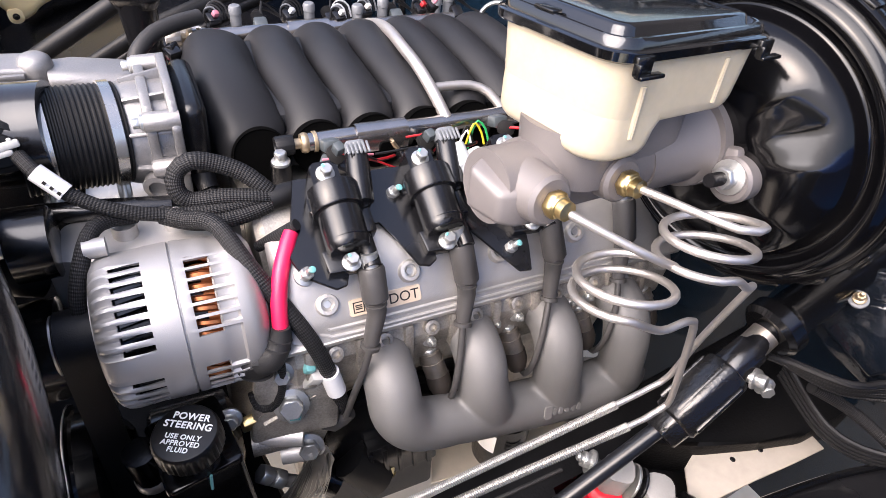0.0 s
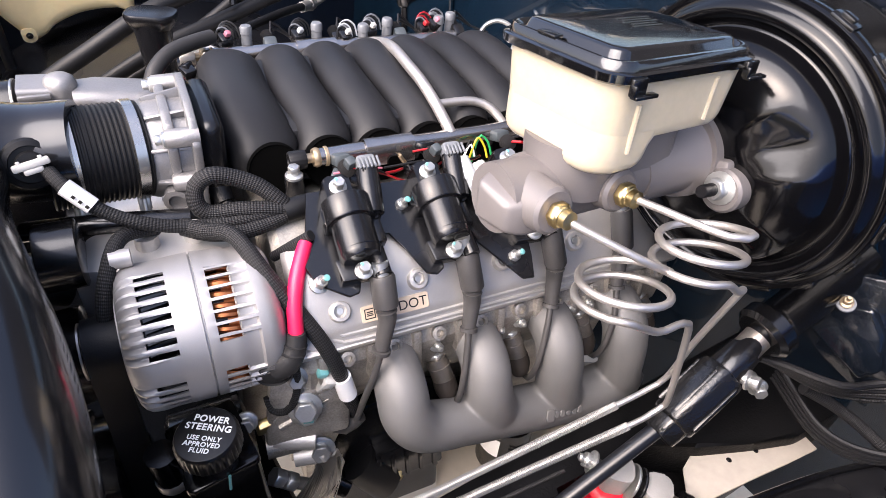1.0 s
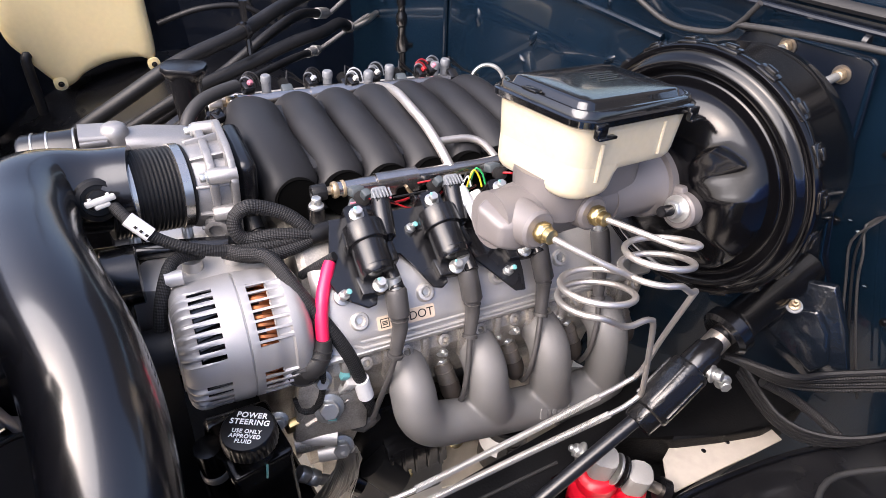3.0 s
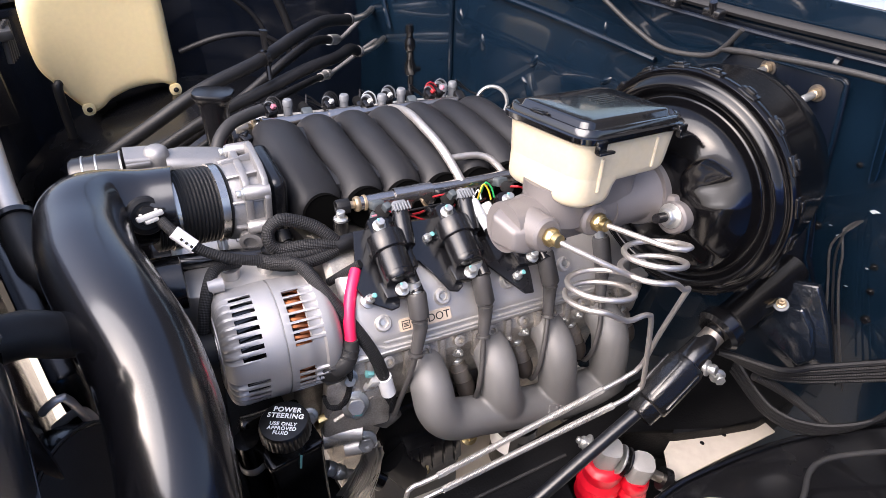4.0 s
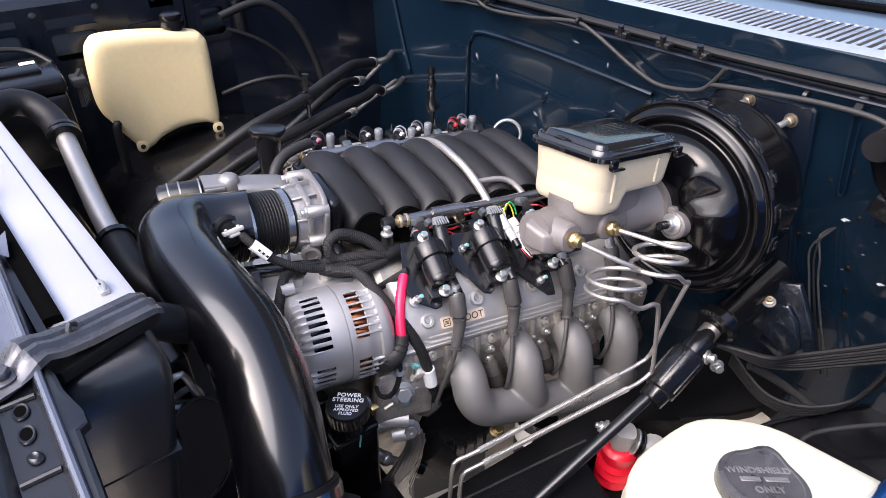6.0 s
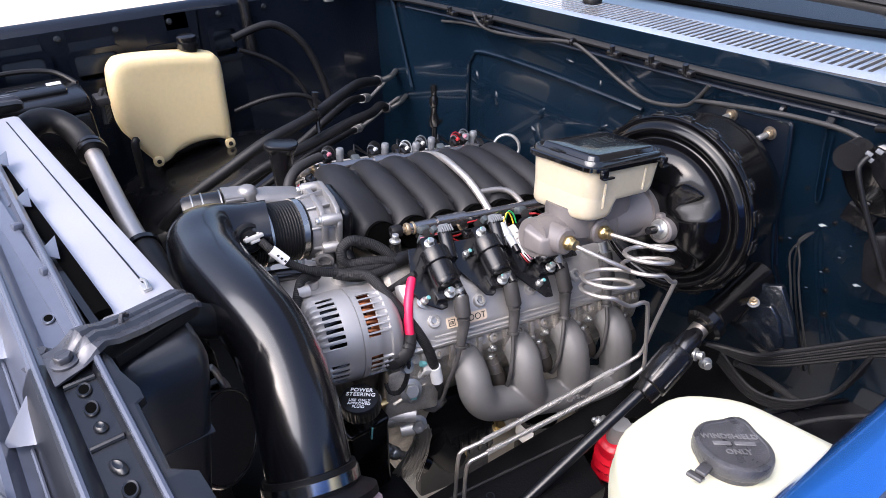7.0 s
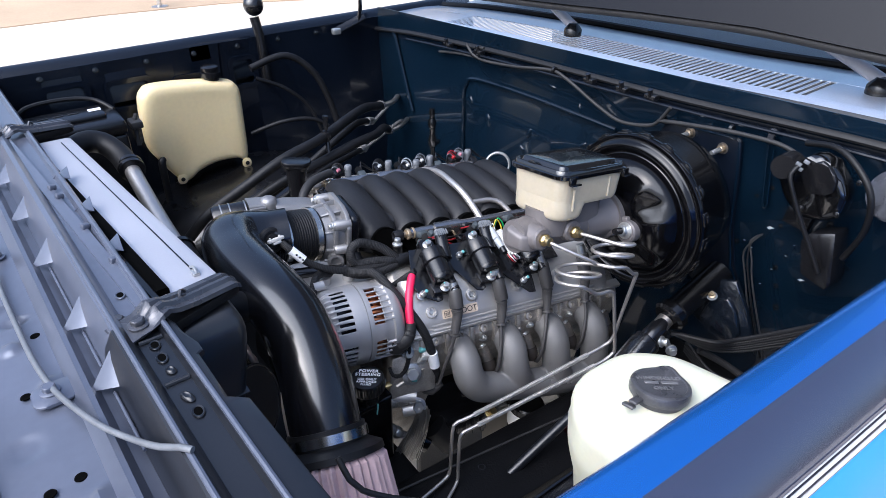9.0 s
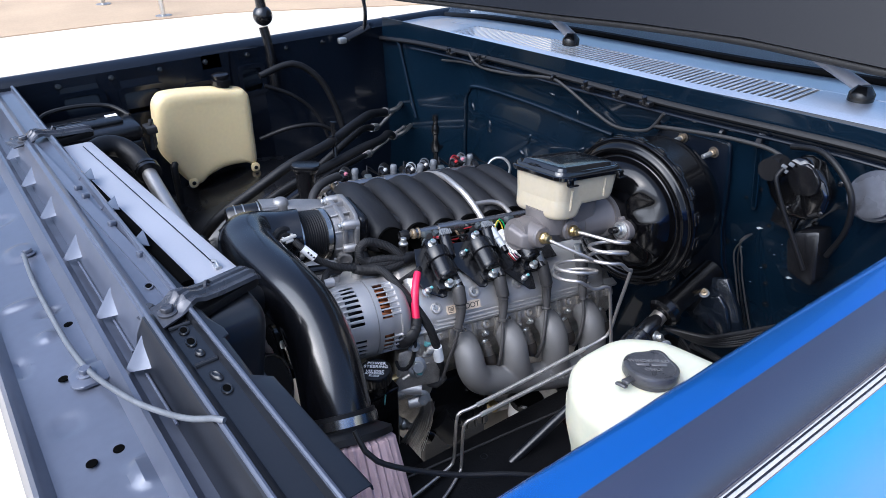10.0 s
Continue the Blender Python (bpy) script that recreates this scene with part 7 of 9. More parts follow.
bl = thing("brake_line", "coiled bright steel brake line from the front port", "brake line", base=(0.35, 0.08, 0.9), group="brake lines")
h1 = helix((0.345, 0.074), 0.038, 0.950, 0.912, radians(-50), 2.0)
bm = B()
LINE1 = [(0.309, 0.122, 0.990), (0.316, 0.108, 0.986), (0.350, 0.068, 0.966), *h1[1:-3], (0.358, 0.038, 0.904), (0.384, 0.036, 0.899), (0.396, 0.0355, 0.893), (0.404, 0.035, 0.880), (0.424, 0.036, 0.80), (0.440, 0.038, 0.735), (0.439, 0.040, 0.722), (0.428, 0.043, 0.713), (0.40, 0.0485, 0.7055), (0.27, 0.082, 0.674), (0.15, 0.112, 0.645), (0.125, 0.118, 0.638), (0.118, 0.118, 0.62), (0.113, 0.115, 0.560), (0.108, 0.110, 0.532), (0.095, 0.102, 0.524), (0.036, 0.074, 0.526), (-0.06, 0.045, 0.53)]
tube(bm, LINE1, 0.0034, 12, step=0.008)
part("tube", bm, STAINLESS, bl)
bl2 = thing("brake_line", "coiled bright steel brake line from the rear port", "brake line", base=(0.41, 0.06, 0.9), group="brake lines")
h2 = helix((0.408, 0.056), 0.035, 0.980, 0.935, radians(-70), 2.0)
bm = B()
LINE2 = [(0.387, 0.120, 0.979), (0.392, 0.100, 0.981), (0.412, 0.040, 0.983), *h2[1:-1], (0.43, 0.022, 0.926), (0.444, 0.024, 0.919), (0.446, 0.027, 0.905), (0.455, 0.045, 0.82), (0.455, 0.056, 0.745), (0.44, 0.062, 0.728), (0.40, 0.07, 0.718), (0.27, 0.098, 0.688), (0.15, 0.124, 0.662), (0.122, 0.132, 0.656), (0.112, 0.132, 0.640), (0.106, 0.130, 0.560), (0.101, 0.128, 0.534), (0.090, 0.126, 0.526), (0.033, 0.117, 0.526), (-0.06, 0.105, 0.53)]
tube(bm, LINE2, 0.0034, 12, step=0.008)
part("tube", bm, STAINLESS, bl2)
for par, line, n in ((bl, LINE1, 120), (bl2, LINE2, 122)):
    bm = B()
    C = [p for p in spline(line, 0.008)[0] if 0.152 < p.x < 0.402 and p.z < 0.72]
    wound = []
    for i in range(6 * n + 1):
        f = i / (6 * n) * (len(C) - 1)
        k = min(int(f), len(C) - 2)
        M = axis(C[k].lerp(C[k + 1], f - k), C[k + 1] - C[k])
        wound.append(M @ Vector((0.0046 * math.cos(math.pi * i / 3), 0.0046 * math.sin(math.pi * i / 3), 0)))
    tube(bm, wound, 0.0007, 4, smooth=False)
    tagged(part("spring_guard", bm, SPRING, par, "fine wound spring guard"), kind="stuff")

# ---- frame, steering, suspension ----
bm = B()
A, Bv = Vector((-0.50, 0.135, 0.505)), Vector((0.95, 0.040, 0.495))
M = axis(A, Bv - A)
prism(bm, [(-0.50, 0.052), (0.352, 0.0), (0.368, 0.100), (0.515, 0.085), (0.582, 0.0255), (0.654, -0.012), (0.72, -0.042), (0.95, -0.07), (0.95, 0.122), (-0.50, 0.217)], 0.080, T(0, 0, 0.435), 0.008)
prism(bm, [(-0.50, 0.052), (0.95, -0.05), (0.95, 0.122), (-0.50, 0.217)], 0.050, T(0, 0, 0.390), 0.008)
fr_ = thing("frame_rail", "black boxed truck frame rail", "frame rail", base=(0.2, 0.09, 0.46), group="frame rails")
part("rail", bm, FLAT_BLACK, fr_)
for k in range(7):
    bm = B()
    d = 0.55 + 0.12 * k
    lathe(bm, [(0.009, 0), (0.008, 0.002), (0.006, 0.002), (0.006, -0.002), (0, -0.002)], axis(M @ Vector((0.02, 0.013, d)), M.to_3x3() @ Vector((0, 1, 0))), 16)
    part("punched_hole", bm, BLACK, fr_)
bm = B()
tube(bm, [(0.0, 0.165, 0.516), (0.2, 0.135, 0.516), (0.40, 0.104, 0.516)], 0.0028, 8)
part("weld_seam", bm, RUBBER_GREY, fr_, "pale dusty seam")
bm = B()
rows = [[(x, 1.02 + y, 0.53 + z) for y, z in rounded(0.075, 0.15, 0.012)] for x in (-0.5, 0.95)]
loft(bm, rows)
solid("frame_rail", bm, SATIN_BLACK, "black boxed truck frame rail on the passenger side", "frame rail", base=(0.2, 1.02, 0.46), group="frame rails")
bm = B()
box(bm, (0.30, 0.9, 0.10), T(-0.06, 0.57, 0.42), 0.02)
solid("crossmember", bm, FLAT_BLACK, "black front suspension crossmember under the engine", "crossmember", base=(0.02, 0.57, 0.37))
# pale plate in concrete colour beside the rail
bm = B()
prism(bm, [(0.599, 0.035), (0.671, -0.002), (0.750, -0.034), (0.745, -0.066), (0.69, -0.056), (0.622, -0.042), (0.527, -0.025), (0.530, -0.006), (0.555, 0.022)], 0.004, T(0, 0, 0.488), 0.001)
sp_ = thing("pale_plate", "pale concrete-coloured plate with small holes beside the frame", "plate", base=(0.6, -0.04, 0.5))
part("plate", bm, FLOOR, sp_)
for k in range(2):
    bm = B()
    lathe(bm, [(0.004, 0), (0.003, 0.001), (0, 0.001)], T(0.62 + 0.045 * k, -0.006 - 0.012 * k, 0.493), 12)
    part("hole", bm, BLACK, sp_)

# added plate in concrete colour stands in for sunlit ground below
sp_ = thing("pale_plate", "added pale plate standing for sunlit ground between the frame and the engine", "plate", base=(0.45, 0.28, 0.28))
bm = B()
prism(bm, [(0.378, 0.37), (0.632, 0.285), (0.558, 0.20), (0.31, 0.27)], 0.004, T(0, 0, 0.28), 0.001)
part("plate", bm, CONCRETE, sp_)

st = thing("steering_shaft", "black steering shaft with a cast universal joint and collar", "steering shaft", base=(0.5, 0.04, 0.65))
bm = B()
tube(bm, [(0.205, 0.070, 0.505), (0.49, 0.041, 0.662)], 0.0100, 16, smooth=False)
part("lower_shaft", bm, BEAM_BLACK, st)
bm = B()
sd = Vector((0.105, 0.0, 0.062)).normalized()
j0 = Vector((0.486, 0.04, 0.655))
CM = axis(j0, sd)
sec = [(0.027 * math.cos(a) * (1 + 0.10 * max(0.0, math.cos(3 * a + 0.9)) ** 2), 0.027 * math.sin(a) * (1 + 0.10 * max(0.0, math.cos(3 * a + 0.9)) ** 2)) for a in (2 * math.pi * k / 42 for k in range(42))]
loft(bm, [[CM @ Vector((x * w, y * w, d)) for x, y in sec] for d, w in ((-0.026, 0.72), (-0.024, 0.78), (-0.004, 0.84), (-0.002, 0.96), (0.0, 1.0), (0.040, 1.04), (0.078, 1.04), (0.0815, 1.0), (0.083, 0.9))])
part("coupler", bm, CAST_BLACK, st, "rough black cast coupler")
bm = B()
for k in range(5):
    a = radians(18 + 72 * k)
    box(bm, (0.006, 0.007, 0.070), CM @ Matrix.Rotation(a, 4, "Z") @ T(0.0275, 0, 0.040), 0.0025)
part("flute", bm, CAST_BLACK, st)
bm = B()
tube(bm, [j0 + sd * 0.080, j0 + sd * 0.088, j0 + sd * 0.118, j0 + sd * 0.122, (0.625, 0.042, 0.731)], [0.021, 0.0215, 0.0200, 0.0150, 0.0150], 20, smooth=False)
part("upper_shaft", bm, SATIN_BLACK, st)
bm = B()
lathe(bm, [(0.014, 0), (0.0170, 0.001), (0.0170, 0.030), (0.014, 0.031)], axis((0.585, 0.0415, 0.7095), (0.86, 0, 0.5)), 24)
part("bare_sleeve", bm, HEAT, st, "worn bare steel sleeve")
bm = B()
lathe(bm, [(0.02, -0.012), (0.030, -0.012), (0.036, -0.006), (0.036, 0.010), (0.031, 0.014), (0.027, 0.022), (0.027, 0.16), (0, 0.16)], axis((0.624, 0.041, 0.729), (0.93, -0.05, 0.34)), 32)
part("column_collar", bm, GLOSS_BLACK, st)
for p, d, r in (((0.566, 0.016, 0.703), (0.2, -0.9, 0.3), 0.0085), ((0.606, 0.012, 0.662), (-0.6, -0.8, 0.2), 0.0085)):
    bm = B()
    bolt(bm, p, d, r, 0.012)
    lathe(bm, [(r * 0.8, -0.02), (r * 0.8, 0.002)], axis(p, d), 14)
    part("clamp_bolt", bm, BOLT, st)

sh = thing("shock_mount", "red ribbed rubber boots under white bushings on a suspension link", "suspension boot", base=(0.41, 0.04, 0.46))
for x, y, zt, k in ((0.430, 0.052, 0.536, 0.80), (0.466, 0.012, 0.516, 0.55)):
    bm = B()
    lathe(bm, [(0.0, -0.13), (0.040 * k, -0.13)] + [((0.036 + (0.008 if q % 2 else 0)) * k, -0.12 + 0.011 * q) for q in range(9)] + [(0.041 * k, -0.020), (0.039 * k, -0.008), (0.032 * k, -0.002), (0.020, 0.0), (0.0, 0.0)], T(x, y, zt), 36)
    part("boot", bm, RED_BOOT, sh, "bright red ribbed boot", 30)
for x, y, z in ((0.432, 0.054, 0.556), (0.466, 0.014, 0.536)):
    bm = B()
    prism(bm, rounded(0.036, 0.036, 0.011), 0.042, T(x, y, z - 0.021) @ pose(0, 0, 0, 3, 5, -45), 0.0025)
    part("bushing", bm, NYLON, sh, "white nylon bushing")
LD = (Vector((0.466, 0.014, 0.536)) - Vector((0.432, 0.054, 0.556))).normalized()
mid = Vector((0.449, 0.034, 0.546))
bm = B()
rod(bm, mid - LD * 0.062, mid + LD * 0.075, 0.0085)
part("pin", bm, HEAT, sh, "brown steel pin")
for d in (-0.006, 0.004):
    bm = B()
    lathe(bm, [(0.0, 0.0), (0.023, 0.0), (0.024, 0.001), (0.024, 0.003), (0.0, 0.003)], axis(mid + LD * d, LD), 28)
    part("washer", bm, (BOLT, SATIN_BLACK)[d > 0], sh)
bm = B()
lathe(bm, [(0.0, 0.0), (0.019, 0.0), (0.019, 0.012), (0.0, 0.012)], axis(mid + LD * 0.068, LD), 24)
part("end_stop", bm, SATIN_BLACK, sh)
bm = B()
bolt(bm, mid - LD * 0.060, -LD, 0.011, 0.010, 0.008)
part("nut", bm, BOLT, sh, "zinc nut")

# ---- washer bottle, coolant bottle ----
wb = thing("washer_bottle", "ivory plastic washer bottle with a black snap cap", "washer bottle", base=(0.1, -0.23, 0.72))


def wb_sec(z, g):
    poly = [(0.026, -0.322), (0.030, -0.200), (0.078, -0.150), (0.166, -0.152), (0.216, -0.200), (0.238, -0.322)]
    c = Vector((0.13, -0.24))
    n = len(poly)
    out = []
    for i in range(n):
        p0, p1, p2 = Vector(poly[i - 1]), Vector(poly[i]), Vector(poly[(i + 1) % n])
        a, b = p1 + (p0 - p1).normalized() * 0.028, p1 + (p2 - p1).normalized() * 0.028
        for k in range(5):
            t = k / 4
            q = a * (1 - t) ** 2 + p1 * 2 * t * (1 - t) + b * t * t
            q = q + (c - q).normalized() * g
            out.append((q.x, q.y, z))
    return out


bm = B()
loft(bm, [wb_sec(0.72, 0.045), wb_sec(0.75, 0.030), wb_sec(0.90, 0.012), wb_sec(0.945, 0.001), wb_sec(0.970, -0.001), wb_sec(0.982, 0.001), wb_sec(0.992, 0.000), wb_sec(1.003, 0.001), wb_sec(1.012, 0.005), wb_sec(1.019, 0.012), wb_sec(1.023, 0.024), wb_sec(1.0245, 0.042)])
part("tank", bm, IVORY, wb, "", 60)
bm = B()
CAPC = (0.128, -0.238)
TILT = T(0.128, -0.238, 1.028) @ Matrix.Rotation(radians(11), 4, Vector((-0.57, 0.82, 0))) @ T(-0.128, 0.238, -1.028)


def cap_lobe(a, k):
    d = (a - radians(22) + math.pi) % (2 * math.pi) - math.pi
    return 1 + 0.36 * math.exp(-(d / 0.32) ** 2)


lathe(bm, [(0.030, 1.02), (0.0305, 1.026), (0.0335, 1.027), (0.0345, 1.029), (0.0345, 1.036), (0.0335, 1.039), (0.0310, 1.0405), (0.0290, 1.0405), (0.0280, 1.0395), (0.0, 1.0395)], T(*CAPC, 0), 60, wob=cap_lobe)
bm.transform(TILT)
cap = part("cap", bm, CAP_GREY, wb, "dark grey snap cap with a hinge tab")
bm = B()
box(bm, (0.022, 0.010, 0.004), T(CAPC[0] - 0.040, CAPC[1] + 0.002, 1.031) @ pose(0, 0, 0, 0, 8, 8), 0.0015)
box(bm, (0.010, 0.014, 0.004), T(CAPC[0] - 0.052, CAPC[1] + 0.003, 1.028) @ pose(0, 0, 0, 0, 15, 8), 0.0015)
bm.transform(TILT)
part("pull_tab", bm, CAP_GREY, cap)
CT = TILT @ T(CAPC[0], CAPC[1], 1.0398) @ pose(0, 0, 0, 0, 0, -36)
lettering("WINDSHIELD", 0.0085, CT @ T(0, 0.010, 0.0002), CAP_GLINT, cap, "raised moulded capitals", bold=0.0002, wide=1.05)
lettering("ONLY", 0.0085, CT @ T(0, -0.010, 0.0002), CAP_GLINT, cap, "raised moulded capitals", bold=0.0002, wide=1.05)
bm = B()
for x, w in ((-0.011, 0.016), (0.010, 0.019)):
    box(bm, (w, 0.0046, 0.0014), CT @ T(x, 0.0005, 0.0004), 0.0004, 1)
part("print_bar", bm, CAP_GLINT, cap, "raised unreadable print")

cb = thing("coolant_bottle", "cream plastic coolant bottle with a black ribbed cap", "coolant bottle", base=(0.1, 1.43, 0.70))
OUT = [(-0.046, 0.972), (-0.030, 1.004), (0.000, 1.016), (0.10, 1.009), (0.215, 0.990), (0.240, 0.975), (0.248, 0.949), (0.245, 0.859), (0.236, 0.735), (0.200, 0.740), (0.160, 0.744), (0.118, 0.742), (0.070, 0.728), (0.046, 0.712), (0.020, 0.708), (-0.008, 0.745), (-0.036, 0.797), (-0.052, 0.830), (-0.055, 0.88)]
OUT = [(v.x, v.z) for v in spline([(x, 0, z) for x, z in [OUT[-2], OUT[-1], *OUT, OUT[0], OUT[1]]], 0.006)[0]]
OUT = [p for i, p in enumerate(OUT) if i == 0 or (Vector(p) - Vector(OUT[i - 1])).length > 1e-4]
half = [i for i, p in enumerate(OUT) if abs(p[0] + 0.055) < 1e-6 and abs(p[1] - 0.88) < 1e-6]
OUT = OUT[half[0]:half[-1]]
cx, cz = 0.10, 0.87
bm = B()
loft(bm, [[(cx + (x - cx) * s, y, cz - 0.010 + (z - cz) * s) for x, z in OUT] for y, s in ((1.386, 0.70), (1.384, 0.80), (1.386, 0.90), (1.391, 0.96), (1.400, 0.99), (1.415, 1.0), (1.438, 0.995), (1.452, 0.96), (1.456, 0.88))])
part("tank", bm, CREAM, cb, "", 60)
for x, z in ((0.016, 0.713), (0.224, 0.712)):
    bm = B()
    prism(bm, rounded(0.028, 0.030, 0.010), 0.008, axis((x, 1.392, z), (0, -1, 0)), 0.002)
    t_ = part("mounting_tab", bm, CREAM, cb)
    bm = B()
    bolt(bm, (x, 1.383, z), (0, -1, 0), 0.0045, 0.005)
    part("screw", bm, BLACK, t_)
bm = B()
lathe(bm, [(0.022, 0.99), (0.022, 1.012), (0.030, 1.013), (0.030, 1.027), (0.022, 1.029), (0.022, 1.033), (0.026, 1.034), (0.026, 1.042), (0.02, 1.045), (0, 1.045)], T(0.176, 1.425, -0.016), 36)
part("cap", bm, BLACK, cb, "black ribbed screw cap")
bm = B()
tube(bm, [(-0.022, 1.39, 0.79), (-0.03, 1.385, 0.785), (-0.034, 1.38, 0.76), (-0.04, 1.37, 0.66)], [0.009, 0.011, 0.011, 0.011], 12)
part("outlet_hose", bm, RUBBER, cb, "black outlet hose")

# ---- hoses at the firewall ----
HOSES = [
    ([(0.70, 1.305, 0.826), (0.66, 1.27, 0.842), (0.56, 1.18, 0.880), (0.45, 1.09, 0.895), (0.33, 1.03, 0.882), (0.20, 1.00, 0.865), (0.09, 1.0, 0.820), (-0.02, 1.01, 0.765), (-0.08, 1.02, 0.71)], 0.0145, RUBBER),
    ([(0.69, 1.245, 0.756), (0.64, 1.20, 0.790), (0.55, 1.10, 0.82), (0.45, 1.05, 0.832), (0.33, 1.03, 0.815), (0.20, 1.03, 0.785), (0.08, 1.04, 0.735), (-0.02, 1.05, 0.69)], 0.0135, RUBBER),
    ([(0.62, 1.26, 0.80), (0.52, 1.16, 0.845), (0.42, 1.10, 0.84), (0.30, 1.08, 0.79), (0.15, 1.08, 0.72), (0.02, 1.08, 0.67)], 0.011, RUBBER),
    ([(0.58, 1.25, 0.712), (0.48, 1.15, 0.75), (0.36, 1.1, 0.75), (0.22, 1.1, 0.70), (0.1, 1.1, 0.65)], 0.009, RUBBER),
]
for k, (pts, r, m) in enumerate(HOSES):
    hh = thing("heater_hose" if k < 2 else "air_conditioning_hose", ("thick black rubber heater hose with a wire clamp" if k < 2 else "black refrigerant hose with a bright crimped fitting") + " at the firewall", "hose", base=pts[0], group="firewall hoses")
    bm = B()
    tube(bm, pts, r, 14)
    part("hose", bm, m, hh)
    a, b = Vector(pts[1]), Vector(pts[0])
    d = (b - a).normalized()
    bm = B()
    if k < 2:
        ring(bm, axis(b - d * 0.016, d), r, 0.006, 0.0025, 20)
        ring(bm, axis(b - d * 0.004, d), r, 0.003, 0.002, 20)
        part("wire_clamp", bm, BLACK, hh)
        bm = B()
        tube(bm, [b - d * 0.01, b + d * 0.02, b + Vector((0.07, 0.035, -0.01)), (0.83, b.y + 0.10, b.z - 0.02)], r * 0.62, 12)
        part("firewall_stub", bm, STEEL, hh, "thin metal heater pipe")
    else:
        tube(bm, [b - d * 0.03, b + d * 0.015], [r + 0.0025, r + 0.003], 16, smooth=False)
        part("crimp", bm, ALU_BRIGHT, hh, "bright crimped ferrule")
        bm = B()
        prism(bm, [(0.015 * math.cos(radians(60 * q)), 0.015 * math.sin(radians(60 * q))) for q in range(6)], 0.016, axis(b + d * 0.015, d), 0.001, 1)
        prism(bm, [(0.012 * math.cos(radians(60 * q)), 0.012 * math.sin(radians(60 * q))) for q in range(6)], 0.014, axis(b + d * 0.036, d), 0.001, 1)
        part("hex_nut", bm, ALU_BRIGHT, hh)
        bm = B()
        tube(bm, [b + d * 0.03, b + d * 0.08, (0.80, b.y + 0.13, b.z), (0.84, b.y + 0.15, b.z)], 0.006, 12)
        part("firewall_stub", bm, ALU_BRIGHT, hh)
tie = thing("hose_tie", "black hose separator clip between the hoses", "hose clip", base=(0.36, 1.03, 0.87))
bm = B()
ring(bm, axis((0.352, 1.037, 0.885), (-1, -0.4, -0.1)), 0.0148, 0.012, 0.003, 20)
tube(bm, [(0.35, 1.03, 0.905), (0.35, 1.03, 0.93), (0.352, 1.03, 0.945)], [0.006, 0.007, 0.009], 8)
tube(bm, [(0.35, 1.03, 0.87), (0.345, 1.02, 0.84)], 0.006, 8, smooth=False)
part("clip", bm, BLACK, tie)
for pts, r in (([(0.30, 1.42, 1.00), (0.42, 1.42, 1.02), (0.50, 1.40, 0.96), (0.54, 1.38, 0.86), (0.56, 1.36, 0.74)], 0.011), ([(0.32, 1.44, 0.96), (0.40, 1.42, 0.92), (0.47, 1.40, 0.85), (0.50, 1.38, 0.76)], 0.006), ([(0.26, 1.40, 0.80), (0.36, 1.36, 0.83), (0.46, 1.34, 0.82), (0.53, 1.32, 0.76)], 0.007)):
    bm = B()
    tube(bm, pts, r, 10)
    solid("vacuum_hose", bm, RUBBER, "slim black hose curving along the inner fender", "hose", base=pts[0], group="slim hoses")
ds = thing("transmission_dipstick", "black dipstick handle on its tube at the firewall", "dipstick", base=(0.70, 1.0, 0.6))
bm = B()
tube(bm, [(0.698, 1.0, 0.60), (0.698, 1.0, 0.79)], 0.008, 12, smooth=False)
part("tube", bm, GLOSS_BLACK, ds)
bm = B()
lathe(bm, [(0.010, 0.775), (0.015, 0.78), (0.015, 0.80), (0.009, 0.815), (0.009, 0.835), (0.013, 0.84), (0.013, 0.86), (0.008, 0.868), (0.008, 0.88), (0.011, 0.885), (0.009, 0.90), (0, 0.902)], T(0.698, 1.0, 0), 20)
box(bm, (0.03, 0.008, 0.012), T(0.712, 1.0, 0.785), 0.002)
part("handle", bm, GLOSS_BLACK, ds)
oc = thing("oil_fill_neck", "black oil filler neck with a wide square cap", "oil filler", base=(0.172, 0.845, 0.83))
bm = B()
tube(bm, [(0.165, 0.84, 0.80), (0.168, 0.845, 0.865), (0.172, 0.85, 0.905)], [0.022, 0.024, 0.028], 18)
part("neck", bm, BLACK, oc)
bm = B()
OM = T(0.172, 0.85, 0.898) @ pose(0, 0, 0, -6, 4, -30)
loft(bm, [[OM @ Vector((x * w, y * w, z)) for x, y in rounded(0.072, 0.060, 0.022, 8)] for z, w in ((0.0, 0.72), (0.002, 0.80), (0.012, 0.96), (0.017, 1.0), (0.021, 1.0), (0.0235, 0.97), (0.0240, 0.90))])
cap = part("cap", bm, BLACK, oc)
bm = B()
box(bm, (0.035, 0.004, 0.0008), T(0.172, 0.85, 0.9215) @ pose(0, 0, 0, -6, 4, -30))
part("print_bar", bm, RUBBER_GREY, cap)
bm = B()
lathe(bm, [(0.026, 0), (0.026, 0.02), (0.02, 0.024), (0.02, 0.04)], axis((0.245, 0.83, 0.83), (-0.7, -0.3, 0.5)), 20)
solid("pipe_stub", bm, ALU_BRIGHT, "bright cast outlet stub behind the intake", "pipe", base=(0.245, 0.83, 0.83))
bm = B()
tube(bm, [(-0.262, 0.42, 0.185), (-0.250, 0.44, 0.208), (-0.225, 0.465, 0.222), (-0.190, 0.49, 0.224), (-0.16, 0.51, 0.222)], 0.011, 14)
solid("breather_hose", bm, RUBBER_GREY, "curved grey rubber breather hose beside the intake", "hose", ENG, (-0.22, 0.46, 0.2))
cl = thing("wiring_cluster", "tangle of small connectors beside the throttle body", "connectors", ENG, (-0.2, 0.42, 0.18))
random.seed(11)
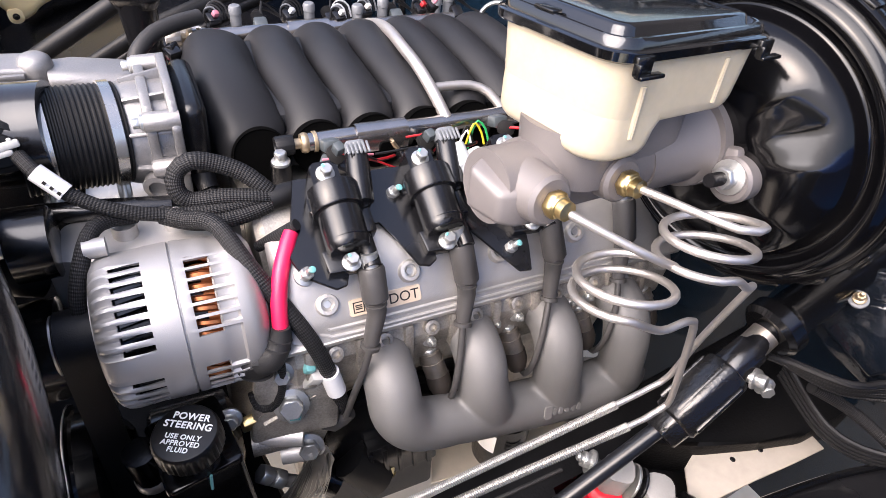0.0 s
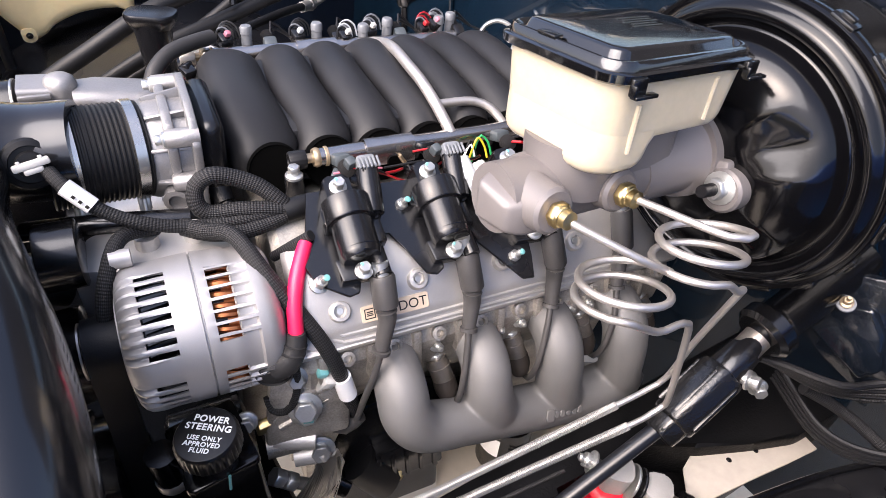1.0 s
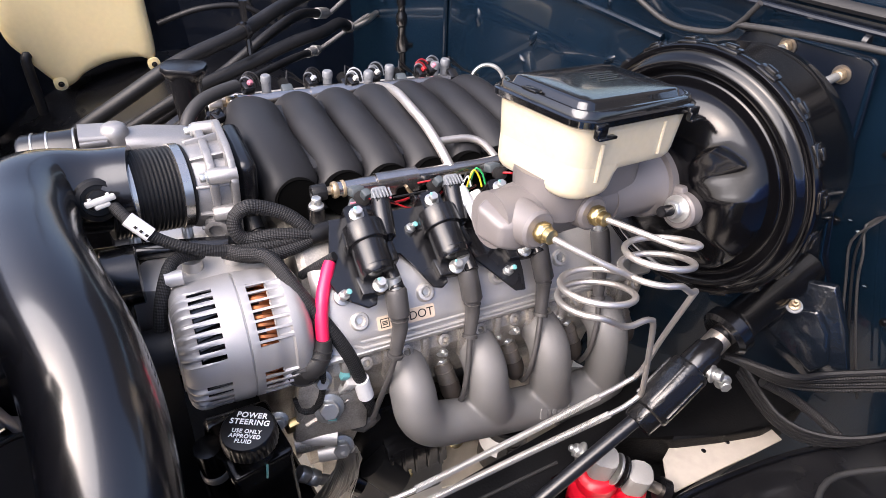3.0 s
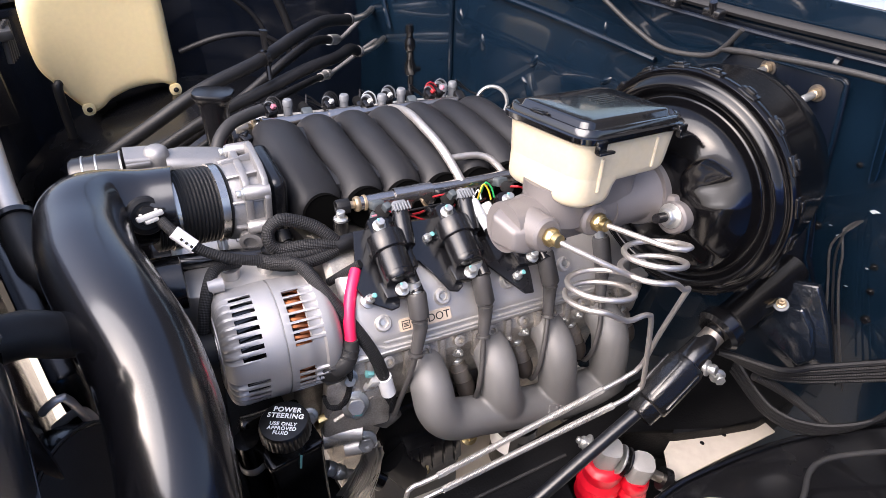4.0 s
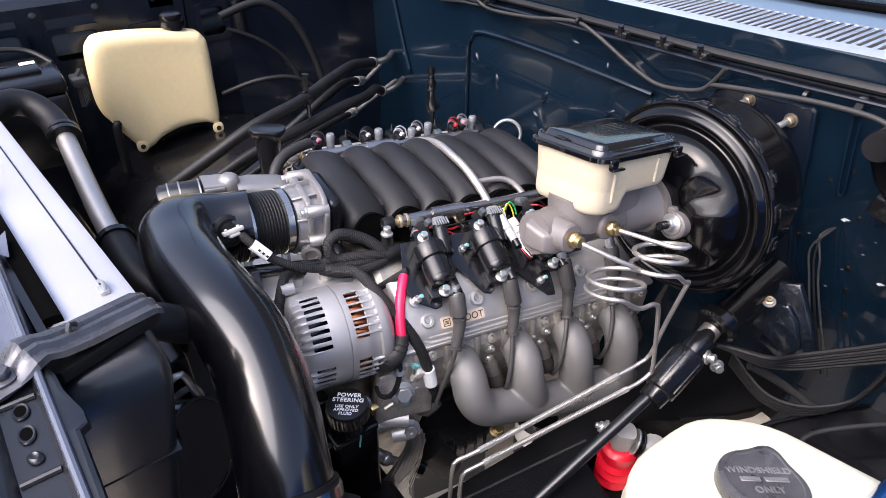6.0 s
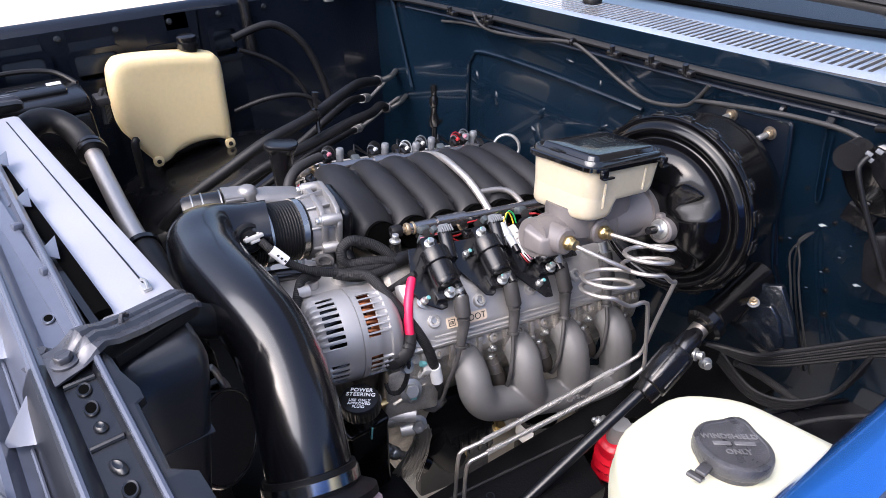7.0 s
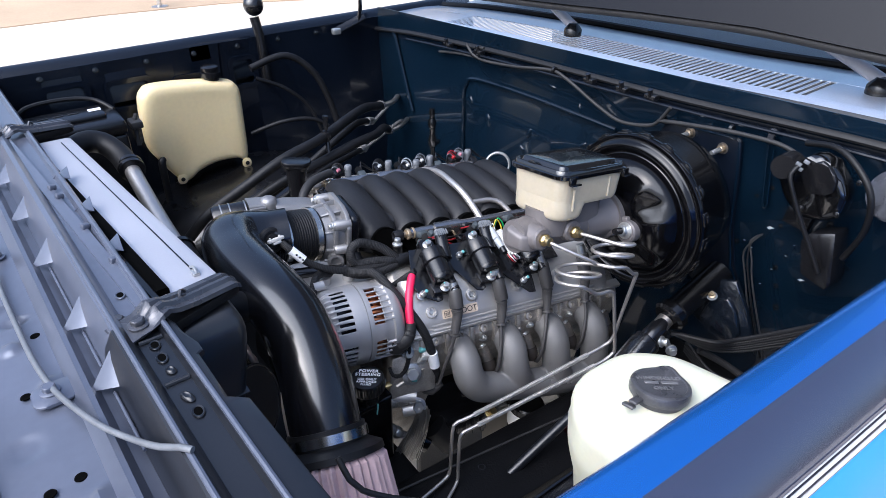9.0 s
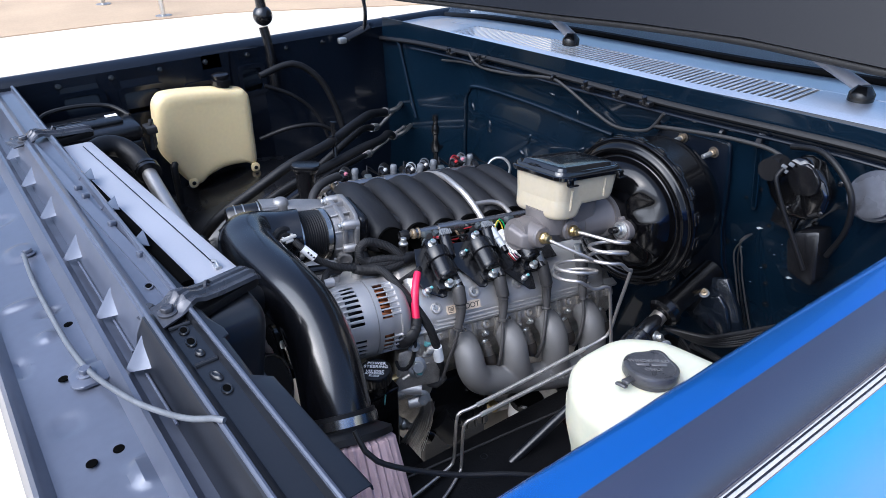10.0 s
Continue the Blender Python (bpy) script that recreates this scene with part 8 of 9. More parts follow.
for k in range(9):
    bm = B()
    p = Vector((-0.235 + random.uniform(0, 0.06), 0.40 + random.uniform(0, 0.06), 0.195 + random.uniform(-0.015, 0.02)))
    box(bm, (random.uniform(0.012, 0.024), random.uniform(0.01, 0.02), random.uniform(0.01, 0.016)), T(*p) @ pose(0, 0, 0, random.uniform(-40, 40), random.uniform(-40, 40), random.uniform(0, 90)), 0.002)
    part("connector", bm, (BLACK, mat_pale, BLACK, BLACK, WHITE_PLASTIC, BLACK, BOLT, BLACK, RED)[k], cl)

# ---- wiring looms on the engine ----
def loom(name, label, pts, r, m, F, group=""):
    bm = B()
    tube(bm, pts, r, 14, step=0.008)
    return solid(name, bm, m, label, "wiring", F, pts[len(pts) // 2], group)


mw = thing("sensor_loom", "black braided sensor loom with a white tag", "wiring", ENG, (-0.3, 0.14, 0.18))
bm = B()
tube(bm, [(-0.372, 0.172, 0.240), (-0.362, 0.155, 0.232), (-0.350, 0.146, 0.220), (-0.330, 0.138, 0.204), (-0.300, 0.128, 0.191), (-0.255, 0.124, 0.178), (-0.200, 0.120, 0.178), (-0.152, 0.120, 0.182)], 0.0072, 16, step=0.008)
part("sleeve", bm, BRAID, mw)
bm = B()
tube(bm, [(-0.361, 0.1545, 0.2315), (-0.340, 0.1415, 0.2115)], 0.0092, 16, smooth=False)
tag = part("tag", bm, WHITE, mw, "white heat-shrink tag")
bm = B()
for k in range(3):
    box(bm, (0.0035, 0.0008, 0.004), T(-0.354 + 0.005 * k, 0.1385 - 0.0032 * k, 0.228 - 0.0048 * k) @ pose(0, 0, 0, 0, 44, -30))
part("print_bar", bm, RUBBER_GREY, tag)
loom("wiring_loom", "thick black braided wiring loom looped behind the alternator", [(-0.146, 0.122, 0.180), (-0.158, 0.128, 0.192), (-0.176, 0.140, 0.206), (-0.200, 0.148, 0.216), (-0.224, 0.150, 0.222), (-0.240, 0.148, 0.212), (-0.243, 0.140, 0.196), (-0.232, 0.134, 0.184), (-0.200, 0.128, 0.186), (-0.165, 0.122, 0.184), (-0.140, 0.122, 0.180)], 0.0095, BRAID, ENG, "looms")
loom("wiring_loom", "black braided wiring loom lying along the head", [(-0.262, 0.128, 0.176), (-0.235, 0.116, 0.170), (-0.200, 0.112, 0.168), (-0.165, 0.116, 0.172), (-0.140, 0.122, 0.178)], 0.0095, BRAID, ENG, "looms")
lm = thing("wiring_loom", "black braided wiring loom falling past the alternator to a white tag", "wiring", ENG, (-0.165, 0.035, 0.09), "looms")
bm = B()
tube(bm, [(-0.262, 0.13, 0.176), (-0.240, 0.112, 0.178), (-0.215, 0.085, 0.186), (-0.195, 0.040, 0.166), (-0.172, 0.012, 0.132), (-0.152, -0.008, 0.098), (-0.137, -0.020, 0.060), (-0.127, -0.024, 0.018), (-0.120, -0.025, -0.010), (-0.114, -0.022, -0.04)], 0.0092, 16, step=0.008)
part("sleeve", bm, BRAID, lm)
bm = B()
tube(bm, [(-0.1315, -0.023, 0.040), (-0.1235, -0.025, 0.004)], 0.0112, 16, smooth=False)
part("tag", bm, WHITE, lm, "white heat-shrink tag")
bm = B()
box(bm, (0.016, 0.016, 0.03), T(-0.148, -0.018, 0.030) @ pose(0, 0, 0, 20, 20, 0), 0.003)
part("connector", bm, WHITE_PLASTIC, lm)
bm = B()
box(bm, (0.012, 0.012, 0.012), T(-0.152, -0.018, 0.050) @ pose(0, 0, 0, 20, 20, 0), 0.003)
part("connector_lock", bm, TEAL, lm)
bm = B()
tube(bm, [(-0.153, 0.12, 0.178), (-0.135, 0.122, 0.180), (-0.115, 0.126, 0.180)], [0.013, 0.0135, 0.012], 12)
solid("loom_junction", bm, RUBBER, "taped black loom junction", "wiring", ENG, (-0.13, 0.12, 0.17))
loom("wiring_loom", "black braided loom dropping beside the pulley", [(-0.287, 0.142, 0.170), (-0.318, 0.124, 0.182), (-0.334, 0.10, 0.176), (-0.350, 0.07, 0.14), (-0.356, 0.05, 0.08)], 0.008, BRAID, ENG, "looms")
loom("vent_hose", "short black hose at the valve cover end", [(-0.140, 0.055, 0.192), (-0.160, 0.068, 0.170), (-0.176, 0.082, 0.148)], 0.006, BRAID, ENG)
WIRES = [
    (WIRE_RED, [(-0.062, 0.162, 0.200), (-0.040, 0.158, 0.192), (-0.015, 0.152, 0.182), (0.010, 0.146, 0.172), (0.036, 0.144, 0.174), (0.060, 0.150, 0.190)]),
    (PINK, [(-0.085, 0.150, 0.198), (-0.065, 0.148, 0.200), (-0.045, 0.152, 0.197), (-0.02, 0.157, 0.190)]),
    (RUBBER, [(-0.02, 0.15, 0.195), (0.015, 0.148, 0.197), (0.05, 0.150, 0.198), (0.09, 0.155, 0.2)]),
    (WIRE_BLUE, [(0.040, 0.150, 0.205), (0.06, 0.142, 0.206), (0.075, 0.138, 0.195), (0.08, 0.13, 0.18)]),
    (WIRE_RED, [(0.020, 0.156, 0.208), (0.045, 0.150, 0.212), (0.068, 0.142, 0.206), (0.075, 0.132, 0.19)]),
    (GREEN, [(0.105, 0.150, 0.182), (0.112, 0.156, 0.205), (0.120, 0.160, 0.214), (0.130, 0.156, 0.204), (0.134, 0.150, 0.188)]),
    (YELLOW, [(0.100, 0.150, 0.182), (0.108, 0.154, 0.208), (0.116, 0.158, 0.212), (0.124, 0.154, 0.200), (0.127, 0.148, 0.186)]),
    (RUBBER, [(0.092, 0.15, 0.18), (0.098, 0.154, 0.206), (0.104, 0.156, 0.210), (0.112, 0.152, 0.19)]),
    (WHITE, [(0.088, 0.148, 0.18), (0.096, 0.152, 0.200), (0.103, 0.154, 0.206), (0.109, 0.150, 0.188)]),
]
for m, pts in WIRES:
    bm = B()
    tube(bm, pts, 0.0015, 8, step=0.006)
    solid("wire", bm, m, m.name.replace("_", " ") + " strand between the coil connectors" if "wire" in m.name else "thin loose wire between the coil connectors", "wire", ENG, pts[0], "coil wires")
cn = thing("coil_harness_plug", "pale multi-pin coil harness plug with a tangle of wires", "connector", ENG, (0.065, 0.06, 0.20))
bm = B()
tube(bm, [CB @ Vector((0.056, 0.116, 0.030)), CB @ Vector((0.056, 0.088, 0.031)), CB @ Vector((0.057, 0.086, 0.031)), CB @ Vector((0.058, 0.064, 0.032))], [0.0085, 0.0092, 0.0075, 0.0072], 14, smooth=False)
part("shell", bm, PLUG_PALE, cn, "pale grey round plug shell")
bm = B()
box(bm, (0.017, 0.030, 0.015), CB @ T(0.073, 0.092, 0.030) @ pose(0, 0, 0, 0, 0, 6), 0.003)
box(bm, (0.008, 0.018, 0.005), CB @ T(0.072, 0.096, 0.039) @ pose(0, 0, 0, 0, 0, 6), 0.001)
part("lock", bm, WHITE_PLASTIC, cn, "off-white locking half")
for k in range(3):
    bm = B()
    tube(bm, [CB @ Vector((0.066 + 0.0065 * k, 0.080, 0.031)), CB @ Vector((0.067 + 0.0062 * k, 0.044 - 0.003 * k, 0.033))], 0.0028, 8, smooth=False)
    part("pin_sleeve", bm, WHITE_PLASTIC, cn)
bm = B()
tube(bm, [CB @ Vector((0.058, 0.066, 0.032)), CB @ Vector((0.058, 0.050, 0.032))], 0.0066, 12, smooth=False)
part("seal", bm, BLACK, cn)
for k in range(7):
    bm = B()
    u = 0.058 + 0.0036 * k
    tube(bm, [CB @ Vector((u, 0.046, 0.032)), CB @ Vector((u + 0.004, 0.032, 0.028 + 0.002 * (k % 3))), CB @ Vector((u + 0.014, 0.026 + 0.002 * k, 0.022)), CB @ Vector((0.094, 0.040 + 0.003 * k, 0.012))], 0.0012, 6)
    part("wire", bm, (RUBBER, WIRE_RED, WHITE, RUBBER, PINK, RUBBER, WHITE)[k], cn)
for c0 in ((-0.075, 0.155, 0.188), (-0.062, 0.150, 0.184), (0.04, 0.145, 0.190), (0.02, 0.150, 0.186), (0.15, 0.14, 0.19), (0.165, 0.13, 0.18)):
    bm = B()
    box(bm, (0.022, 0.016, 0.014), T(*c0) @ pose(0, 0, 0, 25, 15, 40 * c0[0] * 10), 0.003)
    solid("plug_connector", bm, BLACK if c0[0] > -0.07 else mat_pale, "small moulded wiring connector between the coils", "connector", ENG, c0, "connectors")

# ---- firewall clutter ----
wm = thing("wiper_motor", "black wiper motor and linkage box on the firewall", "wiper motor", base=(0.76, -0.12, 0.98))
bm = B()
WM = axis((0.80, 0.0, 0.0), (-1, 0, 0))
face = [(-0.026, 1.043), (-0.044, 1.067), (-0.071, 1.093), (-0.090, 1.106), (-0.114, 1.092), (-0.141, 1.071), (-0.156, 1.046), (-0.155, 1.008), (-0.131, 0.985), (-0.084, 0.975), (-0.048, 1.006)]
flip = [(WM.inverted() @ Vector((0.80, y, z))) for y, z in face]
prism(bm, [(p.x, p.y) for p in flip], 0.046, WM, 0.014, 4)
part("gearcase", bm, LID, wm, "smooth black gear cover")
bm = B()
prism(bm, [(p.x * 0.5 + flip[4].x * 0.5, p.y * 0.5 + flip[4].y * 0.5) for p in flip], 0.010, WM @ T(0, 0, 0.044), 0.004)
part("raised_cover", bm, BLACK, wm)
bm = B()
rod(bm, (0.775, -0.042, 1.066), (0.735, -0.044, 1.070), 0.024, 0.022, 24)
part("plug_socket", bm, BLACK, wm)
bm = B()
prism(bm, [(-0.020, -0.055), (0.030, -0.065), (0.036, -0.045), (0.012, 0.050), (-0.030, 0.030), (-0.042, 0.010)], 0.060, axis((0.81, -0.147, 0.922), (-1, 0, 0.1)), 0.008)
part("motor_can", bm, BLACK, wm, "tapered black motor can")
for y, z in ((-0.070, 1.086), (-0.082, 1.094), (-0.074, 1.078)):
    bm = B()
    box(bm, (0.006, 0.010, 0.006), T(0.733, y, z) @ pose(0, 0, 0, 20, 0, 10), 0.001)
    part("terminal", bm, CLIP_GREY, wm, "small pale terminal")
for y, z in ((-0.046, 1.076), (-0.166, 1.080), (-0.150, 1.012), (-0.090, 1.0)):
    bm = B()
    bolt(bm, (0.752, y, z), (-1, 0, 0), 0.0035, 0.005)
    part("screw", bm, SATIN_BLACK, wm)
bm = B()
tube(bm, [(0.728, -0.072, 1.084), (0.718, -0.068, 1.070), (0.716, -0.076, 1.050), (0.720, -0.10, 1.005), (0.728, -0.128, 0.955), (0.735, -0.16, 0.90)], 0.0042, 10)
part("cable", bm, RUBBER, wm)
bm = B()
tube(bm, [(0.79, -0.05, 1.105), (0.765, -0.11, 1.122), (0.745, -0.16, 1.105), (0.738, -0.195, 1.066), (0.75, -0.20, 1.0), (0.765, -0.18, 0.93)], 0.0055, 10)
part("cable", bm, RUBBER, wm)
bm = B()
box(bm, (0.02, 0.05, 0.035), T(0.80, -0.075, 0.955) @ pose(0, 0, 0, 8), 0.004)
part("bracket", bm, SATIN_BLACK, wm)
horn = thing("horn", "round dull grey ribbed horn body beside the wiper motor", "horn", base=(0.78, -0.24, 1.02))
bm = B()
for k in range(4):
    lathe(bm, [(0.03, 0.012 * k), (0.048 - 0.004 * abs(k - 1.5), 0.012 * k + 0.002), (0.048 - 0.004 * abs(k - 1.5), 0.012 * k + 0.009), (0.03, 0.012 * k + 0.011)], axis((0.80, -0.225, 1.06), (-0.5, 0.1, 0.2)), 30)
part("body", bm, PRESSED, horn)
bm = B()
tube(bm, [(0.817, 1.12, 1.03), (0.815, 1.02, 1.045), (0.812, 0.93, 1.055), (0.80, 0.90, 1.085), (0.80, 0.88, 1.09)], 0.0040, 8)
tube(bm, [(0.80, 0.96, 1.086), (0.80, 0.93, 1.062), (0.808, 0.88, 1.052), (0.81, 0.75, 1.064), (0.806, 0.62, 1.085), (0.806, 0.56, 1.075), (0.812, 0.45, 1.03), (0.81, 0.38, 1.015), (0.806, 0.30, 1.030), (0.80, 0.27, 1.052), (0.795, 0.245, 1.09)], 0.0042, 10)
tube(bm, [(0.80, 0.27, 1.052), (0.79, 0.18, 1.070), (0.79, 0.06, 1.085), (0.785, -0.03, 1.085), (0.77, -0.1, 1.05)], 0.0045, 10)
solid("firewall_loom", bm, RUBBER_GREY, "black loom clipped along the top of the firewall", "wiring", base=(0.81, 0.6, 1.05))
for y, z in ((0.60, 1.088), (0.26, 1.055), (0.10, 1.082), (0.93, 1.062)):
    bm = B()
    ring(bm, axis((0.805, y, z), (0, 1, 0.05)), 0.0062, 0.008, 0.003, 14)
    solid("loom_clip", bm, BLACK, "black clip round the firewall loom", "clip", base=(0.805, y, z), group="loom clips")
for y in (1.05, 0.90, 0.48, 0.38, 0.30):
    bm = B()
    box(bm, (0.02, 0.03, 0.012), T(0.80, y, cowl_z(y) - 0.040), 0.003)
    rod(bm, (0.795, y, cowl_z(y) - 0.04), (0.79, y, cowl_z(y) - 0.022), 0.006)
    solid("seal_clip", bm, SATIN_BLACK, "small black clip at the hood seal", "clip", base=(0.80, y, cowl_z(y) - 0.04), group="seal clips")
for k in range(3):
    bm = B()
    tube(bm, [(0.815, -0.012, 0.884), (0.796, -0.008 + 0.004 * k, 0.876 - 0.003 * k), (0.790, 0.004 - 0.010 * k, 0.842 - 0.004 * k), (0.789, -0.013 - 0.008 * k, 0.79), (0.787, -0.045 - 0.010 * k, 0.708), (0.785, -0.085 - 0.012 * k, 0.62)], 0.0019, 6)
    solid("wire", bm, (RUBBER_GREY, RUBBER, RUBBER_GREY)[k], "thin wire hanging down the firewall", "wire", base=(0.79, -0.03, 0.8), group="firewall wires")
for k in range(6):
    bm = B()
    tube(bm, [(0.62, 0.03, 0.690), (0.635, 0.012, 0.684 + 0.001 * k), (0.66, -0.035 - 0.003 * k, 0.672 + 0.005 * k), (0.70, -0.075, 0.670 + 0.006 * k), (0.74, -0.13, 0.70 + 0.007 * k), (0.77, -0.20, 0.75 + 0.008 * k), (0.78, -0.28, 0.80 + 0.008 * k)], 0.0048, 8)
    solid("cable", bm, RUBBER if k % 2 else BRAID, "black cable sweeping under the firewall corner", "cable", base=(0.7, -0.08, 0.68), group="corner cables")
for k in range(4):
    bm = B()
    tube(bm, [(0.68, 0.02, 0.64 - 0.008 * k), (0.66, -0.06, 0.62 - 0.006 * k), (0.68, -0.12, 0.625 - 0.006 * k), (0.72, -0.17, 0.66), (0.75, -0.19, 0.72 + 0.01 * k)], 0.0042, 8)
    solid("cable", bm, RUBBER, "slim black cable hanging in the firewall corner", "cable", base=(0.68, -0.1, 0.62), group="corner cables")
bm = B()
tube(bm, [(0.66, -0.02, 0.655), (0.70, -0.06, 0.625), (0.72, -0.12, 0.60), (0.72, -0.2, 0.58)], 0.0075, 12)
solid("corrugated_conduit", bm, BRAID, "black corrugated conduit by the frame", "conduit", base=(0.7, -0.1, 0.6))
ft = thing("firewall_footing", "dark painted corner gusset with a bolt and pale washer", "gusset", base=(0.71, 0.0, 0.72))
bm = B()
FT = axis((0.742, 0, 0.70), (-1.0, -0.1, 0.12))
q = [FT.inverted() @ Vector((0.742, y, z)) for y, z in ((0.052, 0.682), (0.030, 0.780), (-0.020, 0.800), (-0.058, 0.745), (-0.088, 0.690), (-0.062, 0.640), (0.0, 0.655))]
prism(bm, [(p.x, p.y) for p in q], 0.014, FT, 0.004)
plate = part("gusset", bm, CAST_BLUE, ft)
bm = B()
q = [FT.inverted() @ Vector((0.742, y, z)) for y, z in ((0.030, 0.690), (0.016, 0.745), (-0.018, 0.760), (-0.044, 0.735), (-0.064, 0.690), (-0.050, 0.662))]
prism(bm, [(p.x, p.y) for p in q], 0.012, FT @ T(0, 0, 0.013), 0.006, 3)
part("raised_rib", bm, CAST_BLUE, plate)
bm = B()
lathe(bm, [(0.0110, 0), (0.0105, 0.002), (0.007, 0.0025)], axis((0.705, 0.004, 0.764), (-0.5, -0.1, 0.85)), 24)
part("washer", bm, CLIP_GREY, ft, "pale zinc washer")
bm = B()
bolt(bm, (0.7035, 0.0038, 0.767), (-0.5, -0.1, 0.85), 0.0052, 0.009, 0.006)
part("bolt", bm, GOLD_ZINC, ft)
bm = B()
LE = axis((0.745, 0.74, 0.792), (-0.62, -0.68, 0.38))
tube(bm, [LE @ Vector((0.034 * math.cos(radians(a)), 0.034 * math.sin(radians(a)), 0)) for a in range(-30, 211, 12)], 0.0085, 12, smooth=False, flat=0.5)
solid("lifting_eye", bm, BOLT, "bright steel engine lifting eye at the rear", "lifting eye", base=(0.745, 0.74, 0.792))

hg = thing("hood_strut", "black hood prop strut with a round knuckle", "hood strut", base=(0.38, 1.50, 0.9))
bm = B()
tube(bm, [(0.377, 1.49, 0.93), (0.378, 1.50, 1.06), (0.372, 1.51, 1.13)], [0.018, 0.015, 0.016], 10)
part("lower_arm", bm, SATIN_BLACK, hg)
bm = B()
bmesh.ops.create_uvsphere(bm, u_segments=20, v_segments=12, radius=0.032, matrix=T(0.376, 1.51, 1.165))
part("knuckle", bm, SATIN_BLACK, hg)
bm = B()
tube(bm, [(0.376, 1.51, 1.18), (0.37, 1.51, 1.26), (0.36, 1.51, 1.42), (0.33, 1.50, 1.70)], [0.018, 0.014, 0.017, 0.017], 10)
part("upper_arm", bm, SATIN_BLACK, hg)
h2_ = thing("hinge_assembly", "black hood hinge at the cowl corner", "hinge", base=(0.70, 1.49, 1.0))
bm = B()
tube(bm, [(0.64, 1.49, 1.050), (0.70, 1.49, 1.066), (0.76, 1.49, 1.085)], 0.014, 10, flat=0.6)
tube(bm, [(0.74, 1.49, 1.075), (0.75, 1.49, 1.14), (0.74, 1.49, 1.25), (0.8, 1.49, 1.36)], 0.013, 10, flat=0.5)
part("arm", bm, SATIN_BLACK, h2_)
bm = B()
box(bm, (0.03, 0.02, 0.02), T(0.645, 1.485, 1.052), 0.004)
part("catch", bm, BOLT, h2_)

# hard lines and fan shroud low behind the radiator
fan = thing("fan_shroud", "black electric fan shroud behind the radiator", "fan shroud", base=(-0.16, 0.5, 0.5))
bm = B()
box(bm, (0.03, 0.50, 0.19), T(-0.200, 0.59, 0.785) @ pose(0, 0, 0, 0, 0, 4.8), 0.008)
part("panel", bm, BLACK, fan)
bm = B()
lathe(bm, [(0.085, 0.0), (0.091, 0.0), (0.091, 0.05), (0.085, 0.05)], axis((-0.19, 0.60, 0.78), (1, 0, 0)), 48)
part("ring", bm, BLACK, fan)
DUCT = axis((-0.195, 0.257, 0.80), (0.70, -0.81, 0.29))
bm = B()
lathe(bm, [(0.060, -0.002), (0.0625, 0.0015), (0.066, 0.0015), (0.068, -0.003), (0.066, -0.03), (0.058, -0.05), (0.056, -0.05)], DUCT, 56)
duct = thing("air_duct", "round black duct mouth beside the radiator tank", "duct", base=(-0.19, 0.26, 0.74))
part("mouth", bm, GLOSS_BLACK, duct)
# grey bead puts the mouth's thin rim highlight into colour
bm = B()
lathe(bm, [(0.0632, -0.0005), (0.0645, 0.0022), (0.0660, 0.0024), (0.0668, 0.0005)], DUCT, 56)
part("bead", bm, RUBBER_GREY, duct, "paler bead coloured for the highlight on the duct rim")
bm = B()
lathe(bm, [(0.056, -0.045), (0.057, -0.055), (0.050, -0.085), (0.048, -0.085)], DUCT, 40)
part("sleeve", bm, SATIN_BLACK, duct)
for pts in ([(-0.206, 0.305, 0.880), (-0.198, 0.300, 0.890), (-0.183, 0.300, 0.893), (-0.177, 0.300, 0.868), (-0.171, 0.300, 0.823), (-0.163, 0.300, 0.791), (-0.15, 0.31, 0.75)], [(-0.206, 0.312, 0.845), (-0.195, 0.310, 0.852), (-0.178, 0.305, 0.862), (-0.170, 0.303, 0.850), (-0.166, 0.300, 0.815), (-0.158, 0.300, 0.790), (-0.145, 0.31, 0.75)]):
    bm = B()
    tube(bm, pts, 0.0045, 10)
    solid("cooler_line", bm, STAINLESS, "bright bent metal cooler line behind the radiator", "fluid line", base=(-0.2, 0.49, 0.65), group="cooler lines")
bm = B()
tube(bm, [(-0.215, 0.335, 0.962), (-0.190, 0.340, 0.955), (-0.160, 0.345, 0.930), (-0.13, 0.36, 0.905), (-0.08, 0.38, 0.88)], 0.024, 18)
solid("lower_radiator_hose", bm, RUBBER, "thick black rubber hose leaving the radiator tank", "radiator hose", base=(-0.2, 0.34, 0.95))
bm = B()
tube(bm, [(-0.21, -0.09, 1.02), (-0.20, -0.12, 0.99), (-0.13, -0.16, 0.955), (-0.06, -0.20, 0.942), (-0.01, -0.235, 0.928), (0.01, -0.275, 0.915), (0.015, -0.35, 0.90)], 0.0034, 10)
solid("cable", bm, RUBBER, "black cable running past the air filter", "cable", base=(-0.1, -0.17, 0.95), group="corner cables")

# ---- front of the engine ----
tc = thing("timing_cover", "cast aluminium front cover with water pump and black crank pulley", "front cover", ENG, (-0.22, 0.345, -0.3))
bm = B()
prism(bm, [(-0.20, -0.36), (0.20, -0.36), (0.23, -0.10), (0.17, 0.10), (-0.15, 0.10), (-0.20, -0.05)], 0.06, axis((-0.172, 0.345, 0.0), (-1, 0, 0)), 0.01)
part("cover", bm, ALU_BLOCK, tc)
bm = B()
lathe(bm, [(0.02, 0.0), (0.088, 0.0), (0.092, 0.004), (0.092, 0.036), (0.088, 0.04), (0.07, 0.038), (0.03, 0.03), (0.0, 0.03)], axis((-0.355, 0.345, -0.19), (-1, 0, 0)), 48)
part("crank_pulley", bm, GLOSS_BLACK, tc, "black crank pulley")
bm = B()
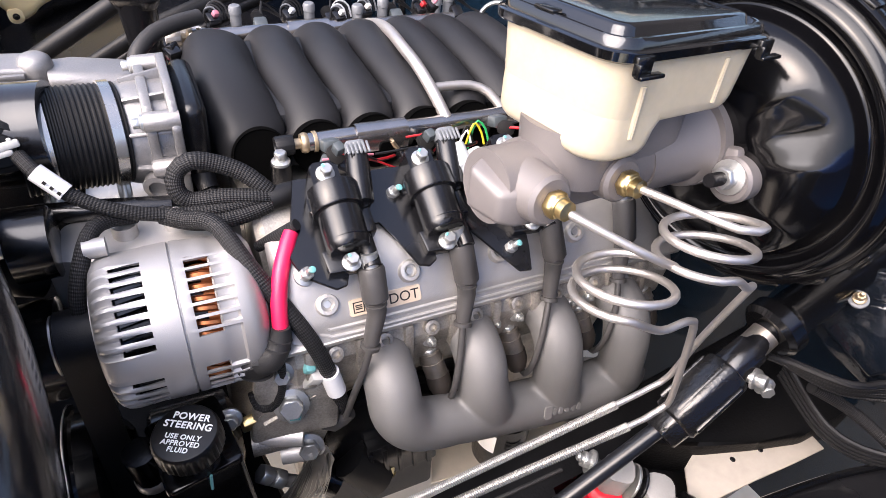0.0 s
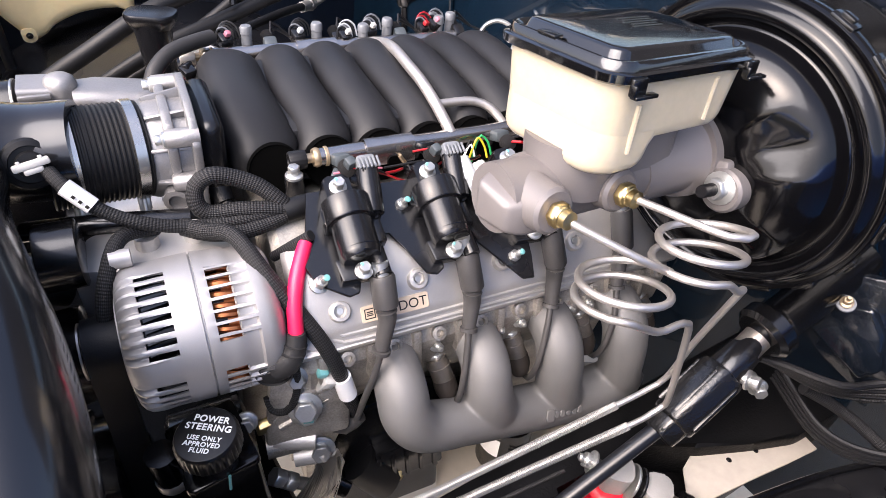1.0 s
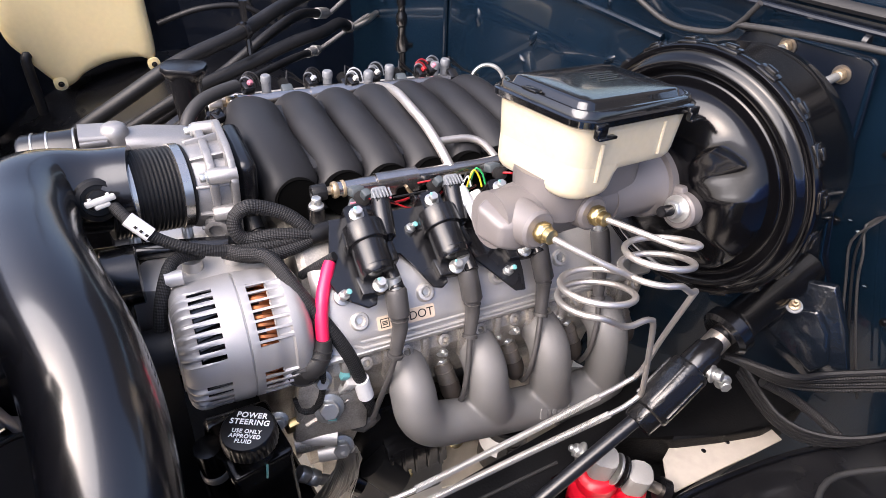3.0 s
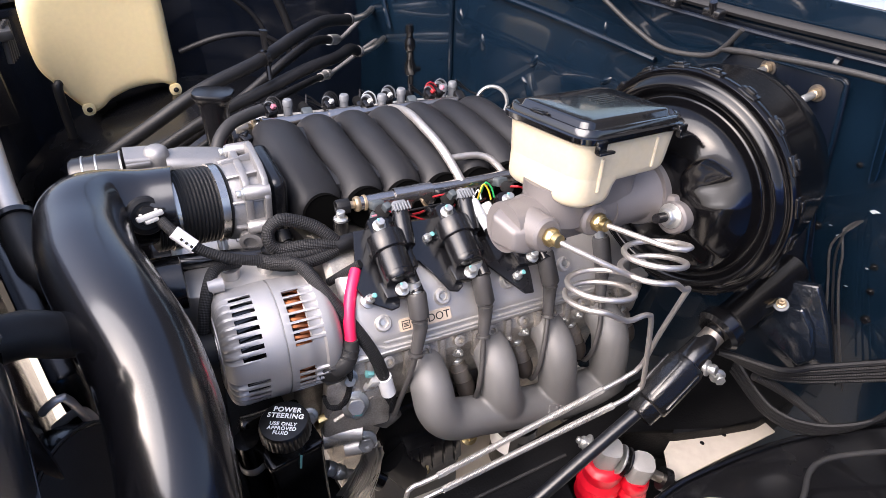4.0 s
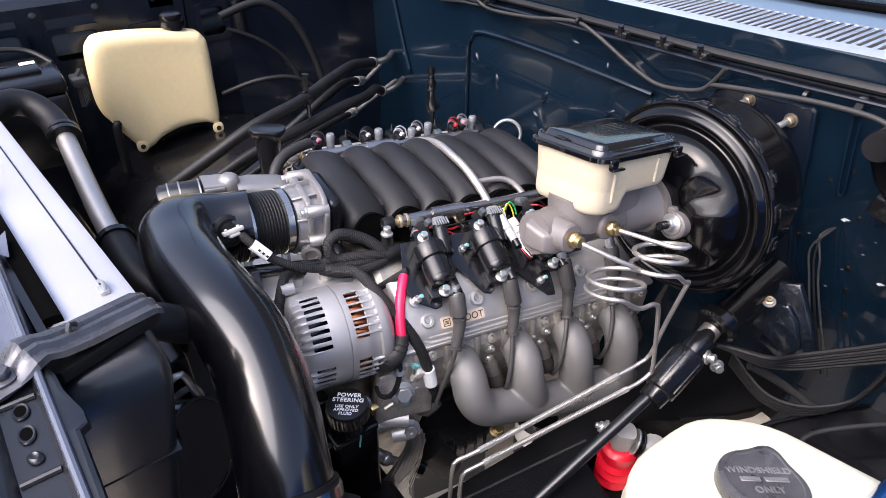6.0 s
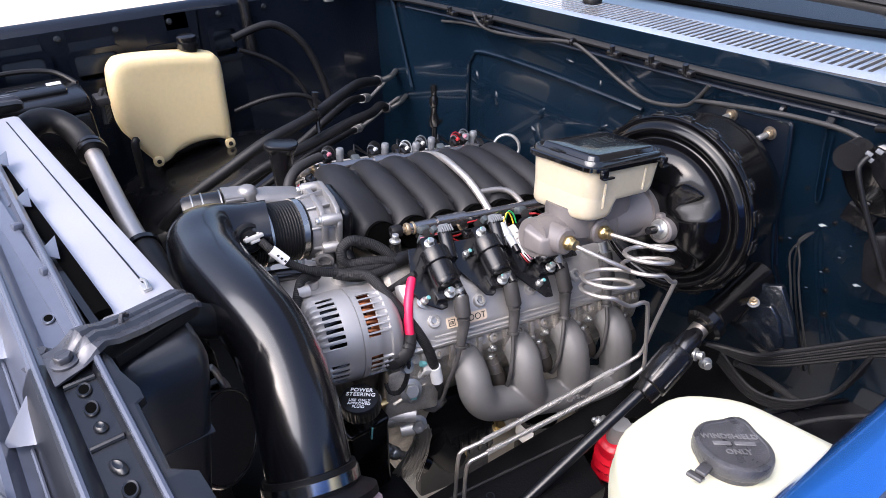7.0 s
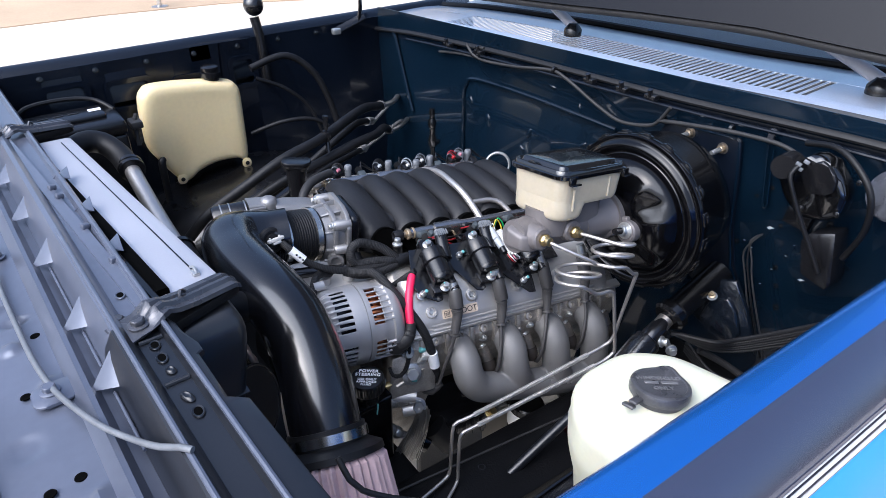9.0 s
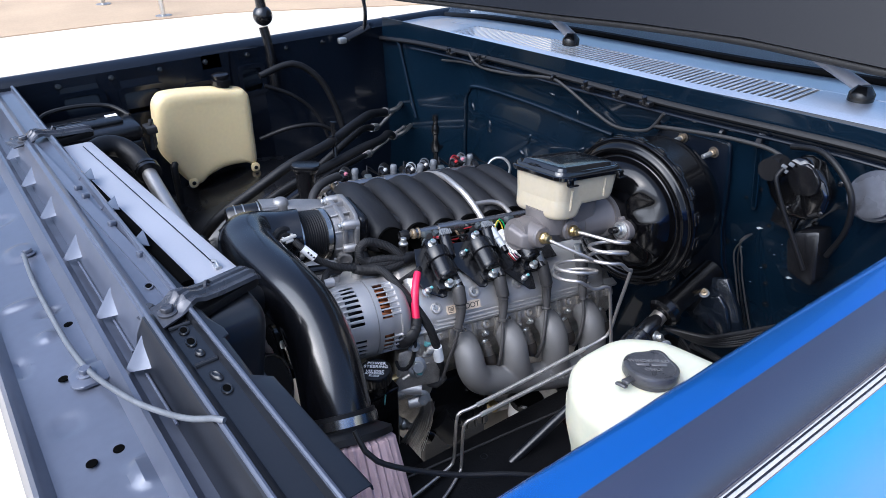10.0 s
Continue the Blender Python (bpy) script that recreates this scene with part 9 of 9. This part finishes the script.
lathe(bm, [(0.02, 0.0), (0.066, 0.0), (0.07, 0.004), (0.07, 0.036), (0.064, 0.04), (0.02, 0.034), (0.0, 0.034)], axis((-0.355, 0.345, 0.02), (-1, 0, 0)), 40)
part("pump_pulley", bm, BLACK, tc, "black water pump pulley")
bm = B()
rod(bm, (-0.35, 0.345, 0.02), (-0.22, 0.345, 0.02), 0.045, 0.06, 24)
part("pump_body", bm, ALU_CAST, tc)
bm = B()
rod(bm, (-0.35, 0.345, -0.19), (-0.22, 0.345, -0.19), 0.05, 0.05, 24)
part("crank_hub", bm, STEEL, tc)
bm = B()
tube(bm, [(-0.376, 0.02, -0.30), (-0.376, -0.01, -0.18), (-0.376, 0.0, -0.12), (-0.376, 0.04, -0.09), (-0.376, 0.10, -0.1), (-0.376, 0.16, -0.2), (-0.376, 0.25, -0.27)], 0.018, 6, flat=0.2)
part("lower_belt", bm, RUBBER, tc)
psp = thing("power_steering_pump", "black power steering pump behind its pulley", "pump", ENG, (-0.3, 0.0, -0.2))
bm = B()
lathe(bm, [(0.0, 0.0), (0.05, 0.0), (0.058, 0.006), (0.058, 0.09), (0.03, 0.1), (0, 0.1)], axis((-0.33, 0.037, -0.115), (1, 0, 0)), 32)
part("body", bm, SATIN_BLACK, psp)
bm = B()
PP = axis((-0.378, 0.037, -0.115), (-1, 0, 0))
lathe(bm, [(0.02, -0.002), (0.076, 0.0), (0.080, 0.004), (0.080, 0.026), (0.088, 0.028), (0.088, 0.030), (0.084, 0.030), (0.076, 0.016), (0.03, 0.012), (0.026, 0.022), (0.0, 0.022)], PP, 56)
pul = part("pulley", bm, GLOSS_BLACK, psp)
bm = B()
ring(bm, PP @ T(0, 0, 0.0285), 0.0866, 0.003, 0.0022, 56)
part("worn_rim", bm, STEEL, pul, "bright worn steel rim")
for k in range(3):
    bm = B()
    a = radians(30 + 120 * k)
    lathe(bm, [(0.009, 0.0), (0.0085, 0.0015), (0.006, 0.0015), (0.006, 0.0005), (0, 0.0005)], PP @ T(0.052 * math.cos(a), 0.052 * math.sin(a), 0.0145), 18)
    part("web_hole", bm, STEEL, pul)
